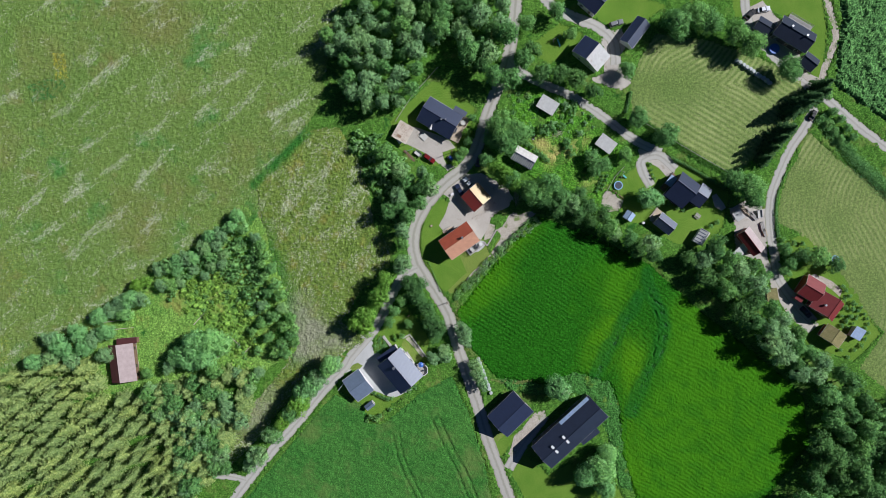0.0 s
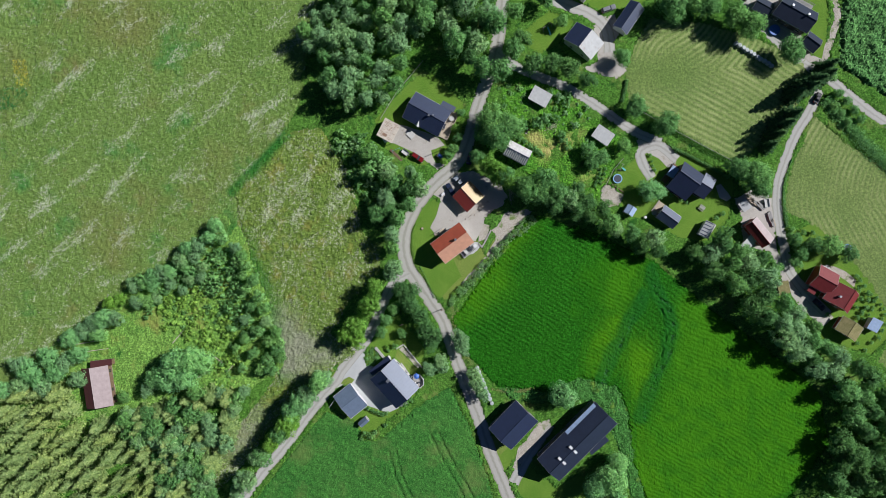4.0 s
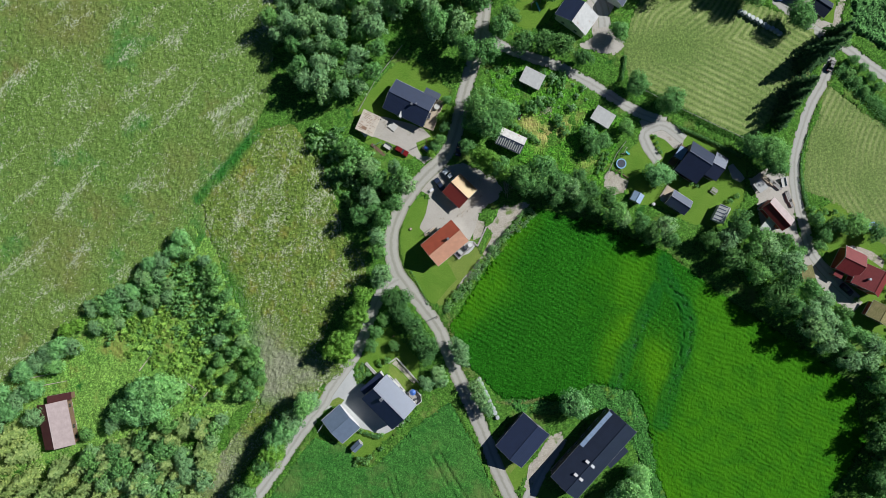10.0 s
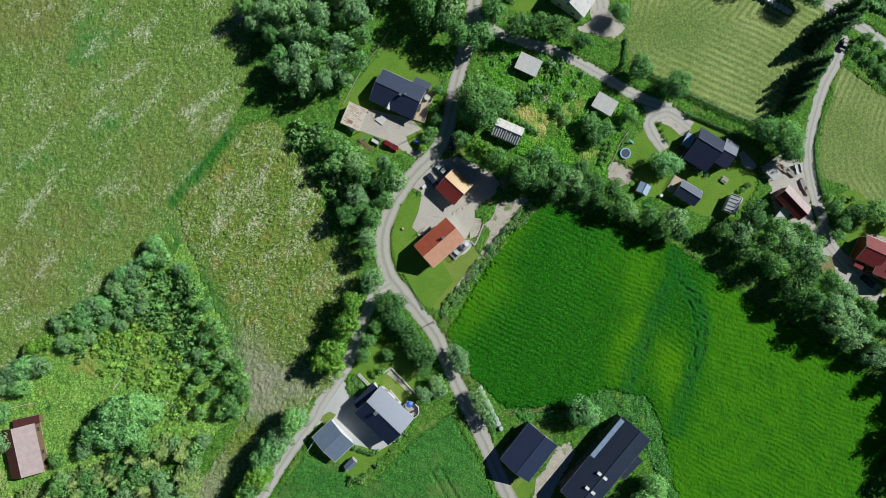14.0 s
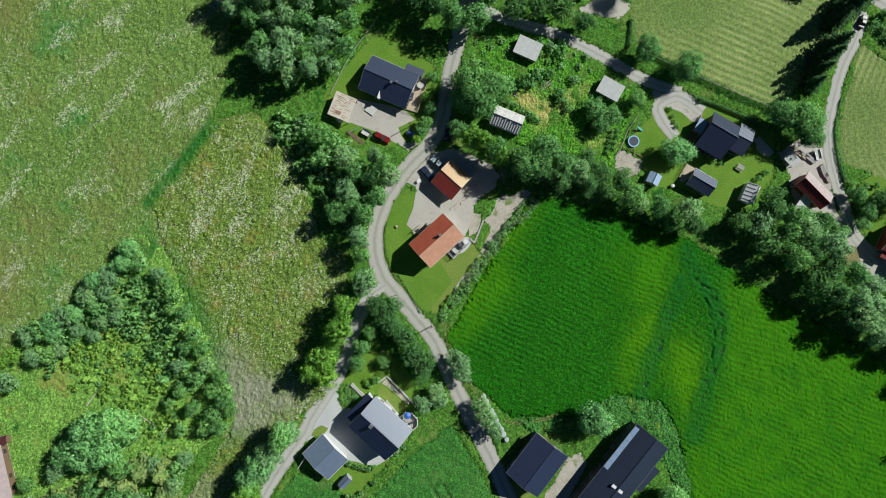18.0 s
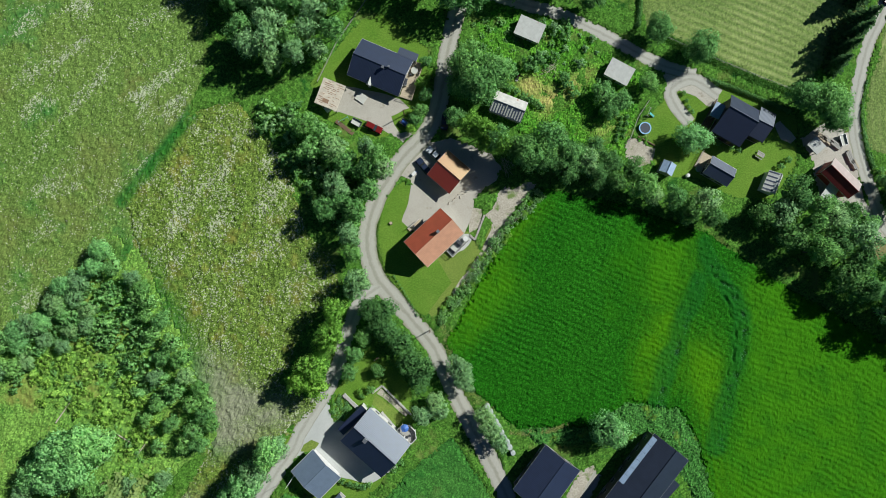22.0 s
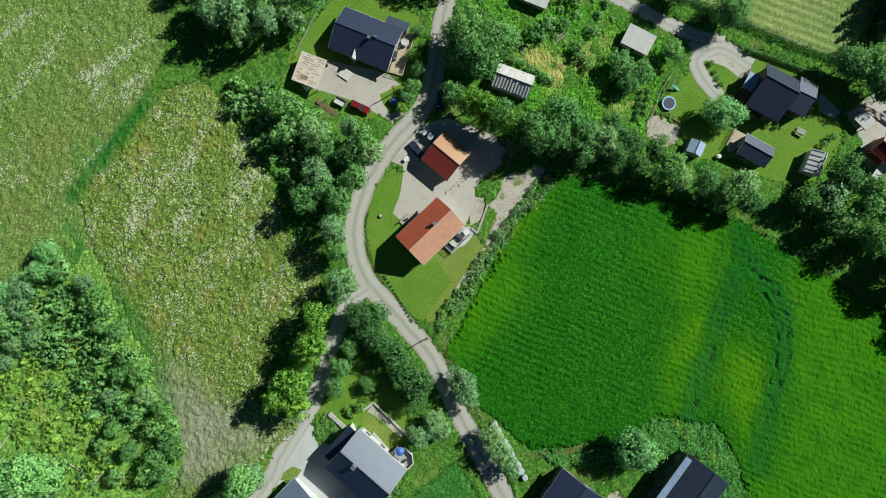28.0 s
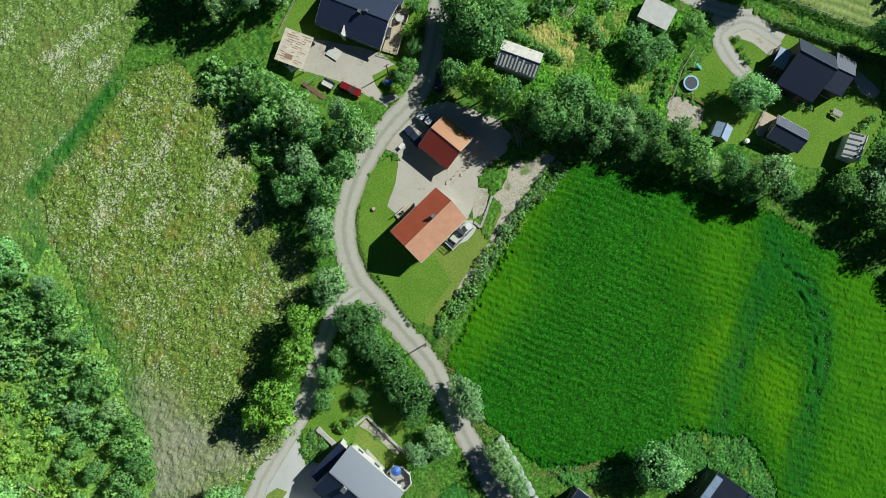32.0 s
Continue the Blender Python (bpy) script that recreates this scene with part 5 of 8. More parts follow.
trees(["round", "birch", "round", "young"], [(-8.4, 24, 2.5, 10), (-6.4, 21.6, 3.2, 11.2), (-5.3, 18.9, 3.1, 10), (-9.4, 19.4, 3.1, 10), (-9.2, 14.1, 3.1, 10), (-12.9, 10.4, 3.1, 10), (-14.8, 4.5, 3.1, 10), (-15, 0.4, 2.6, 8.8), (-14.3, -6, 3.1, 10), (-16.2, -7.7, 2.6, 8.8), (-18.4, 29.6, 2.6, 7), (-21.8, 31.6, 3.1, 8.8), (-21.2, 25.6, 3.1, 8.8), (-16.1, 24.8, 3.1, 8.8), (-13.5, 21.2, 3.1, 8.8), (-16.1, 16.2, 3.5, 10), (-18.9, 11.4, 3.5, 10), (-15.7, 13.1, 3.1, 8.8)], "trees along the road", 4)
trees("lime", [(-20.2, -11.7, 3.2, 10.8), (-21.9, -16.9, 3.5, 11.5), (-24, -18.8, 3, 9.5), (-27.1, -24.2, 3.6, 10.8), (-30.8, -26.8, 3, 9.5), (-26.9, -28.4, 3.4, 9.5)], "trees along the lane", 5)
trees("round", [(-15, -19, 2.4, 5), (-17.9, -22.8, 2.4, 5), (-19.5, -26.7, 2.2, 5), (-12.9, -27.4, 1.8, 3.5)], "garden trees of the villa", 6)
trees("dark", [(-12.5, -12.5, 3, 7), (-9.5, -13.5, 3.2, 7), (-9.2, -18.3, 3.2, 7.5), (-6.6, -21.8, 3.3, 7.5), (-5.2, -26.1, 3.4, 8), (-2.3, -27.6, 3.2, 7.5), (-11.1, -16.9, 3, 7), (-3.8, -30.5, 3, 7)], "row of trees along the road", 7)
trees(["birch"], [(5.8, -29, 3.2, 7), (6.6, -32.2, 2.8, 6.5), (10.2, -41.2, 2.6, 6), (11.4, -44.4, 2.8, 6.5), (12.8, -48, 2.4, 5.5), (-0.6, -36.5, 2.6, 5), (-4.2, -39, 2.6, 5), (0.1, -38.8, 2.2, 4.5)], "roadside trees", 8)
trees(["willow"], [(-39.8, -41.6, 3.6, 10.7), (-49.4, -51.4, 3.6, 9.5), (-46.3, -48.0, 3.6, 9.5)], "trees along the lane", 9)
trees(["round", "birch", "lime", "birch"], [(-53.2, -58.0, 3.6, 9.5), (-49.8, -55.7, 3.6, 9.5), (-59.3, -66.0, 3.6, 9.5), (-63.0, -73.0, 3.2, 11.9), (-55.8, -61.6, 3.2, 9.5), (-43.3, -45.8, 3.6, 9.5), (-38.2, -41.2, 3.6, 8.4), (-50.4, -54.2, 3.6, 10.7), (-60.1, -66.1, 3.4, 9.5), (-65.0, -72.6, 3, 10.7), (-67.8, -77.1, 2.8, 8.4), (-46.6, -50.4, 3.2, 8.4)], "trees along the lane", 10)
trees(["great"], [(17.2, 40.4, 5, 10), (19.7, 35, 5.2, 10), (23.5, 37.9, 4.6, 9), (15.6, 35.8, 3.6, 7)], "big trees by the old shed", 11)
trees(["round", "lime"], [(8.2, 43.5, 1.6, 3), (6.4, 38.8, 1.7, 3.2), (7.1, 35.7, 1.8, 3.4), (5.4, 32, 1.9, 3.6), (3.7, 30, 1.8, 3.2), (2.5, 28, 1.5, 2.6), (8.8, 40.2, 1.5, 3)], "bushes beside the lane", 53)
trees(["lime", "round"], [(13.1, 29.1, 2.8, 7), (16.2, 25.8, 3.2, 9.5), (18.7, 24.1, 3.2, 12), (21.4, 22.6, 3.2, 12), (22.7, 20.5, 2.8, 11), (19.2, 21.8, 2.6, 10)], "trees by the old shed", 12)
trees(["round", "dark"], [(18.2, 70.7, 3.5, 9), (21.2, 55.6, 4.2, 10), (24.8, 62.1, 3.8, 10), (27.6, 65.1, 3.5, 9), (25.7, 74.6, 3.2, 8), (31.5, 57.6, 3.6, 9), (37.1, 57.6, 3.6, 9), (42.7, 55.7, 3.8, 9), (48.6, 52.3, 3, 7), (35.9, 78.2, 3.4, 8), (41, 71.4, 2.5, 5)], "trees along the garden lane", 13)
trees(["great"], [(63.5, 42.8, 3.8, 8), (72.9, 37.2, 4.2, 8), (59.8, 59, 3, 6), (99.4, 20.5, 5, 10), (95.1, 22.3, 4, 9), (101.5, 16.5, 3.6, 8)], "field edge trees", 14)
trees(["spruce"], [(118.8, 49.2, 3.4, 13.1), (115.8, 47.4, 3.4, 13.1), (122.3, 50.7, 3, 11.3), (113.7, 45.4, 3, 10.4), (112.2, 39.2, 3.2, 11.3), (109.5, 36.1, 3.2, 11.3), (107.4, 33.1, 2.8, 9.6), (105.6, 29.5, 2.5, 8.7), (123.2, 53.6, 2.8, 10.5)], "tall spruces by the lane", 15)
trees(["round", "young"], [(126.2, 51, 2, 3.5), (128.4, 45.8, 1.8, 3), (130.9, 43.3, 1.7, 3), (133.3, 40.4, 1.7, 2.8), (135.3, 37.4, 1.6, 2.6), (127.3, 42, 1.5, 2.4), (129.4, 39.4, 1.5, 2.4), (131.4, 36.5, 1.5, 2.4)], "bushes on the bank between the lanes", 56)
trees(["great"], [(75, 74, 5, 10), (81, 76.2, 5, 10), (85.8, 74.2, 4.4, 9), (94.6, 70.3, 4.4, 9), (99.8, 66.6, 4.4, 9), (112, 59, 4.4, 8.5)], "trees by the upper farm", 16)
trees(["dark", "round"], [(113.4, 0, 2.6, 5), (115.4, -4.7, 2.4, 5), (123.9, -2.6, 4, 7), (129.8, -5.4, 3, 6), (118.7, -1.8, 3, 6), (113.9, -7.6, 2.4, 4), (105.7, -9.4, 3, 7), (101.9, -5.7, 3, 7)], "garden trees of the red house", 17)
trees("willow", [(68, 16.5, 4.2, 6)], "garden tree of the navy house", 18)
trees("willow", [(38.3, -48.1, 4.6, 8.5), (53.2, -74.9, 5, 10), (48.6, -77.2, 4.5, 9), (55.4, -69.8, 3.5, 7), (54.5, -82.2, 4, 8)], "trees by the barns", 19)
trees("round", [(48.8, 30.2, 3.2, 5), (52.7, 27.4, 3, 5), (49.8, 26.2, 2.8, 5), (60, 31.2, 2.6, 5)], "garden trees by the shed", 20)
trees(["round", "dark"], [(34.1, 20.8, 4.2, 10), (26.5, 19.2, 3.6, 12), (28.4, 17, 3.4, 11), (32.4, 17.7, 3.6, 9), (39, 16.5, 3.5, 7), (41.9, 14.9, 3.5, 7), (45, 18.1, 2.5, 5)], "trees by the overgrown garden", 21)


trees("shrub", [(25.8, 35.9, 1.1, 1.6), (27.3, 34.8, 1.2, 1.7), (28.8, 33.7, 1.1, 1.6), (30.3, 32.5, 1.2, 1.7), (31.7, 31.3, 1.2, 1.7), (33.2, 30.2, 1.3, 1.8), (34.3, 29.1, 1, 1.4), (28, 39.1, 2, 3), (32.8, 39.4, 2.2, 3.2), (34.9, 40.4, 2, 3), (41, 33.9, 1.8, 2.6), (42.5, 31.5, 1.4, 2), (40.4, 35.6, 1.6, 2.4)], "hedge bushes of the overgrown garden", 54)


# ---- grass, crops and flowers ----
def value_noise(x, y, scale, seed):
    """Smooth lattice noise from 0 to 1."""
    gen = np.random.default_rng(seed)
    lat = gen.random((64, 64))
    u, v = x / scale + 200, y / scale + 200
    i, j = np.floor(u).astype(int), np.floor(v).astype(int)
    f, g = u - i, v - j
    f, g = f * f * (3 - 2 * f), g * g * (3 - 2 * g)
    at = lambda a, b: lat[a % 64, b % 64]
    return (at(i, j) * (1 - f) + at(i + 1, j) * f) * (1 - g) + (at(i, j + 1) * (1 - f) + at(i + 1, j + 1) * f) * g


def inside_many(x, y, poly):
    hit = np.zeros(len(x), bool)
    for (ax, ay), (bx, by) in zip(poly, poly[1:] + poly[:1]):
        if ay != by:
            hit ^= ((ay > y) != (by > y)) & (x < (bx - ax) * (y - ay) / (by - ay) + ax)
    return hit


def sward(name, poly, count, size, height, material, label, seed, category="grass", keep=None, flat=0.4, base=0.05):
    """Blades, tufts or blossoms strewn over a plan outline; keep(x, y) gives the chance that one grows there."""
    rng = np.random.default_rng(seed)
    p = np.array(poly)
    x, y = rng.uniform(p[:, 0].min(), p[:, 0].max(), count), rng.uniform(p[:, 1].min(), p[:, 1].max(), count)
    ok = inside_many(x, y, poly) & (rng.random(count) < 0.25 + 1.1 * value_noise(x, y, 0.8, seed) ** 1.5)
    if keep is not None:
        ok &= rng.random(count) < keep(x, y)
    x, y = x[ok], y[ok]
    n = len(x)
    z = base + height * rng.uniform(0.3, 1.0, n)
    nrm = rng.normal(size=(n, 3)) * flat + np.array((0, 0, 1))
    nrm /= np.linalg.norm(nrm, axis=1, keepdims=True)
    me = mesh_of_cards(name, leaf_cards(rng, np.stack([x, y, z], 1), nrm, size), material)
    return tagged(new(name, me), label, category, kind="stuff")


def canopy(name, poly, cell, height, material, label, seed, category="grass", base=0.05, keep=None, rough=0.14, kind="stuff", tones=None, blur=0.6, grow=0.0):
    """A close stand of grass or grain as an uneven surface of small facets; height(x, y) gives the broad relief."""
    rng = np.random.default_rng(seed)
    p = np.array(poly)
    nx, ny = int(np.ptp(p[:, 0]) / cell) + 2, int(np.ptp(p[:, 1]) / cell) + 2
    gx, gy = np.meshgrid(p[:, 0].min() + np.arange(nx) * cell, p[:, 1].min() + np.arange(ny) * cell, indexing="ij")
    cx, cy = (gx[:-1, :-1] + cell / 2).ravel(), (gy[:-1, :-1] + cell / 2).ravel()
    wob = 1.2 * (value_noise(cx, cy, 2.0, seed + 3) - 0.5), 1.2 * (value_noise(cx, cy, 2.0, seed + 4) - 0.5)
    jit = rng.normal(0, 0.3, (2, len(cx)))
    ok = inside_many(cx + wob[0] + jit[0], cy + wob[1] + jit[1], poly)
    for k in range(8 if grow else 0):
        ok |= inside_many(cx + wob[0] + jit[0] + grow * math.cos(k * 0.785), cy + wob[1] + jit[1] + grow * math.sin(k * 0.785), poly)
    if keep is not None:
        ok &= rng.random(len(cx)) < keep(cx + 0.7 * jit[0], cy + 0.7 * jit[1])
    ok = ok.reshape(nx - 1, ny - 1)
    x = (gx + rng.uniform(-0.35, 0.35, gx.shape) * cell).ravel()
    y = (gy + rng.uniform(-0.35, 0.35, gy.shape) * cell).ravel()
    z = base + rough * rng.random(len(x)) ** 1.3 + height(x, y)
    whole = np.zeros(gx.shape)
    for di in (0, 1):
        for dj in (0, 1):
            whole[di: di + nx - 1, dj: dj + ny - 1] += ok
    rim = whole.ravel() < 4
    z[rim] = base + 0.4 * (z[rim] - base)
    i, j = np.nonzero(ok)
    quads = np.stack([i * ny + j, (i + 1) * ny + j, (i + 1) * ny + j + 1, i * ny + j + 1], 1)
    used, idx = np.unique(quads.ravel(), return_inverse=True)
    me = bpy.data.meshes.new(name)
    me.vertices.add(len(used))
    me.vertices.foreach_set("co", np.stack([x[used], y[used], z[used]], 1).astype(np.float32).ravel())
    n = len(quads)
    me.loops.add(n * 4)
    me.loops.foreach_set("vertex_index", idx.astype(np.int32).ravel())
    me.polygons.add(n)
    me.polygons.foreach_set("loop_start", np.arange(0, n * 4, 4, dtype=np.int32))
    me.polygons.foreach_set("loop_total", np.full(n, 4, dtype=np.int32))
    me.update(calc_edges=True)
    me.shade_flat()
    for tone, areas in (tones or {}).items():
        amount = areas(x[used], y[used]) if callable(areas) else np.zeros(len(used))
        for area in () if callable(areas) else areas:
            for a in range(17):
                r = 0.0 if a == 0 else (1.6 if a < 9 else 3.6) * blur
                amount = amount + inside_many(x[used] + r * math.cos(a * 0.785), y[used] + r * math.sin(a * 0.785), area) / 17
        amount = np.clip(amount * 1.4, 0, 1) * np.clip(0.5 + 0.8 * value_noise(x[used], y[used], 2.5, seed + 9), 0, 1)
        me.attributes.new(tone, "FLOAT", "POINT").data.foreach_set("value", amount.astype(np.float32))
    me.materials.append(material)
    return tagged(new(name, me), label, category, kind=kind)


def line_distance(x, y, pts):
    best = np.full(len(x), 1e9)
    line = smooth_line(pts, 3.0)
    for a, b in zip(line, line[1:]):
        d = b - a
        t = np.clip(((x - a.x) * d.x + (y - a.y) * d.y) / d.length_squared, 0, 1)
        best = np.minimum(best, np.hypot(x - a.x - t * d.x, y - a.y - t * d.y))
    return best


def near_line(x, y, pts, reach):
    """1 on a plan line, falling to 0 at the given distance."""
    return np.clip(1 - line_distance(x, y, pts) / reach, 0, 1)


def swaths(pts, gap):
    """Mown rows that follow a plan line at even steps."""
    def amount(x, y):
        d = line_distance(x, y, pts) + 0.9 * value_noise(x, y, 16, 5) + 0.2 * value_noise(x, y, 3, 7)
        return (0.5 + 0.5 * np.cos(d * math.tau / gap)) ** 1.5 * np.clip(1.5 * value_noise(x, y, 11, 6) - 0.25, 0, 1) * (0.5 + 0.5 * value_noise(x, y, 1.2, 8))
    return amount


MEADOW = [(-170.7, 96.9), (-30.2, 95.7), (-38, 80.4), (-45.8, 47.5), (-53.7, 33.8), (-66.7, 21.9), (-67.4, 8.1), (-90, -2.1), (-108.5, -14.3), (-129.2, -28.7), (-148.1, -43.3), (-173.6, -56.1)]
STRIP = [(-66.7, 20.9), (-49.7, 37.7), (-37.8, 38.7), (-29.9, 26), (-25.8, 6.4), (-19.9, -1.4), (-19.8, -7.3), (-29.7, -15.3), (-37.7, -27.4), (-29.6, -33.2), (-37.6, -39.4), (-53.7, -51.7), (-69.9, -72.3), (-78.1, -80.7), (-80.2, -74.6), (-69.9, -60.1), (-53.7, -41.6), (-53.7, -25.6), (-61.7, -1.8)]
CROP = [(30.5, 10.2), (50.3, 3.6), (69.7, -6.3), (89.1, -23.5), (104.6, -35), (122, -50.2), (124.4, -67.8), (107.9, -89.8), (77.3, -96.7), (67.5, -91), (61.3, -71.2), (60, -55.4), (57, -47.6), (45.3, -43.8), (33.7, -48), (18, -45.9), (8.4, -35.6), (2.8, -24), (9, -16.8), (19.4, -2.2)]
LEY = [(-72, -92.8), (-53.7, -69.9), (-39.6, -53.4), (-29.5, -56.3), (-27.5, -63.2), (-21.5, -63.1), (-9.6, -52.8), (2.2, -45.6), (8.3, -59.5), (14.4, -78.3), (16.9, -92.4), (18.6, -98.4), (-78.2, -101.1)]
clumps = lambda x, y, amount, size, seed: amount * value_noise(x, y, size, seed) ** 1.5
DITCH = [(-39.2, 47.9), (-46.7, 41.2), (-54.3, 33.4), (-61.7, 26.2), (-67.8, 20.6)]
EDGE = [(-67.6, 8), (-65.2, 2), (-60.7, -6.8), (-56.7, -18.7), (-53.7, -29.6), (-53.5, -39)]
lush = lambda x, y: np.clip(1.1 * near_line(x, y, DITCH, 2.4) + 0.7 * near_line(x, y, EDGE, 7.0), 0, 0.75)
canopy("meadow_grass", MEADOW, 0.42, lambda x, y: clumps(x, y, 0.32, 0.9, 71) + clumps(x, y, 0.15, 2.4, 72), M_MEADOW, "ripening meadow grass", 41, grow=0.9, rough=0.18, tones={"lush": lush})
for k, area in enumerate(([(-139.8, 66.2), (-135.1, 66.2), (-133.9, 57.3), (-138.5, 56.9)], [(-168.3, 1.2), (-151.7, -2.7), (-147.3, -14.8), (-149.9, -22.9), (-159.3, -19), (-168.6, -15)], [(-168.9, -33.4), (-156.3, -33.2), (-157.6, -45.5), (-169.2, -47.8)])):
    sward("meadow_yellow", area, 6000, 0.24, 0.2, L_YELLOW, "yellow blossom patch in the meadow", 43 + 100 * k, "flowers", keep=lambda x, y: 0.3 * value_noise(x, y, 3, 8), base=0.32)
sward("nettle_patch", [(-148.8, 55), (-141.5, 57.3), (-136, 57.3), (-134.4, 54.2), (-139.6, 50.2), (-147.2, 49)], 5000, 0.36, 0.5, L_WET, "dark green nettle patch in the meadow", 143, "weeds", keep=lambda x, y: 0.8 * value_noise(x, y, 2.5, 8), base=0.1)
canopy("strip_grass", STRIP, 0.36, lambda x, y: clumps(x, y, 0.40, 0.8, 73) + clumps(x, y, 0.2, 2.2, 74), M_STRIP, "brownish seeding grass of the unmown strip", 44, grow=0.9, rough=0.18,
       tones={"lush": lush, "reed": [[(-55.2, -19.6), (-51.6, -26.3), (-52.9, -33.1), (-55.7, -39.6), (-46.9, -40.7), (-41.9, -36.8), (-36.2, -35.8), (-32.0, -33.8), (-38.0, -31.9), (-43.3, -29.6), (-48.1, -23.6), (-52.0, -18.6)], [(-58.7, -51.8), (-68.9, -66.2), (-73, -72.4), (-70.9, -60.1), (-61.8, -49.8)]]}, blur=1.4)

def crop_rows(x, y):
    a = radians(-31)
    v = -x * math.sin(a) + y * math.cos(a) + 2.2 * value_noise(x, y, 13, 31) + 0.9 * value_noise(x, y, 3.5, 32)
    return 0.5 + 0.5 * np.cos(v * math.tau / 1.35)


grain = lambda x, y: 0.13 * crop_rows(x, y) * (0.4 + 0.6 * value_noise(x, y, 6, 33)) + clumps(x, y, 0.16, 0.6, 34) + clumps(x, y, 0.12, 3.0, 35)
LIGHT = [[(77.9, -19.9), (84, -15), (105.3, -21.3), (111.9, -37.9), (125, -59.5), (119.1, -77.2), (90.6, -88), (67.5, -86), (67.4, -62.6), (72.5, -46.6), (76.6, -32.4)],
         [(8.5, -17.3), (13.4, -10.5), (21.4, -8.5), (24.1, -12.2), (16.5, -18.6), (9, -23.9)], [(56.2, -6.3), (66.6, -4.6), (62, -18), (57, -24), (52.8, -20)], [(104.6, -36.9), (122, -50.2), (118.6, -62), (104, -86), (97.9, -70.3), (107, -54.4)]]
TRAILS = [[(69.4, -9), (70.6, -14.2), (73.2, -19.7), (75.1, -24.3), (75.2, -30.5), (73.2, -37.6), (71.4, -42), (68.9, -46.4), (67, -50.8), (64.9, -57.1)],
          [(66.5, -17), (63.6, -22.9), (60.4, -28.1), (58.4, -32.5), (55.4, -36.9), (53.8, -41.3), (52, -45.7)]]
FURROWS = [[(71.5, -16), (74.4, -22.4), (76.2, -27), (75.4, -33), (74.1, -36), (72.2, -40.6), (70.6, -42.4), (68, -47.6)], [(70, -13), (71.6, -19), (73.4, -24.5), (73.2, -31), (71.4, -37), (69.4, -42)], [(59.6, -30), (57.6, -34.6), (54.6, -39), (53.4, -43)]]
RIPE = [[(60, -23.6), (57.4, -31.6), (51.8, -43.6), (48.2, -44.2), (48.6, -37.6), (51.6, -28.6), (56, -22)], [(65, -28), (68.6, -38), (67, -46), (63.4, -48.5), (60.4, -43), (61, -36)], [(65.4, -46.3), (64.9, -57.1), (66.4, -75.1), (69, -88), (64.6, -84), (62.6, -75), (62.8, -57), (62.5, -48)], [(3.4, -23.5), (9, -16.4), (19.4, -2), (30.5, 10), (32, 8), (21, -5), (10, -19), (5, -26)]]
trodden = lambda x, y: np.clip(sum(near_line(x + 1.6 * value_noise(x, y, 3, 51), y, t, 3.0) for t in TRAILS), 0, 0.5)
sunk = lambda x, y: np.clip(sum(near_line(x + 1.5 * value_noise(x, y, 2.2, 52), y + 1.2 * value_noise(x, y, 2.5, 53), t, 0.75) for t in FURROWS), 0, 1)
field = lambda x, y: np.maximum(0.0, grain(x, y) + 0.22 - 0.5 * sunk(x, y) * np.clip(2.4 * value_noise(x, y, 1.4, 55) - 0.9, 0, 1) + 0.3 * trodden(x, y) * value_noise(x, y, 1.1, 54))
canopy("crop_canopy", CROP, 0.32, field, M_CROP, "dense green grain in faint rows with yellower bands", 46, "crop", rough=0.11, tones={"light": LIGHT, "wet": trodden, "ripe": RIPE}, blur=1.3)
TRACKS = [[(-4.6, -61.7), (0.5, -72.7), (4.9, -80.6), (9.6, -92.6)], [(-2, -61.1), (3, -72), (7.7, -80.1), (12.6, -92.1)], [(-18.5, -67.1), (-16.8, -75.1), (-13.4, -83.1), (-9.3, -91.1)], [(-16.3, -66.6), (-14.6, -74.6), (-11.2, -82.6), (-7.1, -90.6)]]
ruts = lambda x, y: sum(near_line(x, y, t, 0.7) for t in TRACKS)
canopy("ley_grass", LEY, 0.38, lambda x, y: np.maximum(0, clumps(x, y, 0.16, 0.9, 36) + clumps(x, y, 0.12, 3.0, 37) + 0.12 - 0.35 * ruts(x, y)), M_LEY, "soft green ley grass", 58, rough=0.10)


def open_ground(x, y):
    """1 where rough grass may grow: clear of roads, yards, lawns and fields."""
    free = np.ones(len(x))
    for category, outline in KEPT_CLEAR:
        free[inside_many(x, y, outline)] = 0
    return free


def clear_of_roads(x, y):
    free = np.ones(len(x))
    for category, outline in KEPT_CLEAR:
        if category in ("road", "yard", "edging"):
            free[inside_many(x, y, outline)] = 0
    return free


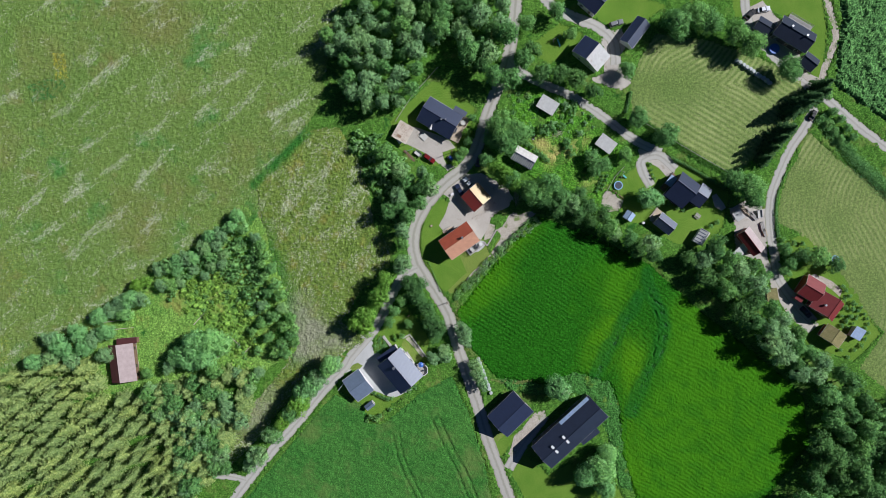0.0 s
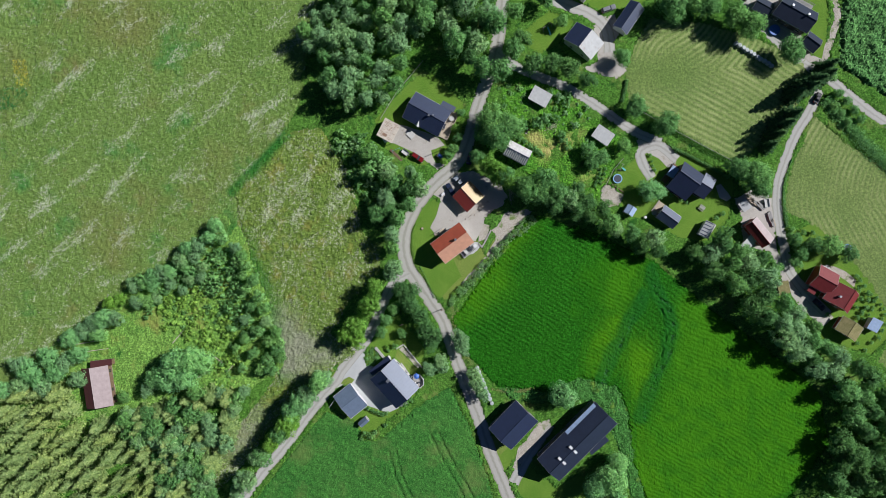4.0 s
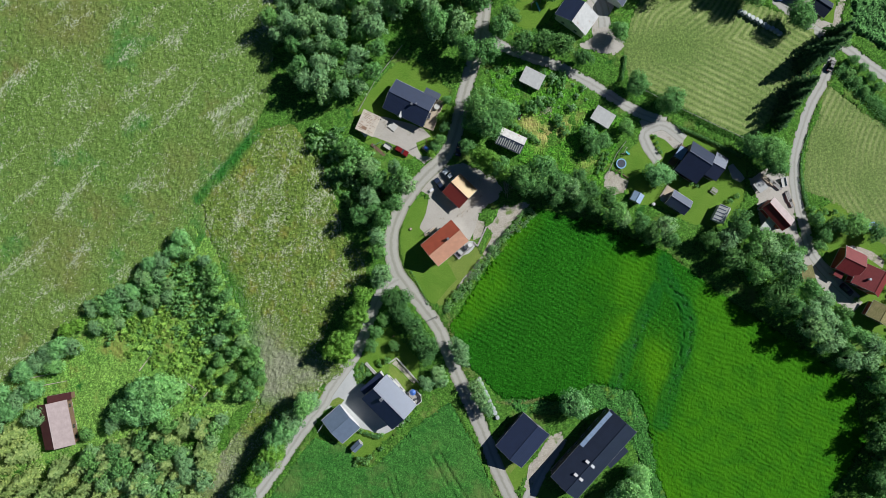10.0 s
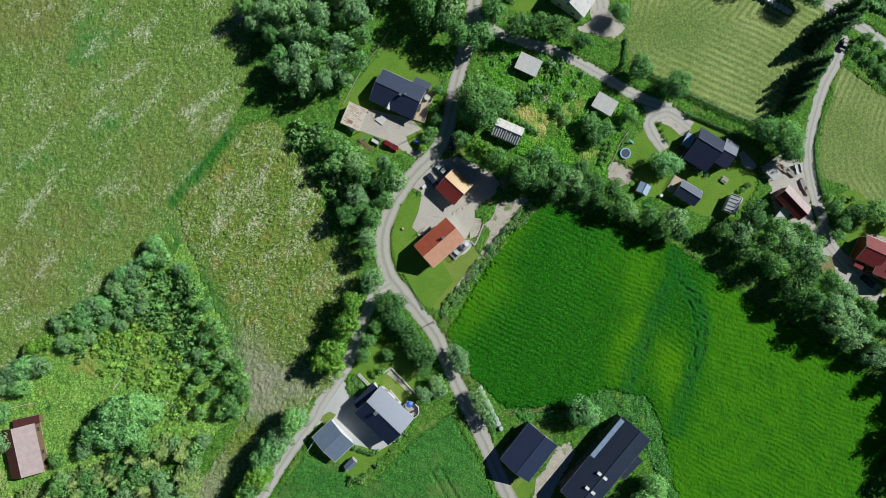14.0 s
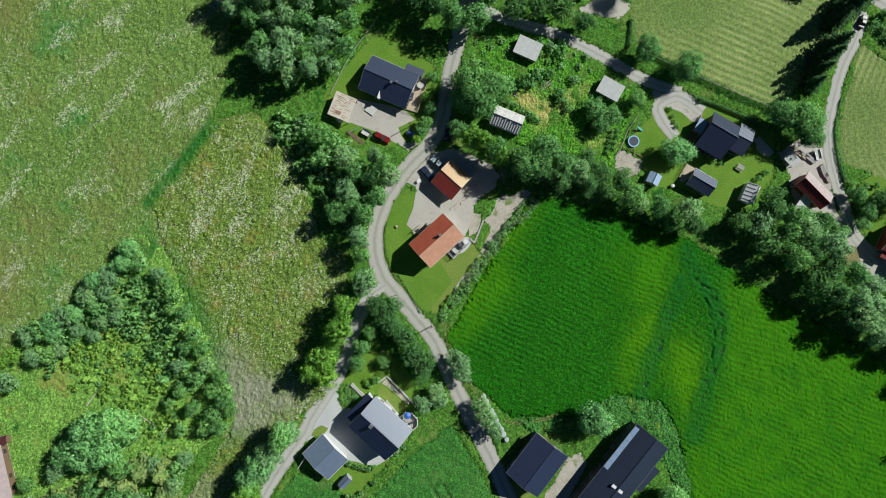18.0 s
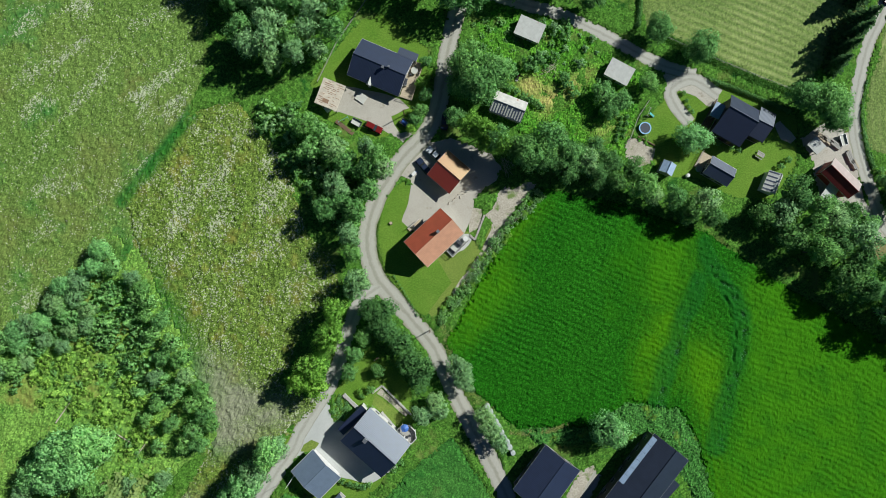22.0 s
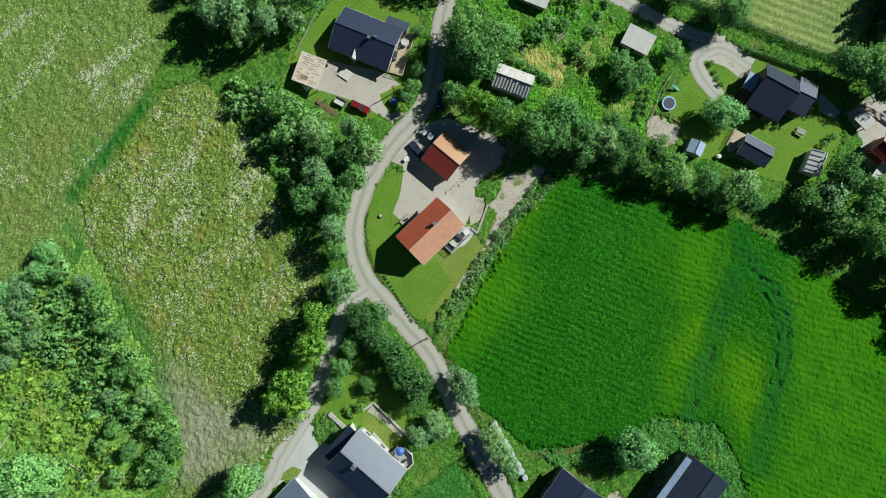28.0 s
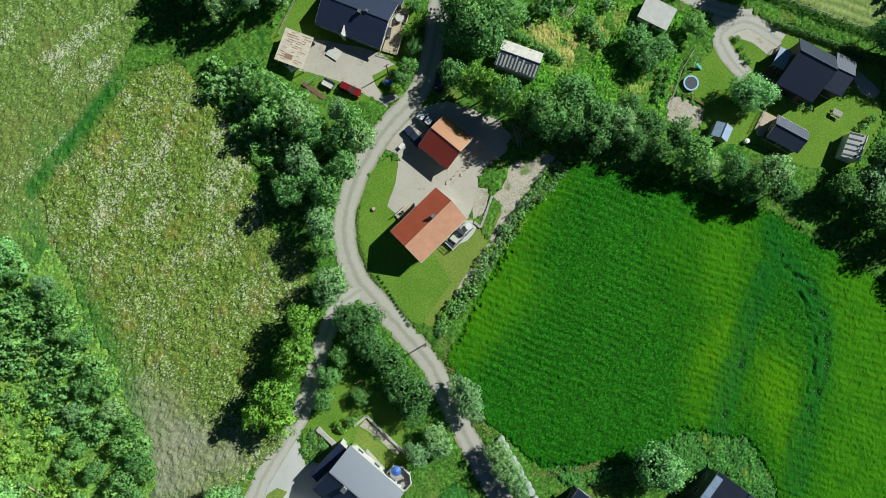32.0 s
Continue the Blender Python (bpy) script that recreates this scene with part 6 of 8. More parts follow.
def verge(name, line, width, count, size, height, material, label, seed, category="grass", keep=None):
    """Tufts along a plan line."""
    rng = np.random.default_rng(seed)
    p = np.array([tuple(q) for q in smooth_line(line, 1.0)])
    k = rng.integers(0, len(p) - 1, count)
    f = rng.random((count, 1))
    c = p[k] * (1 - f) + p[k + 1] * f
    d = p[k + 1] - p[k]
    d /= np.linalg.norm(d, axis=1, keepdims=True) + 1e-9
    off = rng.normal(0, width / 3, (count, 1))
    c = c + np.stack([-d[:, 1], d[:, 0]], 1) * off
    x, y = c[:, 0], c[:, 1]
    ok = clear_of_roads(x, y) > 0
    if keep is not None:
        ok &= rng.random(count) < keep(x, y)
    x, y = x[ok], y[ok]
    z = 0.05 + height * rng.uniform(0.15, 1.0, len(x)) * np.clip(1.2 - np.abs(off[ok, 0]) / width, 0.2, 1)
    nrm = rng.normal(size=(len(x), 3)) * 0.6 + np.array((0, 0, 1))
    nrm /= np.linalg.norm(nrm, axis=1, keepdims=True)
    me = mesh_of_cards(name, leaf_cards(rng, np.stack([x, y, z], 1), nrm, size), material)
    return tagged(new(name, me), label, category, kind="stuff")


AROUND = [(-166.7, 93), (152.5, 90.4), (158.7, -92.7), (-170.2, -102.1)]
CLEARING = [(-148.1, -43.3), (-129.2, -28.7), (-108.5, -14.3), (-90, -2.1), (-71.8, 13.6), (-65.3, 6.1), (-61.7, -3.8), (-54.7, -25.6), (-52.7, -37.6), (-67.9, -46.9), (-98.5, -54.6), (-113, -59), (-125.4, -57.2), (-139.8, -45.2)]
canopy("clearing_grass", CLEARING, 0.42, lambda x, y: clumps(x, y, 0.25, 1.0, 81) + clumps(x, y, 0.2, 2.4, 82), M_FRESH, "fresh grass and herbs of the clearing", 59, grow=0.9, rough=0.16)
canopy("weed_bed", [(18, -45.9), (33.7, -48), (45.3, -43.3), (57, -46.8), (60.6, -55.4), (62.3, -71.2), (65.4, -85), (60.5, -83.2), (58.4, -71.3), (55.3, -63.4), (51.3, -52.6), (41.5, -49.8), (31.8, -52), (22, -50.2)], 0.36,
       lambda x, y: clumps(x, y, 0.35, 0.9, 83) + clumps(x, y, 0.35, 2.8, 84), M_WEEDY, "lush tall weeds behind the barns", 157, "weeds", rough=0.25)
canopy("leafy_crop", [(129, 94.3), (131.4, 75.7), (129.8, 55.1), (146.8, 42.9), (164, 32.6), (161.9, 94)], 0.42, lambda x, y: clumps(x, y, 0.9, 1.3, 85) + clumps(x, y, 0.8, 3.4, 86), M_BUSHY, "dark green leafy bushes of the field", 158, "crop", rough=0.4)
GUIDES = [(78, 76), (68, 70), (63.5, 62.8), (61.2, 53.3), (62.6, 44.7), (72.6, 37.5), (87.9, 28.9), (99.4, 22)], [(121.8, 42), (114.5, 29), (112, 20), (111, 8.5), (115, -2), (125, -20)]
for k, (guide, (area, top)) in enumerate(zip(GUIDES, (([(64.5, 62.8), (70, 72.2), (85.1, 70.3), (100.2, 66.4), (119, 57), (121.1, 47.6), (106.6, 33.3), (97.4, 24.7), (87.9, 29.4), (72.6, 38), (62.6, 44.7), (61.8, 53.3)], M_HAY), ([(121.8, 39.1), (130.9, 30.6), (147.6, 19.3), (161.1, 10.8), (163.4, -55.2), (149.7, -47.7), (140.5, -40.2), (148.6, -28.5), (143.7, -22.8), (132, -5.6), (120.5, 4.8), (112, 8.5), (113.5, 21)], M_HAY2)))):
    canopy("hay_stubble", area, 0.42, lambda x, y: clumps(x, y, 0.06, 1.2, 87), top, "short mown hay stubble in curved swaths", 160 + k, rough=0.07, tones={"swath": swaths(guide, 1.7)})
canopy("rough_grass", AROUND, 0.54, lambda x, y: clumps(x, y, 0.25, 1.2, 38) + clumps(x, y, 0.25, 3.0, 39), M_GROUND, "rough grass of the open ground", 60, keep=open_ground, rough=0.14)
thicket("field_weeds", [("shrub", L_YOUNG, 3), ("shrub", L_GREY, 2), ("shrub", L_LIME, 1), ("shrub", L_MID, 2)],
        [(1.8, -17.8), (5.2, -14), (9.2, -9.8), (14.5, -4.1), (19, 0.2), (23.7, 5), (29.5, 9.9), (32, 8.1), (26.2, 3.5), (21.5, -1.3), (16.4, -6), (11.3, -11.2), (7.4, -15.2), (3.8, -18.9)], 0.8, 0.75, 0.9, 61, "tall lush weeds along the crop edge", 420)
verge("field_weeds", [(10.1, -10.5), (15.4, -5), (20.7, 0.5), (27.3, 6.6)], 2.0, 600, 0.18, 1.1, L_FLOWER, "pale blossoming weeds along the crop edge", 62, "weeds")
verge("field_weeds", [(3, -17.5), (3.9, -22), (5.5, -28.7), (8.2, -35.6), (12.5, -42.7)], 2.4, 5000, 0.19, 0.4, L_HAYCUT, "dry roadside grass along the crop", 63, "weeds")
verge("field_weeds", [(63, 44.7), (74.5, 37), (87.9, 28.5), (99.4, 22.8)], 2.0, 5000, 0.34, 0.8, L_GRASS, "green ditch bank below the hay field", 67, "weeds")
verge("roadside_grass", [(-3.1, 17), (-6.6, 12), (-8.9, 5.2), (-9, -0.3), (-7.7, -6), (-4.3, -12), (-0.4, -18)], 0.9, 2500, 0.22, 0.25, L_MEADOW, "dry grass along the road edge", 68)
verge("roadside_grass", [(-11.5, 12.2), (-13.3, 5.9), (-13.8, 0.5), (-12.8, -5.1)], 1.2, 2500, 0.24, 0.3, L_GRASS, "green grass along the road edge", 69)
verge("roadside_grass", [(-4, -17), (0.1, -27.8), (3.1, -36.7), (6.6, -46.5), (10.2, -58.4), (13.9, -70.3), (16.8, -80.3)], 1.0, 3500, 0.24, 0.3, L_MEADOW, "dry grass along the road edge", 70)
verge("roadside_grass", [(-36.6, -45.3), (-45.6, -56), (-54.7, -66.9), (-63.8, -77.2), (-72, -87.6)], 1.2, 3500, 0.24, 0.3, L_GRASS, "green grass along the lane edge", 71)
verge("roadside_grass", [(113.4, 25.7), (111.1, 18.1), (111, 9.5), (112.3, 3.8)], 1.6, 3000, 0.34, 0.9, L_DARK, "dark hedge bank along the lane", 72, "hedge")
verge("roadside_grass", [(124.9, 44.7), (130.7, 37.2), (138.4, 28.7), (147.5, 20.2), (157.4, 11.8)], 3.6, 8000, 0.40, 1.4, L_MID, "bushy bank along the field road", 73, "hedge")

GARDEN = [(20.3, 52.3), (29.3, 55.2), (37, 52.3), (45.8, 46.6), (52.5, 40.8), (59.4, 33.7), (57.6, 26.4), (55.4, 18.7), (52, 14.4), (42.4, 17.7), (34.6, 21.5), (27.8, 24), (22, 26.3), (25.8, 33.6), (21.8, 38.8)]
canopy("garden_growth", GARDEN, 0.32, lambda x, y: clumps(x, y, 0.38, 1.1, 91) + clumps(x, y, 0.35, 2.6, 92), M_GARDEN, "lush overgrown garden growth with dry grass paths", 161, "weeds", rough=0.25, keep=clear_of_roads,
       tones={"dry": [[(28.3, 36.1), (32.0, 36.9), (35.9, 34.2), (40.1, 31.6), (43.5, 35.5), (47.9, 36.8), (48.5, 35.7), (44.3, 33.9), (41.5, 30.8), (39.0, 29.8), (36.8, 30.0), (35.2, 27.9), (34.4, 26.5), (33.7, 26.8), (35.2, 29.8), (32.9, 32.1)], [(45.0, 20.6), (50.5, 23.6), (53.3, 24.3), (52.9, 23.8), (50.8, 22.8), (46.5, 20.4)]]})

verge("field_weeds", [(15.8, -46.6), (17.8, -47.2), (20.6, -47.6), (24.6, -47.8), (27.6, -47.0), (31.2, -46.2)], 1.2, 3600, 0.19, 0.4, L_HAYCUT, "dry yellow grass along the lower crop edge", 193, "weeds")
for k, line in enumerate(TRAILS):
    verge("lodged_crop", line, 3.0, 2600, 0.26, 0.5, L_LODGED, "pale bluish-green weeds in a lodged trail of the crop", 190 + k, "weeds")


# ---- vehicles ----
P_RED = plain("red_car_paint", (0.16, 0.012, 0.012), 0.25, vary=0.05, scale=1, bump=0, spec=0.6)
P_SILVER = plain("silver_car_paint", (0.66, 0.69, 0.73), 0.28, 0.0, vary=0.05, scale=1, bump=0)
P_BLUE = plain("dark_blue_car_paint", (0.020, 0.030, 0.060), 0.25, vary=0.05, scale=1, bump=0, spec=0.6)
P_BLACK = plain("black_car_paint", (0.02, 0.02, 0.022), 0.25, vary=0.05, scale=1, bump=0, spec=0.6)
P_GREY = plain("grey_car_paint", (0.25, 0.26, 0.27), 0.3, 0.3, vary=0.05, scale=1, bump=0)
M_LAMP = plain("lamp_glass", (0.70, 0.70, 0.68), 0.15, vary=0.05)
M_TAIL = plain("tail_lamp", (0.35, 0.01, 0.01), 0.2, vary=0.05)
M_TARP = plain("blue_tarp", (0.05, 0.14, 0.45), 0.5, vary=0.2, scale=3, bump=0.6)
M_TURQ = plain("turquoise_plastic", (0.10, 0.38, 0.38), 0.4, vary=0.1)
M_CLOTH = plain("dark_cushion", (0.05, 0.055, 0.07), 0.9, vary=0.2)
M_PALECLOTH = plain("pale_cloth", (0.46, 0.46, 0.42), 0.85, vary=0.1)
M_FILM = plain("white_bale_film", (0.42, 0.46, 0.46), 0.35, vary=0.08, scale=2, bump=0.3)
M_STONE = plain("field_stone", (0.34, 0.32, 0.29), 0.85, vary=0.3, scale=2.5, bump=0.6)
M_TWIG = plain("dry_twigs", (0.44, 0.39, 0.32), 0.9, vary=0.3)


def tapered(x0, x1, z0, X0, X1, z1, w0, w1, bevel=0.06):
    """A block whose top is smaller than its foot."""
    bm = bmesh.new()
    a = [bm.verts.new(v) for v in ((x0, -w0, z0), (x1, -w0, z0), (x1, w0, z0), (x0, w0, z0))]
    b = [bm.verts.new(v) for v in ((X0, -w1, z1), (X1, -w1, z1), (X1, w1, z1), (X0, w1, z1))]
    bm.faces.new(b), bm.faces.new(a[::-1])
    for i in range(4):
        bm.faces.new((a[i], a[(i + 1) % 4], b[(i + 1) % 4], b[i]))
    bmesh.ops.recalc_face_normals(bm, faces=bm.faces)
    if bevel:
        bmesh.ops.bevel(bm, geom=bm.edges[:], offset=bevel, segments=2, affect="EDGES")
    return bm


def wheel(owner, x, y, r=0.31, w=0.2):
    bm = rod((x, y - w / 2, r), (x, y + w / 2, r), r, 16)
    t = part("wheel", bm, M_RUBBER, owner, "black rubber wheel")
    s = 1 if y > 0 else -1
    part("rim", rod((x, y + s * w / 2, r), (x, y + s * (w / 2 + 0.015), r), r * 0.62, 12), M_METAL, t)


def car(x, y, turn, paint, label, length=4.4, width=1.78, estate=False):
    c = thing("car", x, y, 0.07, turn, label, "car")
    L, W = length / 2, width / 2
    part("body", tapered(-L, L, 0.25, -L + 0.05, L - 0.12, 0.86, W - 0.03, W - 0.08, 0.1), paint, c)
    part("bonnet", tapered(L * 0.30, L - 0.2, 0.84, L * 0.34, L - 0.35, 0.95, W - 0.14, W - 0.22, 0.04), paint, c)
    back = -L + 0.12 if estate else -L * 0.72
    part("cabin_glass", tapered(back, L * 0.36, 0.84, back + (0.25 if estate else 0.5), L * 0.08, 1.38, W - 0.10, W - 0.26, 0.05), M_GLASS, c, "dark tinted car windows")
    part("roof", tapered(back + (0.24 if estate else 0.48), L * 0.10, 1.375, back + (0.34 if estate else 0.56), L * 0.03, 1.45, W - 0.24, W - 0.32, 0.03), paint, c)
    for sx in (-0.58, 0.60):
        for sy in (-1, 1):
            wheel(c, sx * L, sy * (W - 0.1))
    for sy in (-1, 1):
        part("headlight", tapered(L - 0.12, L - 0.03, 0.55, L - 0.14, L - 0.06, 0.72, 0.17, 0.15, 0.02), M_LAMP, c).location.y = sy * (W - 0.34)
        part("tail_light", tapered(-L + 0.0, -L + 0.1, 0.6, -L + 0.02, -L + 0.1, 0.8, 0.12, 0.1, 0.02), M_TAIL, c).location.y = sy * (W - 0.26)
        part("mirror", box(L * 0.22, sy * (W + 0.06) - 0.06, 0.86, L * 0.22 + 0.12, sy * (W + 0.06) + 0.06, 0.98, bevel=0.02), paint, c)
    part("bumper", tapered(L - 0.1, L + 0.02, 0.28, L - 0.1, L, 0.48, W - 0.1, W - 0.14, 0.04), M_RUBBER, c)
    part("bumper", tapered(-L - 0.02, -L + 0.1, 0.28, -L, -L + 0.1, 0.48, W - 0.1, W - 0.14, 0.04), M_RUBBER, c)
    return c


def trailer(x, y, turn, label, bed, length=2.4, width=1.4, load=None):
    c = thing("trailer", x, y, 0.05, turn, label, "trailer")
    L, W = length / 2, width / 2
    part("bed", box(-L, -W, 0.5, L, W, 0.56), bed, c)
    for s in (-1, 1):
        part("side_panel", box(-L, s * W - 0.03, 0.562, L, s * W + 0.03, 0.95), M_METAL, c)
        part("end_panel", box(s * L - 0.03, -W + 0.04, 0.562, s * L + 0.03, W - 0.04, 0.95), M_METAL, c)
        wheel(c, 0, s * (W + 0.14), 0.29, 0.17)
    part("drawbar", rod((L, 0, 0.48), (L + 1.1, 0, 0.42), 0.04, 6), M_METAL, c)
    part("axle", rod((0, -W - 0.1, 0.3), (0, W + 0.1, 0.3), 0.035, 6), M_METAL, c)
    part("jockey_wheel", rod((L + 1.0, 0, 0.0), (L + 1.0, 0, 0.45), 0.04, 6), M_METAL, c)
    if load:
        part("load", tapered(-L + 0.15, L - 0.15, 0.565, -L + 0.35, L - 0.4, 1.15, W - 0.12, W - 0.35, 0.12), load, c, "load under a blue cover")
    return c


car(-6.3, 29.8, -34.3, P_RED, "dark red estate car parked on the grass", 4.4, estate=True)
car(-17.1, 36.9, -60.0, P_SILVER, "pale silver car half under the open carport", 4.2)
car(7.1, 21.6, 132.0, P_SILVER, "silver car parked beside the garage", 4.3)
car(4.2, 19, 121.0, P_BLUE, "dark blue car parked in the garage's shade", 4.5, estate=True)
car(10.8, 29, 73.3, P_BLUE, "blue car parked under the roadside trees", 4.2)
car(56.7, 75.6, 17.3, P_GREY, "grey van parked by the long garage", 4.8, estate=True)
car(122, -21.6, -46.3, P_BLACK, "black car parked before the red house", 4.4)
car(101, 78.2, 45.8, P_BLACK, "dark car in the upper farm yard", 4.3)
car(105.4, 79.9, 10.4, P_SILVER, "silver car in the upper farm yard", 4.3)
trailer(-10.2, 31.5, -36.9, "small grey car trailer on the grass", M_PALECLOTH)
trailer(1.3, 29.8, -43.0, "dark trailer with a blue covered load", M_BROWNWOOD, 2.4, 1.3, M_TARP)
car(122.4, 44.8, 62.0, P_BLACK, "small dark car standing on the lane by the spruces", 3.6, 1.6)
trailer(105.8, 11.6, 95.8, "pale trailer in the farm yard", M_PALECLOTH, 2.6, 1.5)


# ---- garden things ----
def deck(x, y, turn, length, width, h, label, rails=(), board=None, rail_mat=None):
    """A low wooden platform with posts and, on the named sides, a railing."""
    d = thing("deck", x, y, 0, turn, label, "deck")
    L, W = length / 2, width / 2
    n = max(3, int(width / 0.45))
    for i in range(n):
        y0 = -W + i * width / n
        part("board", box(-L, y0 + 0.012, h - 0.05, L, y0 + width / n - 0.012, h), board or M_WOOD, d)
    for sx in (-1, 0, 1):
        for sy in (-1, 1):
            part("leg", box(sx * (L - 0.1) - 0.06, sy * (W - 0.1) - 0.06, 0, sx * (L - 0.1) + 0.06, sy * (W - 0.1) + 0.06, h - 0.052), M_GREYWOOD, d)
    for side in rails:
        if side in "ew":
            s = 1 if side == "e" else -1
            p0, p1 = (s * L, -W), (s * L, W)
        else:
            s = 1 if side == "n" else -1
            p0, p1 = (-L, s * W), (L, s * W)
        part("handrail", rod((*p0, h + 0.95), (*p1, h + 0.95), 0.06, 6), rail_mat or M_WHITE, d)
        part("lower_rail", rod((*p0, h + 0.45), (*p1, h + 0.45), 0.04, 6), rail_mat or M_WHITE, d)
        k = max(2, int(math.dist(p0, p1) / 1.3))
        for i in range(k + 1):
            px_, py_ = p0[0] + (p1[0] - p0[0]) * i / k, p0[1] + (p1[1] - p0[1]) * i / k
            part("post", box(px_ - 0.045, py_ - 0.045, h, px_ + 0.045, py_ + 0.045, h + 0.95), rail_mat or M_WHITE, d)
    return d


def round_table(x, y, z, r, mat, label):
    t = thing("garden_table", x, y, z, 0, label, "table")
    part("tabletop", tube(0, 0, 0.70, 0.74, r, n=20), mat, t)
    part("pillar", tube(0, 0, 0.0, 0.70, 0.06, n=8), M_METAL, t)
    part("foot", tube(0, 0, 0.0, 0.04, r * 0.5, n=12), M_METAL, t)


def garden_chair(x, y, z, turn, mat, label="garden chair with a dark seat"):
    c = thing("garden_chair", x, y, z, turn, label, "chair", "garden chairs")
    part("seat", box(-0.25, -0.25, 0.40, 0.25, 0.25, 0.46, bevel=0.02), mat, c)
    part("backrest", box(-0.25, 0.20, 0.50, 0.25, 0.26, 0.95, bevel=0.02), mat, c)
    for sx in (-0.21, 0.21):
        for sy in (-0.21, 0.23):
            part("leg", box(sx - 0.02, sy - 0.02, 0, sx + 0.02, sy + 0.02, 0.40 if sy < 0 else 0.95), M_METAL, c)


def sofa(x, y, z, turn, label):
    c = thing("outdoor_sofa", x, y, z, turn, label, "sofa")
    part("base", box(-0.9, -0.4, 0.1, 0.9, 0.4, 0.32, bevel=0.03), M_GREYWOOD, c)
    for s in (-0.45, 0.45):
        part("seat_cushion", box(s - 0.42, -0.38, 0.322, s + 0.42, 0.2, 0.46, bevel=0.04), M_CLOTH, c)
        part("back_cushion", box(s - 0.42, 0.2, 0.33, s + 0.42, 0.38, 0.8, bevel=0.05), M_CLOTH, c)
    for s in (-0.85, 0.85):
        part("armrest", box(s - 0.06, -0.4, 0.322, s + 0.06, 0.42, 0.62, bevel=0.02), M_GREYWOOD, c)
        for y0 in (-0.35, 0.35):
            part("leg", box(s - 0.04, y0 - 0.04, 0, s + 0.04, y0 + 0.04, 0.1), M_GREYWOOD, c)


def parasol(x, y, z, r, mat, label):
    t = thing("parasol", x, y, z, 0, label, "parasol")
    bm = bmesh.new()
    top = bm.verts.new((0, 0, 2.5))
    ring = [bm.verts.new((r * math.cos(i * math.tau / 8), r * math.sin(i * math.tau / 8), 2.05)) for i in range(8)]
    low = [bm.verts.new((v.co.x, v.co.y, 1.9)) for v in ring]
    for i in range(8):
        bm.faces.new((top, ring[i], ring[(i + 1) % 8]))
        bm.faces.new((ring[i], low[i], low[(i + 1) % 8], ring[(i + 1) % 8]))
    part("canopy", bm, mat, t)
    part("pole", tube(0, 0, 0, 2.48, 0.03, n=8), M_METAL, t)
    part("base", tube(0, 0, 0, 0.08, 0.28, n=12), M_CONCRETE, t)


def trampoline(x, y, r, label):
    t = thing("trampoline", x, y, 0.03, 0, label, "trampoline")
    bm = bmesh.new()
    n = 32
    for a, b, z in ((r * 0.8, r, 0.86),):
        ins = [bm.verts.new((a * math.cos(i * math.tau / n), a * math.sin(i * math.tau / n), z)) for i in range(n)]
        out = [bm.verts.new((b * math.cos(i * math.tau / n), b * math.sin(i * math.tau / n), z)) for i in range(n)]
        low = [bm.verts.new((v.co.x, v.co.y, z - 0.06)) for v in out]
        for i in range(n):
            bm.faces.new((ins[i], out[i], out[(i + 1) % n], ins[(i + 1) % n]))
            bm.faces.new((out[i], low[i], low[(i + 1) % n], out[(i + 1) % n]))
    part("pad", bm, plain("blue_pad", (0.20, 0.40, 0.60), 0.5, vary=0.1), t, "pale blue edge padding")
    part("mat", tube(0, 0, 0.80, 0.82, r * 0.82, n=32), plain("black_mat", (0.05, 0.06, 0.08), 0.8, vary=0.1), t, "black jumping mat")
    for i in range(6):
        a = i * math.tau / 6
        part("leg", rod((r * 0.93 * math.cos(a), r * 0.93 * math.sin(a), 0), (r * 0.93 * math.cos(a), r * 0.93 * math.sin(a), 0.8), 0.03, 6), M_METAL, t)


def picnic_table(x, y, turn, label="grey wooden picnic table with benches"):
    t = thing("picnic_table", x, y, 0.04, turn, label, "table")
    for i in range(4):
        part("top_board", box(-0.95, -0.38 + i * 0.195, 0.72, 0.95, -0.38 + i * 0.195 + 0.18, 0.76), M_GREYWOOD, t)
    for s in (-1, 1):
        part("bench_board", box(-0.95, s * 0.72 - 0.14, 0.43, 0.95, s * 0.72 + 0.14, 0.47), M_GREYWOOD, t)
        part("crossbar", box(s * 0.7 - 0.04, -0.8, 0.36, s * 0.7 + 0.04, 0.8, 0.428), M_GREYWOOD, t)
        for k in (-1, 1):
            part("leg", rod((s * 0.7, k * 0.62, 0), (s * 0.7, k * 0.22, 0.72), 0.045, 4), M_GREYWOOD, t)


def pole(x, y, h, label, name="utility_pole", arm=True):
    t = thing(name, x, y, 0, 20, label, "pole")
    part("shaft", tube(0, 0, -0.1, h, 0.13, 0.09, 10), M_BROWNWOOD, t)
    if arm:
        part("crossarm", box(-0.6, -0.06, h - 0.5, 0.6, 0.06, h - 0.38), M_BROWNWOOD, t)
        for s in (-0.5, 0, 0.5):
            part("insulator", tube(s, 0, h - 0.378, h - 0.2, 0.05, 0.03, 8), M_WHITE, t)
    return t


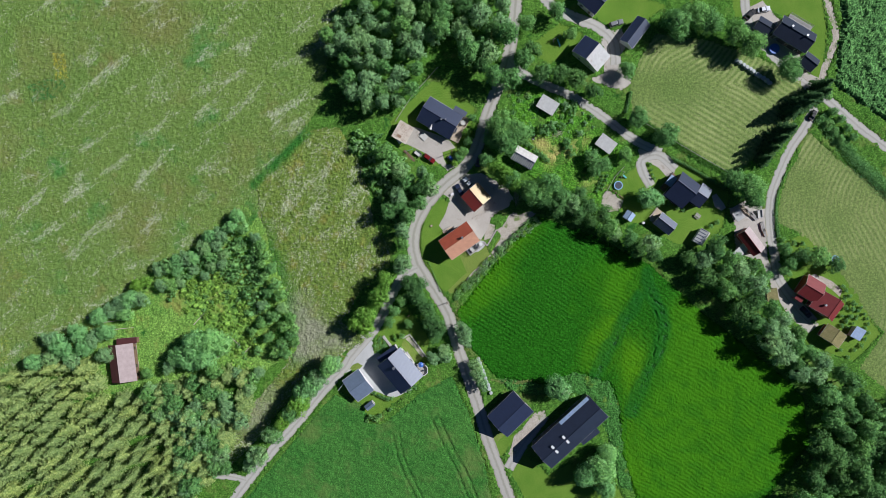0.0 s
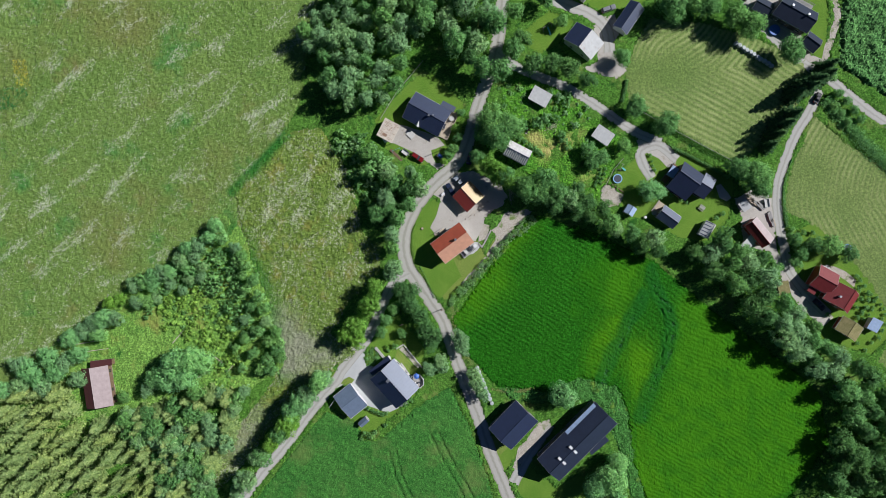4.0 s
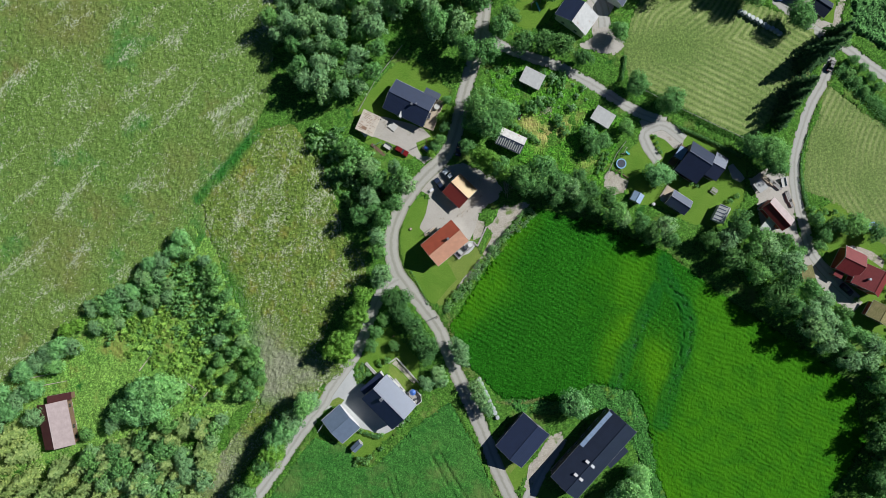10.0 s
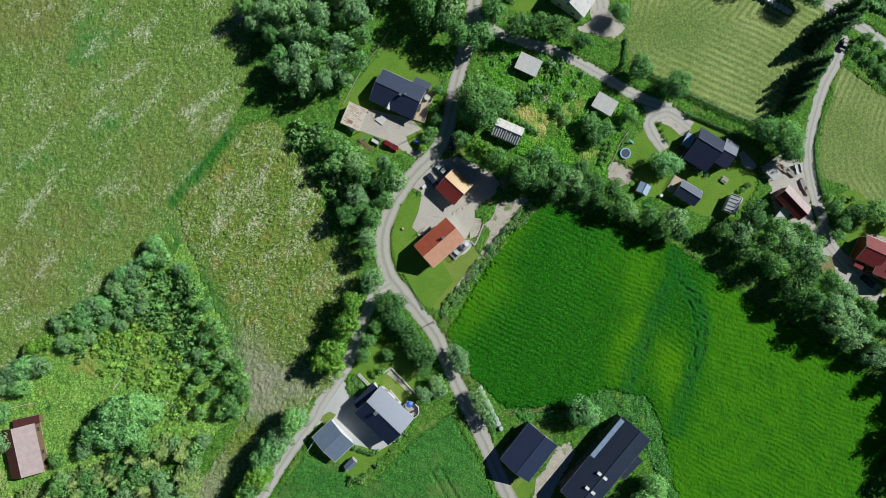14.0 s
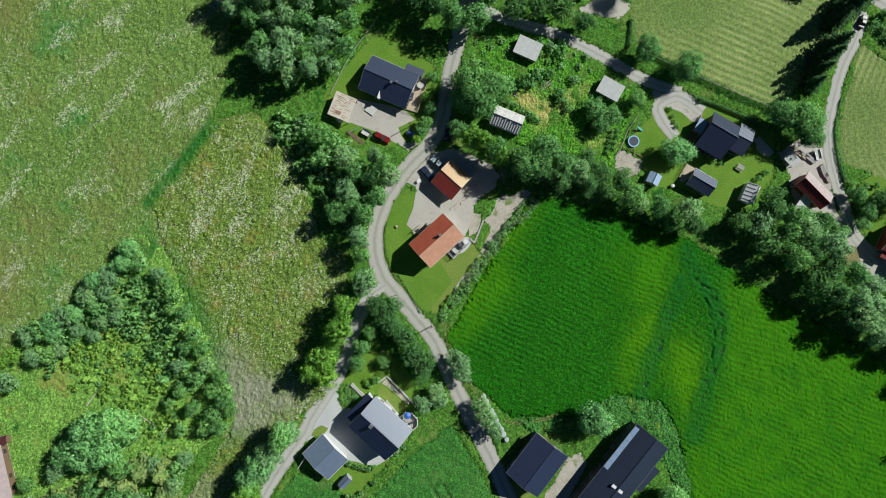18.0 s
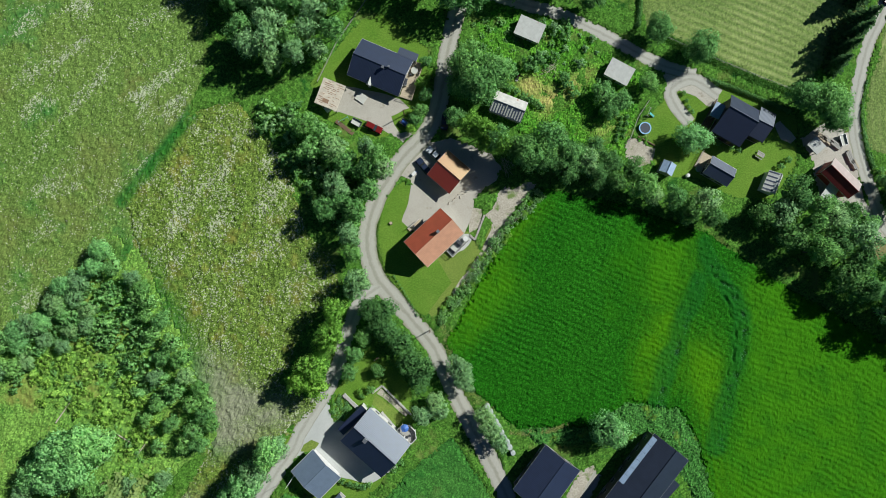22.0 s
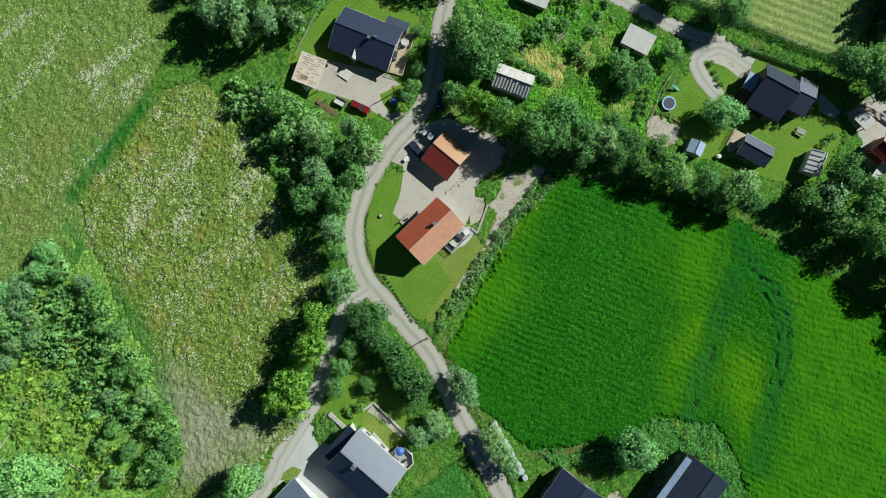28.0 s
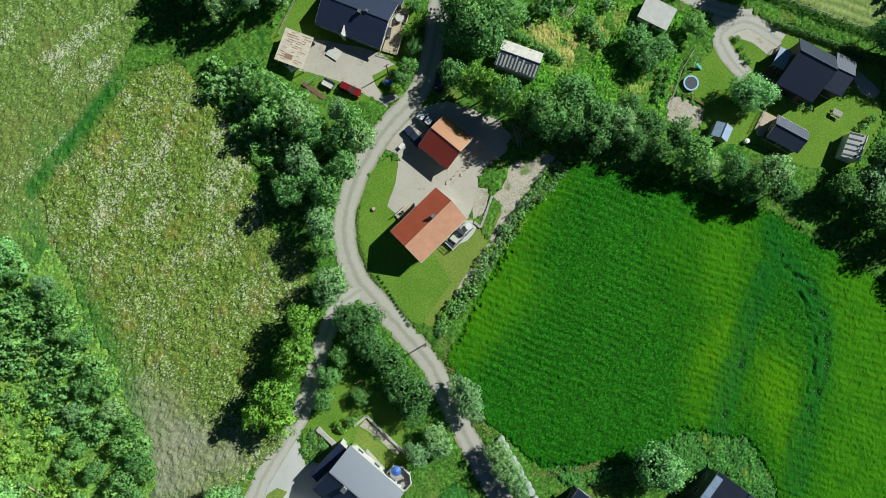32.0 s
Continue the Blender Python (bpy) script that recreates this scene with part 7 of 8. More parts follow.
def bale(x, y, group, turn, s):
    b = thing("wrapped_bale", x, y, 0.03, turn, "round hay bale wrapped in white film", "bale", group)
    bm = tube(0, 0, 0, 1.2 * s, 0.66 * s, n=20)
    bmesh.ops.bevel(bm, geom=[e for e in bm.edges if abs(e.verts[0].co.z - e.verts[1].co.z) < 0.01], offset=0.14, segments=3, affect="EDGES")
    for v in bm.verts:
        v.co += noise.noise_vector(v.co * 2.0 + Vector((x, y, 0))) * 0.04
        v.co.z = max(0.0, v.co.z)
    part("film", bm, M_FILM, b)
    part("tail_end", box(-0.2, -0.02, 1.2 * s - 0.01, 0.25, 0.02, 1.2 * s + 0.05, bevel=0.008), M_FILM, b)


def bale_row(p, q, n, group, seed):
    rng = random.Random(seed)
    for i in range(n):
        f = i / (n - 1)
        bale(p[0] + (q[0] - p[0]) * f + rng.uniform(-0.12, 0.12), p[1] + (q[1] - p[1]) * f + rng.uniform(-0.12, 0.12), group, rng.uniform(0, 360), rng.uniform(0.92, 1.05))


bale_row(*[(11.4, -39.6), (15.7, -51.2)], 10, "bales along the crop field", 3)
bale_row(*[(97, 63.1), (108, 55.5)], 11, "bales below the upper farm", 4)


def stone_wall(pts, width, h, label, mat=None, name="garden_wall"):
    """A low wall of separate rough stones along a plan line."""
    w = thing(name, pts[0][0], pts[0][1], 0, 0, label, "wall")
    rng = random.Random(len(pts) + int(h * 100))
    o = Vector(pts[0])
    shapes = []
    for k in range(4):
        bm = box(-0.5, -0.5, 0, 0.5, 0.5, 1, bevel=0.09)
        for v in bm.verts:
            v.co += noise.noise_vector(v.co * 1.7 + Vector((k * 5, 0, 0))) * 0.10
        me = bpy.data.meshes.new("stone")
        bm.to_mesh(me)
        bm.free()
        me.materials.append(mat or M_STONE)
        shapes.append(me)
    for a, b in zip(pts, pts[1:]):
        a, b = Vector(a), Vector(b)
        d = b - a
        n = max(1, int(d.length / 0.8))
        for i in range(n):
            c = a + d * ((i + 0.5) / n) - o
            st = new("stone", rng.choice(shapes))
            st.parent = w
            st.matrix_basis = pose(c.x, c.y, -0.03, 0, 0, math.degrees(math.atan2(d.y, d.x)) + rng.uniform(-5, 5)) @ Matrix.Diagonal((d.length / n * 0.97, width * rng.uniform(0.8, 1.1), h * rng.uniform(0.85, 1.1) + 0.03, 1))
    return w


def fence(pts, h, label, mat, gap=2.2, rails=2, group=""):
    f = thing("fence", pts[0][0], pts[0][1], 0, 0, label, "fence", group)
    o = Vector(pts[0])
    for a, b in zip(pts, pts[1:]):
        a, b = Vector(a) - o, Vector(b) - o
        n = max(1, int((b - a).length / gap))
        for i in range(n + 1):
            c = a.lerp(b, i / n)
            part("post", box(c.x - 0.05, c.y - 0.05, -0.05, c.x + 0.05, c.y + 0.05, h), mat, f)
        for r in range(rails):
            z = h * (0.92 - 0.45 * r)
            part("rail", rod((a.x, a.y, z), (b.x, b.y, z), 0.04, 5), mat, f)
    return f


# slate house
deck(4.2, 39.9, -25.6, 3.0, 9.3, 0.4, "pale wooden deck beside the slate house", "es", rail_mat=M_WOOD)
round_table(5.2, 42, 0.4, 0.85, M_PALECLOTH, "round pale garden table on the deck")
for p in [(4.5, 43.3), (4.1, 41.2), (6.1, 41.2)]:
    garden_chair(*p, 0.4, 40 + p[1] * 30, M_CLOTH)
sofa(2.7, 39.6, 0.4, 70, "dark outdoor sofa on the deck")
cover = thing("sandbox", -8.3, 37.4, 0.05, -42.3, "sandbox closed with a pale wooden cover", "sandbox")
for i in range(2):
    part("cover", box(-1.25 + i * 1.26, -1.05, 0.22, -0.01 + i * 1.26, 1.05, 0.27, bevel=0.01), M_PALECLOTH, cover)
for s in (-1, 1):
    part("side_board", box(-1.2, s * 1.0 - 0.03, 0, 1.2, s * 1.0 + 0.03, 0.218), M_WOOD, cover)
    part("end_board", box(s * 1.17 - 0.03, -0.96, 0, s * 1.17 + 0.03, 0.96, 0.218), M_WOOD, cover)
boards = thing("board_stack", -13.2, 30.8, 0.0, -45.0, "long stack of reddish brown boards", "boards")
for i in range(3):
    for j in range(3):
        part("board", box(-2.6, -0.45 + j * 0.31, 0.02 + i * 0.16, 2.6, -0.45 + j * 0.31 + 0.28, 0.16 + i * 0.16), M_BROWNWOOD, boards)
swing = thing("swing_frame", -13.2, 32.4, 0, 20, "pale green metal swing frame", "swing")
part("top_bar", rod((-1.2, 0, 1.9), (1.2, 0, 1.9), 0.04, 6), M_TURQ, swing)
for s in (-1, 1):
    for k in (-1, 1):
        part("leg", rod((s * 1.2, 0, 1.9), (s * 1.35, k * 0.8, 0), 0.035, 6), M_TURQ, swing)
part("swing_seat", box(-0.25, -0.1, 0.45, 0.25, 0.1, 0.49), M_RUBBER, swing)
for s in (-0.2, 0.2):
    part("rope", rod((s, 0, 0.49), (s, 0, 1.9), 0.012, 4), M_PALECLOTH, swing)
pole(1.3, 32, 4.6, "brown wooden utility pole by the yard")
pole(0.3, -20, 4.6, "brown wooden utility pole by the road")
pole(24.1, 3.2, 5.0, "brown wooden utility pole at the crop edge")
pole(-13, -24.7, 2.3, "short wooden clothes-line post", "clothes_post", True)
fence([(-18.1, 42.6), (-12.3, 51.4), (-3.6, 61)], 1.1, "wooden fence along the grove", M_GREYWOOD)

# tiled house
deck(9.9, -0.9, -53.6, 2.0, 6.0, 0.6, "white terrace beside the tiled house", "se", board=M_PALECLOTH)
sofa(10.1, -0.3, 0.6, 132, "dark outdoor sofa on the terrace")
sofa(8, -2, 0.6, -48, "dark outdoor sofa facing the terrace table")
round_table(11.7, 0.4, 0.6, 0.6, M_WHITE, "round white terrace table")
deck(0.2, 5.2, 32.3, 3.6, 1.0, 0.4, "narrow entrance porch with a white rail", "n")
garden_chair(-0.1, 5, 0.4, 0, M_CLOTH)
stump = thing("tree_stump", -5.4, 6.6, 0.03, 0, "weathered tree stump on the lawn", "stump")
part("wood", tube(0, 0, 0, 0.45, 0.42, 0.36, 14), M_BARK, stump)
part("cut_face", tube(0, 0, 0.452, 0.47, 0.34, n=14), M_WOOD, stump)
rng = random.Random(77)
line = smooth_line([(-6.4, -6), (-4.9, -9.1), (-3.5, -12.6), (-2.1, -16.1)], 0.75)
for q in line:
    plant("shrub", q.x, q.y, 0.32, 0.6, "hedge plants along the lawn", rng)
barrow = thing("wheelbarrow", 1.7, 17.6, 0.05, 35, "white and blue wheelbarrow in the yard", "wheelbarrow")
part("tray", tapered(-0.5, 0.4, 0.35, -0.65, 0.6, 0.65, 0.25, 0.38, 0.03), M_WHITE, barrow)
part("wheel", rod((0.65, -0.05, 0.2), (0.65, 0.05, 0.2), 0.2, 14), M_TARP, barrow)
for s in (-1, 1):
    part("handle", rod((0.65, s * 0.1, 0.22), (-1.1, s * 0.3, 0.6), 0.025, 6), M_METAL, barrow)
    part("leg", rod((-0.35, s * 0.22, 0.36), (-0.4, s * 0.25, 0), 0.025, 6), M_METAL, barrow)
stone_wall([(12.9, 1.2), (14, -0.1), (17.1, 5.5)], 0.5, 0.3, "low edging of rough stones beside the yard")

# villa
stone_wall([(-15.2, -32.8), (-12.7, -31.4), (-6.8, -39.2)], 0.45, 0.4, "low pale stone garden wall", M_CONCRETE)
stone_wall([(-22, -32.1), (-19.1, -35.8)], 0.9, 0.6, "pale retaining wall beside the villa", M_CONCRETE, "retaining_wall")
stone_wall([(-13.7, -37.5), (-10.6, -42.1)], 0.5, 0.5, "pale terrace edging of the villa", M_CONCRETE, "terrace_edge")
ox, oy = -8.3, -43.1
bal = thing("balcony", ox, oy, 0, -52.9, "octagonal balcony with a white railing", "balcony")
ring = [(2.6 * math.cos(radians(22.5 + 45 * i)) * 0.95, 2.0 * math.sin(radians(22.5 + 45 * i))) for i in range(8)]
part("floor", prism(ring, 1.0, 1.15), M_GREYWOOD, bal)
for i in range(8):
    a, b = ring[i], ring[(i + 1) % 8]
    part("post", tube(a[0], a[1], 0, 2.1, 0.07, n=8), M_WHITE, bal)
    part("handrail", rod((*a, 2.1), (*b, 2.1), 0.10, 6), M_WHITE, bal)
    part("rail_panel", prism([(a[0], a[1]), (b[0], b[1]), (b[0] * 0.97, b[1] * 0.97), (a[0] * 0.97, a[1] * 0.97)], 1.2, 2.0), M_WHITE, bal)
parasol(-8.5, -41.3, 1.15, 0.95, M_TARP, "blue parasol on the balcony")
garden_chair(ox + 0.6, oy - 0.6, 1.15, 30, M_CLOTH)
garden_chair(ox - 0.2, oy - 0.9, 1.15, 100, M_CLOTH)
fp = thing("flagpole", -36.2, -49.5, 0, 0, "tall white flagpole beside the garage", "flagpole")
part("shaft", tube(0, 0, -0.1, 8.0, 0.07, 0.04, 10), M_WHITE, fp)
part("knob", tube(0, 0, 8.002, 8.15, 0.07, 0.03, 8), M_METAL, fp)
part("footing", tube(0, 0, 0.0, 0.25, 0.2, n=10), M_CONCRETE, fp)
trees("shrub", [(-25, -52.1, 0.9, 1.2), (-23.4, -53.1, 0.9, 1.2), (-21.9, -53.6, 1, 1.3), (-20.3, -54.1, 1, 1.3), (-18.7, -53.8, 0.9, 1.2), (-15.5, -31.7, 1.2, 2), (-17.7, -32.9, 0.8, 1.2)], "garden bushes of the villa", 30)
trees("lime_shrub", [(-18.1, -32, 0.8, 1.2), (-17.4, -33.3, 0.7, 1), (-16.1, -36, 1.1, 1.5)], "garden bushes of the villa", 31)
trees("shrub", [(-26.3, -60.5, 1.2, 1.8), (-24.4, -61.2, 1.3, 1.8), (-23, -60.2, 1.1, 1.6), (-27.4, -62, 0.9, 1.2), (-19.4, -57.8, 0.9, 1.2), (-12.5, -50.6, 1.2, 1.8), (-10.6, -49.6, 1, 1.4)], "bushes below the villa garden", 32)
thicket("ground_cover", [("shrub", L_YOUNG, 1)], [(-22.7, -31.9), (-20.8, -35.6), (-23, -37.5), (-25.2, -38.5), (-25.2, -36.4), (-24.4, -34)], 0.62, 0.5, 0.5, 33, "low dense green ground cover in the bed")

# navy house garden
trampoline(58.3, 20.9, 1.5, "round trampoline with a blue edge")
picnic_table(85.2, 10.7, -38.1)
deck(71.4, 11.0, -37.2, 2.9, 4.2, 0.3, "pale deck before the guest cabin", "w", rail_mat=M_GREYWOOD)
tub = thing("hot_tub", 69.8, 9.4, 0.3, 0, "small turquoise tub on the deck", "tub")
part("shell", tube(0, 0, 0, 0.7, 0.62, 0.68, 16), M_TURQ, tub)
part("rim", tube(0, 0, 0.702, 0.76, 0.74, n=16), M_GREYWOOD, tub)
tank = thing("water_tank", 67, 8.2, 0.03, 0, "white plastic water tank on the grass", "tank")
part("shell", tube(0, 0, 0, 0.85, 0.5, 0.46, 16), M_WHITE, tank)
part("lid", tube(0, 0, 0.852, 0.92, 0.3, 0.25, 12), M_WHITE, tank)
deck(75.1, 22.1, -38.8, 2.0, 6.9, 0.5, "dark terrace of the navy house", "w", board=M_BROWNWOOD, rail_mat=M_DARKPAINT)
frame_ = thing("climbing_frame", 59.4, 24.5, 0, 60, "wooden climbing frame beside the trampoline", "climbing frame")
for s in (-1, 1):
    for k in (-1, 1):
        part("post", rod((s * 1.1, k * 0.5, 0), (s * 1.1, k * 0.35, 1.9), 0.05, 6), M_GREYWOOD, frame_)
    part("side_bar", rod((s * 1.1, -0.36, 1.85), (s * 1.1, 0.36, 1.85), 0.04, 6), M_GREYWOOD, frame_)
part("top_bar", rod((-1.15, 0, 1.9), (1.15, 0, 1.9), 0.05, 6), M_GREYWOOD, frame_)
part("slide", slope_slab(-0.25, 0.25, -2.0, 0.1, -0.4, 1.4, 0.05), M_TURQ, frame_)
edge = thing("timber_edging", 58.4, 17.9, 0, -37.0, "dark timber edging in the garden", "edging")
for i in range(4):
    part("log", rod((-2.3 + i * 1.16, 0, 0.18), (-1.17 + i * 1.16, 0, 0.18), 0.17, 8), M_BROWNWOOD, edge)
trees("shrub", [(69, 28.2, 0.7, 1), (69.4, 26.3, 0.6, 0.9), (70.2, 23.4, 0.7, 1), (77.5, 29.3, 0.8, 1.2), (75.5, 15.1, 0.9, 1.2), (78.6, 13.3, 0.8, 1.1), (80.2, 12.6, 0.7, 1), (69.8, 24.7, 0.6, 0.8), (89.7, 7.2, 1, 1.5), (91.6, 8.6, 1, 1.6)], "garden bushes of the navy house", 34)
trees("shrub", [(53, 24.2, 0.7, 1.3), (52.6, 22.9, 0.7, 1.3), (52, 21.6, 0.8, 1.4), (51.5, 20.2, 0.7, 1.3), (50.9, 18.9, 0.7, 1.3), (54.5, 24.2, 0.7, 1.2), (54, 22.7, 0.7, 1.2), (53.4, 21.1, 0.7, 1.2), (52.8, 19.8, 0.7, 1.2)], "rows of berry bushes", 35)
verge("boundary_hedge", [(63.1, 37.8), (69.3, 34), (75.5, 30.7), (81.7, 27.5), (87.9, 23.9), (94, 20.2)], 0.8, 5000, 0.28, 1.1, L_DARK, "dark clipped hedge along the lane", 74, "hedge")

# overgrown garden
rng = random.Random(5)
heap = thing("brush_pile", 37.7, 38.3, 0, 0, "pile of dry grey cut branches", "brush pile")
for i in range(46):
    a = radians(rng.uniform(15, 75))
    c = Vector((rng.uniform(-1.6, 1.6), rng.uniform(-1.3, 1.3), rng.uniform(0.1, 0.7)))
    d = Vector((math.cos(a), math.sin(a), rng.uniform(-0.15, 0.15))) * rng.uniform(0.8, 1.8)
    part("branch", rod(c - d, c + d, 0.035, 5, taper=0.4), M_TWIG, heap)
mower = thing("ride_on_mower", 29.6, 37.2, 0.03, 60, "red ride-on lawn mower with a pale cover", "mower")
part("hood", tapered(0.05, 0.95, 0.35, 0.15, 0.85, 0.8, 0.34, 0.26, 0.06), P_RED, mower)
part("seat", box(-0.75, -0.25, 0.6, -0.25, 0.25, 0.72, bevel=0.03), M_RUBBER, mower)
part("deck", box(-0.9, -0.5, 0.18, 0.5, 0.5, 0.33, bevel=0.04), P_RED, mower)
part("cover", box(-1.0, -0.3, 0.34, -0.3, 0.3, 0.595, bevel=0.04), M_PALECLOTH, mower)
for sx, r in ((-0.6, 0.26), (0.65, 0.2)):
    for sy in (-1, 1):
        wheel(mower, sx, sy * 0.42, r, 0.16)
steer = part("steering_wheel", tube(0.0, 0, 0.92, 0.95, 0.18, n=12), M_RUBBER, mower)
fence([(60.3, 27.4), (57.2, 23.9), (54.3, 18.6), (53, 16)], 1.0, "grey wooden garden fence", M_GREYWOOD)

# red farm
lean_to("open_store", 99.4, -0.7, -41.9, 2.8, 5.3, 2.0, 2.5, R_PALE, M_GREYWOOD, "open store with a pale sheet roof beside the red barn", posts=True)
lean_to("timber_store", 98.2, 11.0, -54.0, 3.4, 2.8, 1.8, 2.2, R_PALE, M_GREYWOOD, "timber store with a pale green sheet roof", posts=True)


def timber_pile(x, y, turn, length, rows, label, seed):
    rng = random.Random(seed)
    t = thing("timber_pile", x, y, 0.05, turn, label, "timber")
    for i in range(rows):
        for j in range(3):
            part("plank", box(-length / 2 + rng.uniform(-0.3, 0.3), -0.6 + j * 0.42, 0.02 + i * 0.2, length / 2 + rng.uniform(-0.3, 0.3), -0.24 + j * 0.42, 0.2 + i * 0.2), rng.choice((M_WOOD, M_GREYWOOD, M_GREYWOOD)), t)


for p, turn, n in zip([(100.6, 13.2), (102.1, 12.1), (103.9, 10.8), (107, 7.2), (107.8, 5.4)], (-48, -50, -46, -75, -72), (3.2, 2.6, 3.0, 3.0, 2.4)):
    timber_pile(*p, turn, n, 3, "pile of pale sawn timber in the farm yard", int(n * 10))
round_table(124.5, -9.8, 0.04, 1.1, M_PALECLOTH, "round pale garden table by the red house")
trampoline(131.1, -3.5, 1.3, "small trampoline beside the hay field")
trees("shrub", [(133.9, -12.6, 0.9, 1.3), (135, -14, 0.9, 1.3), (136.2, -15.9, 0.9, 1.3), (137.4, -18.2, 1, 1.4), (137.3, -20.5, 1, 1.4), (136.5, -22.9, 1, 1.4), (135.4, -24.3, 0.9, 1.3), (134, -25.9, 0.9, 1.3), (138.8, -18.7, 0.6, 0.9), (139.6, -21, 0.6, 0.9), (141.4, -22, 0.7, 1), (142.3, -23.4, 0.7, 1), (142.8, -25.3, 0.7, 1), (139.1, -22.9, 0.6, 0.9), (141.9, -26.7, 0.7, 1), (137.8, -25.2, 0.6, 0.9)], "clipped bushes round the red house", 38)
patch("garden_path", [(124.8, -9.8), (126.6, -9.1), (130.7, -11), (134.2, -14.1), (133.6, -16.2), (130.8, -13.9), (127.1, -11.5)], 0.06, M_EARTH, "pale stone terrace beside the red house", "path", 0.25)
trees("shrub", [(133.9, -22.8, 0.8, 1.2), (135.3, -24.7, 0.8, 1.2), (136, -26.6, 0.8, 1), (137.4, -22.8, 0.8, 1), (138.7, -23.7, 0.7, 1), (139.2, -20.8, 0.7, 1), (140.2, -19.8, 0.8, 1.1), (134, -34.3, 0.8, 1.1), (136.3, -36.6, 0.8, 1.1), (138.4, -34.3, 0.8, 1.1), (141.6, -30.3, 0.9, 1.3), (142.6, -28.4, 0.9, 1.3), (140.7, -32.7, 0.9, 1.3), (134.6, -17, 0.9, 1.4), (135.1, -19.9, 0.9, 1.4)], "garden bushes of the red house", 36)
trees("shrub", [(113.4, 2.8, 1.2, 1.8), (112.6, 0, 1.2, 1.8), (114.2, -2.9, 1.1, 1.6), (117.2, 1.9, 1.1, 1.6), (120.1, 1.6, 1, 1.5), (129.4, -30.5, 1, 1.6), (131.3, -31.6, 1, 1.5), (124.6, -24.8, 1, 1.4), (120.9, -30.6, 1.2, 1.8), (119, -28.7, 1.2, 1.8)], "garden bushes of the red house", 37)

# upper houses
tarp = thing("paddling_pool", 109.2, 66.9, 0.05, -25, "blue covered pool beside the upper farm house", "pool")
part("wall", tube(0, 0, 0, 0.7, 1.7, n=24), M_TARP, tarp)
part("cover", tube(0, 0, 0.702, 0.76, 1.62, n=24), M_TARP, tarp)
deck(117.4, 75.3, -31.0, 8.6, 2.4, 0.5, "grey terrace behind the dark farm house", "n", board=M_GREYWOOD, rail_mat=M_GREYWOOD)
frame2 = thing("swing_frame", 36.6, 70.5, 0, 30, "garden swing frame with a green slide", "swing")
part("top_bar", rod((-1.5, 0, 2.0), (1.5, 0, 2.0), 0.05, 6), M_GREYWOOD, frame2)
for s in (-1, 1):
    for k in (-1, 1):
        part("leg", rod((s * 1.5, 0, 2.0), (s * 1.6, k * 0.9, 0), 0.045, 6), M_GREYWOOD, frame2)
part("slide", slope_slab(-0.25, 0.25, -2.8, 0.1, -0.4, 1.6, 0.06), M_TURQ, frame2)
patch("vegetable_bed", [(56.1, 47.5), (58, 53.3), (60.9, 52.1), (59.1, 46.4)], 0.07, M_EARTH, "vegetable bed with dark rows", "bed", 0.1)
for k in range(4):
    p, q = [(56.8, 47.5), (58.6, 52.7)]
    dx = k * 0.75
    verge("vegetable_row", [(p[0] + dx, p[1] - dx * 0.3), ((p[0] + q[0]) / 2 + dx, (p[1] + q[1]) / 2 - dx * 0.3), (q[0] + dx, q[1] - dx * 0.3)], 0.3, 160, 0.2, 0.3, L_GRASS, "row of green vegetables", 90 + k, "vegetables")
fence([(62.6, 44.7), (68.7, 40.9), (78.3, 35.1), (89.8, 28.5), (99.4, 23.2)], 1.1, "grey post fence below the hay field", M_GREYWOOD, 3.0)
verge("boundary_hedge", [(60.3, 45.6), (61.3, 49.4), (62, 52.7)], 0.9, 1500, 0.26, 1.2, L_DARK, "dark clipped garden hedge", 75, "hedge")

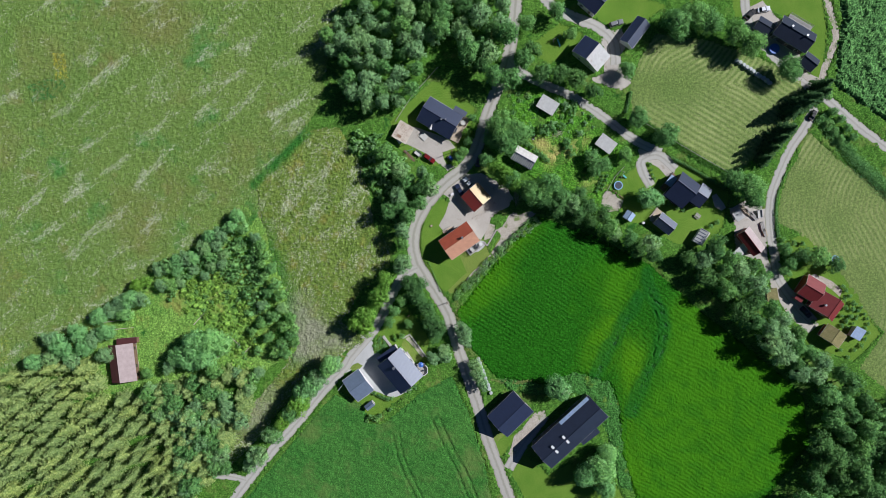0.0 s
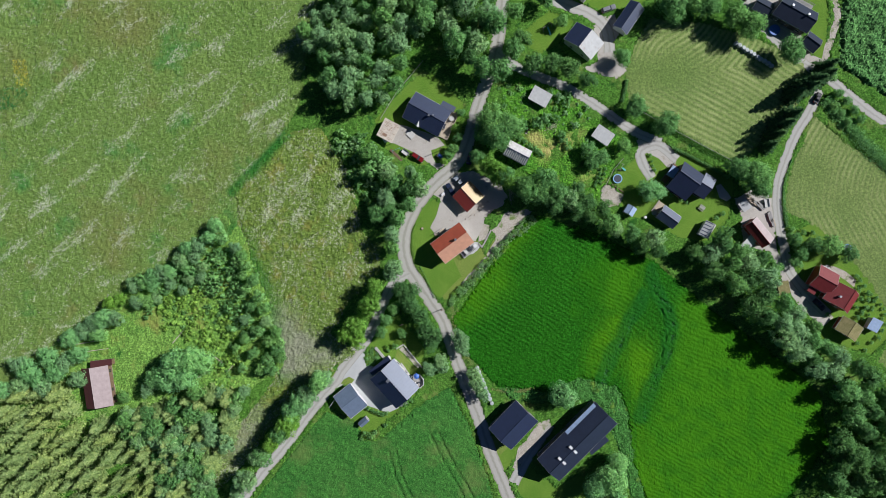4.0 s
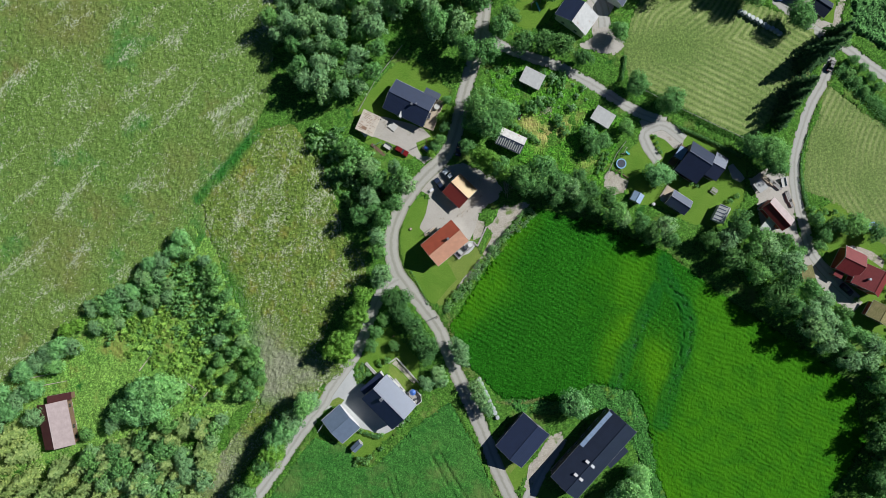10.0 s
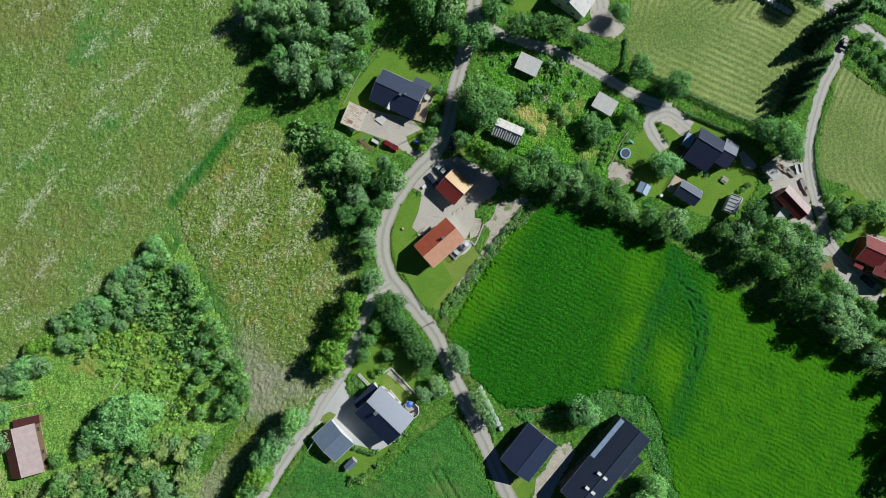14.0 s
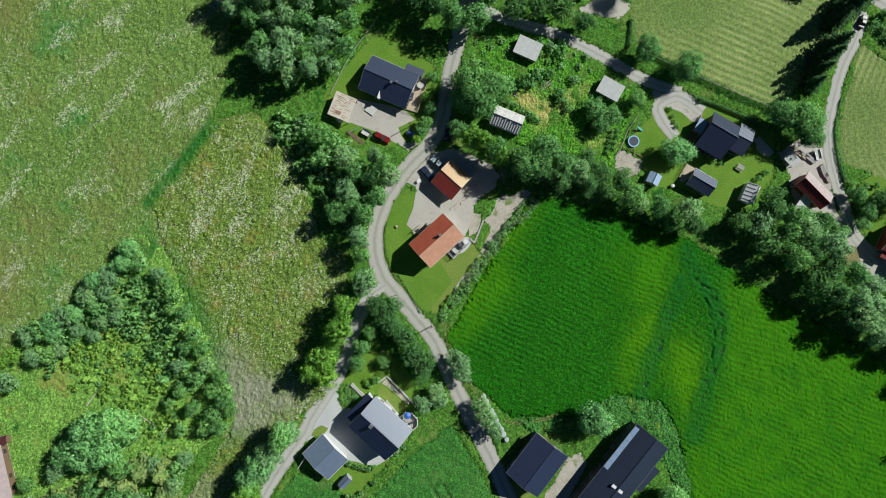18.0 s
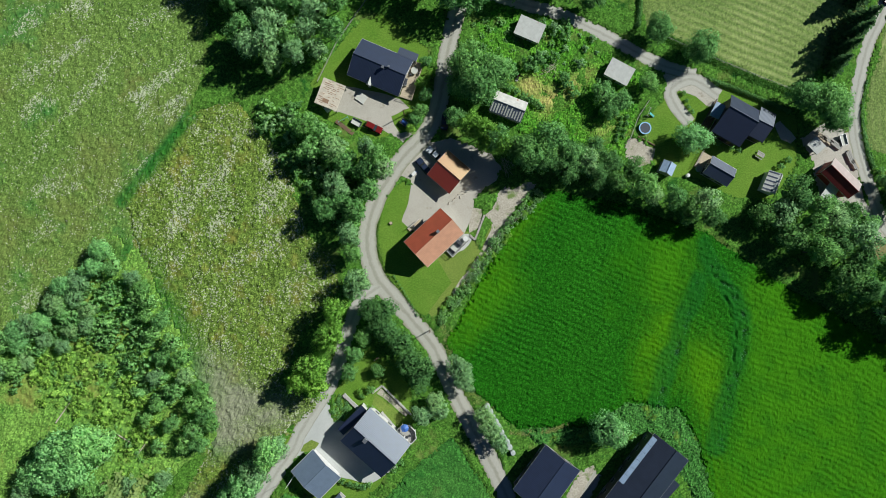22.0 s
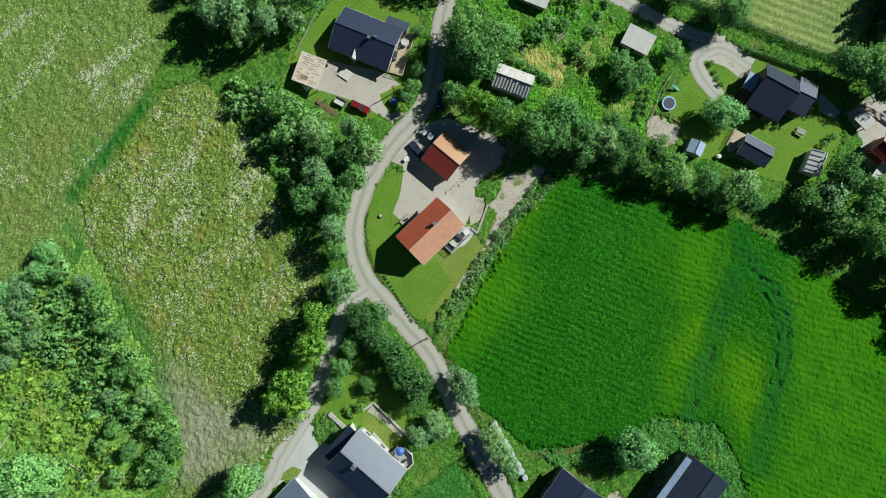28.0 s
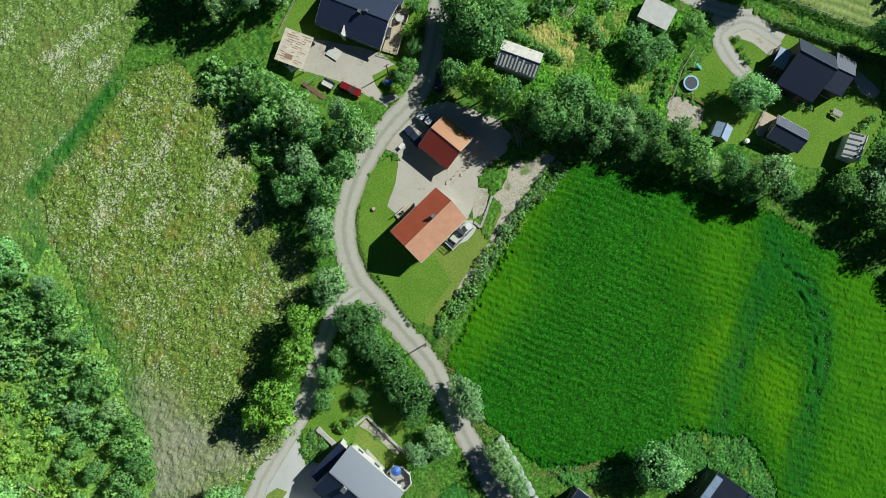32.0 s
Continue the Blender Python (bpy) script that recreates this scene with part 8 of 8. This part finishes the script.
# brush heap and firewood by the yard, fallen trunks in the clearing
t = copy_thing(heap, Matrix())
t.matrix_basis = pose(23.8, 16.3, 0, 0, 0, 70) @ Matrix.Diagonal((0.9, 0.9, 1, 1))
rng = random.Random(8)
for x, y in [(10.2, 10.1), (10.9, 10.6), (11.7, 11.3), (12.7, 11.9), (13.4, 12.5), (11.9, 10.5), (14.6, 13), (15.4, 13.5), (12.8, 11.2), (9, 9.4), (16.7, 11.1), (17.7, 11.8)]:
    log = thing("firewood_log", x, y, 0.05, rng.uniform(0, 180), "split grey firewood log lying on the gravel", "log", "scattered firewood")
    part("wood", rod((-0.3, 0, 0.09), (0.3, 0, 0.09), rng.uniform(0.09, 0.14), 7, taper=0.85), M_TWIG, log)
    part("cut_end", rod((0.302, 0, 0.09), (0.315, 0, 0.09), 0.07, 7), M_WOOD, log)


def fallen_trunk(p, q, r):
    p, q = Vector(p), Vector(q)
    d = q - p
    f = thing("fallen_trunk", p.x, p.y, 0.35, math.degrees(math.atan2(d.y, d.x)), "pale barkless trunk lying in the clearing", "trunk", "fallen trunks")
    part("stem", rod((0, 0, r), (d.length, 0, r * 0.8), r, 7, taper=0.4), M_TWIG, f)
    for k in range(4):
        x = d.length * (0.35 + 0.16 * k)
        part("branch_stub", rod((x, 0, r), (x + 0.35, 0.4 * (-1) ** k, r + 0.3), 0.035, 5, taper=0.4), M_TWIG, f)


for p, q in zip([(-120.1, -31.4), (-121.8, -28.7), (-89.4, -29.1), (-85.6, -32.4), (-76.2, -33.3), (-81.4, -40.8), (-71.7, -39.4), (-114.7, -27.8)], [(-111.1, -30.4), (-115, -27.8), (-85.1, -24.4), (-76, -34.5), (-72, -36.8), (-77.5, -38.5), (-69, -36.5), (-111.5, -24.6)]):
    fallen_trunk(p, q, 0.16)

shed = [o for o in bpy.data.objects if o.name.startswith("wood_shed")][0]
bits = [o for o in shed.children if o.name.startswith("roof_slope")]
half_x = max(abs(v.co.x) for v in bits[1].data.vertices)
top_y = max(v.co.y for v in bits[1].data.vertices)
low_y = min(v.co.y for v in bits[1].data.vertices)
lift = lambda y: 2.2 + 1.0 * (top_y - y) / (top_y - low_y) + 0.17
for i in range(5):
    x = -half_x * 0.85 + i * half_x * 0.42
    part("roof_sheet", slope_slab(x, x + 0.28, top_y - 0.1, lift(top_y - 0.1), low_y + 0.5, lift(low_y + 0.5), 0.02), R_STRIPE, shed, "dark blue sheet strip")
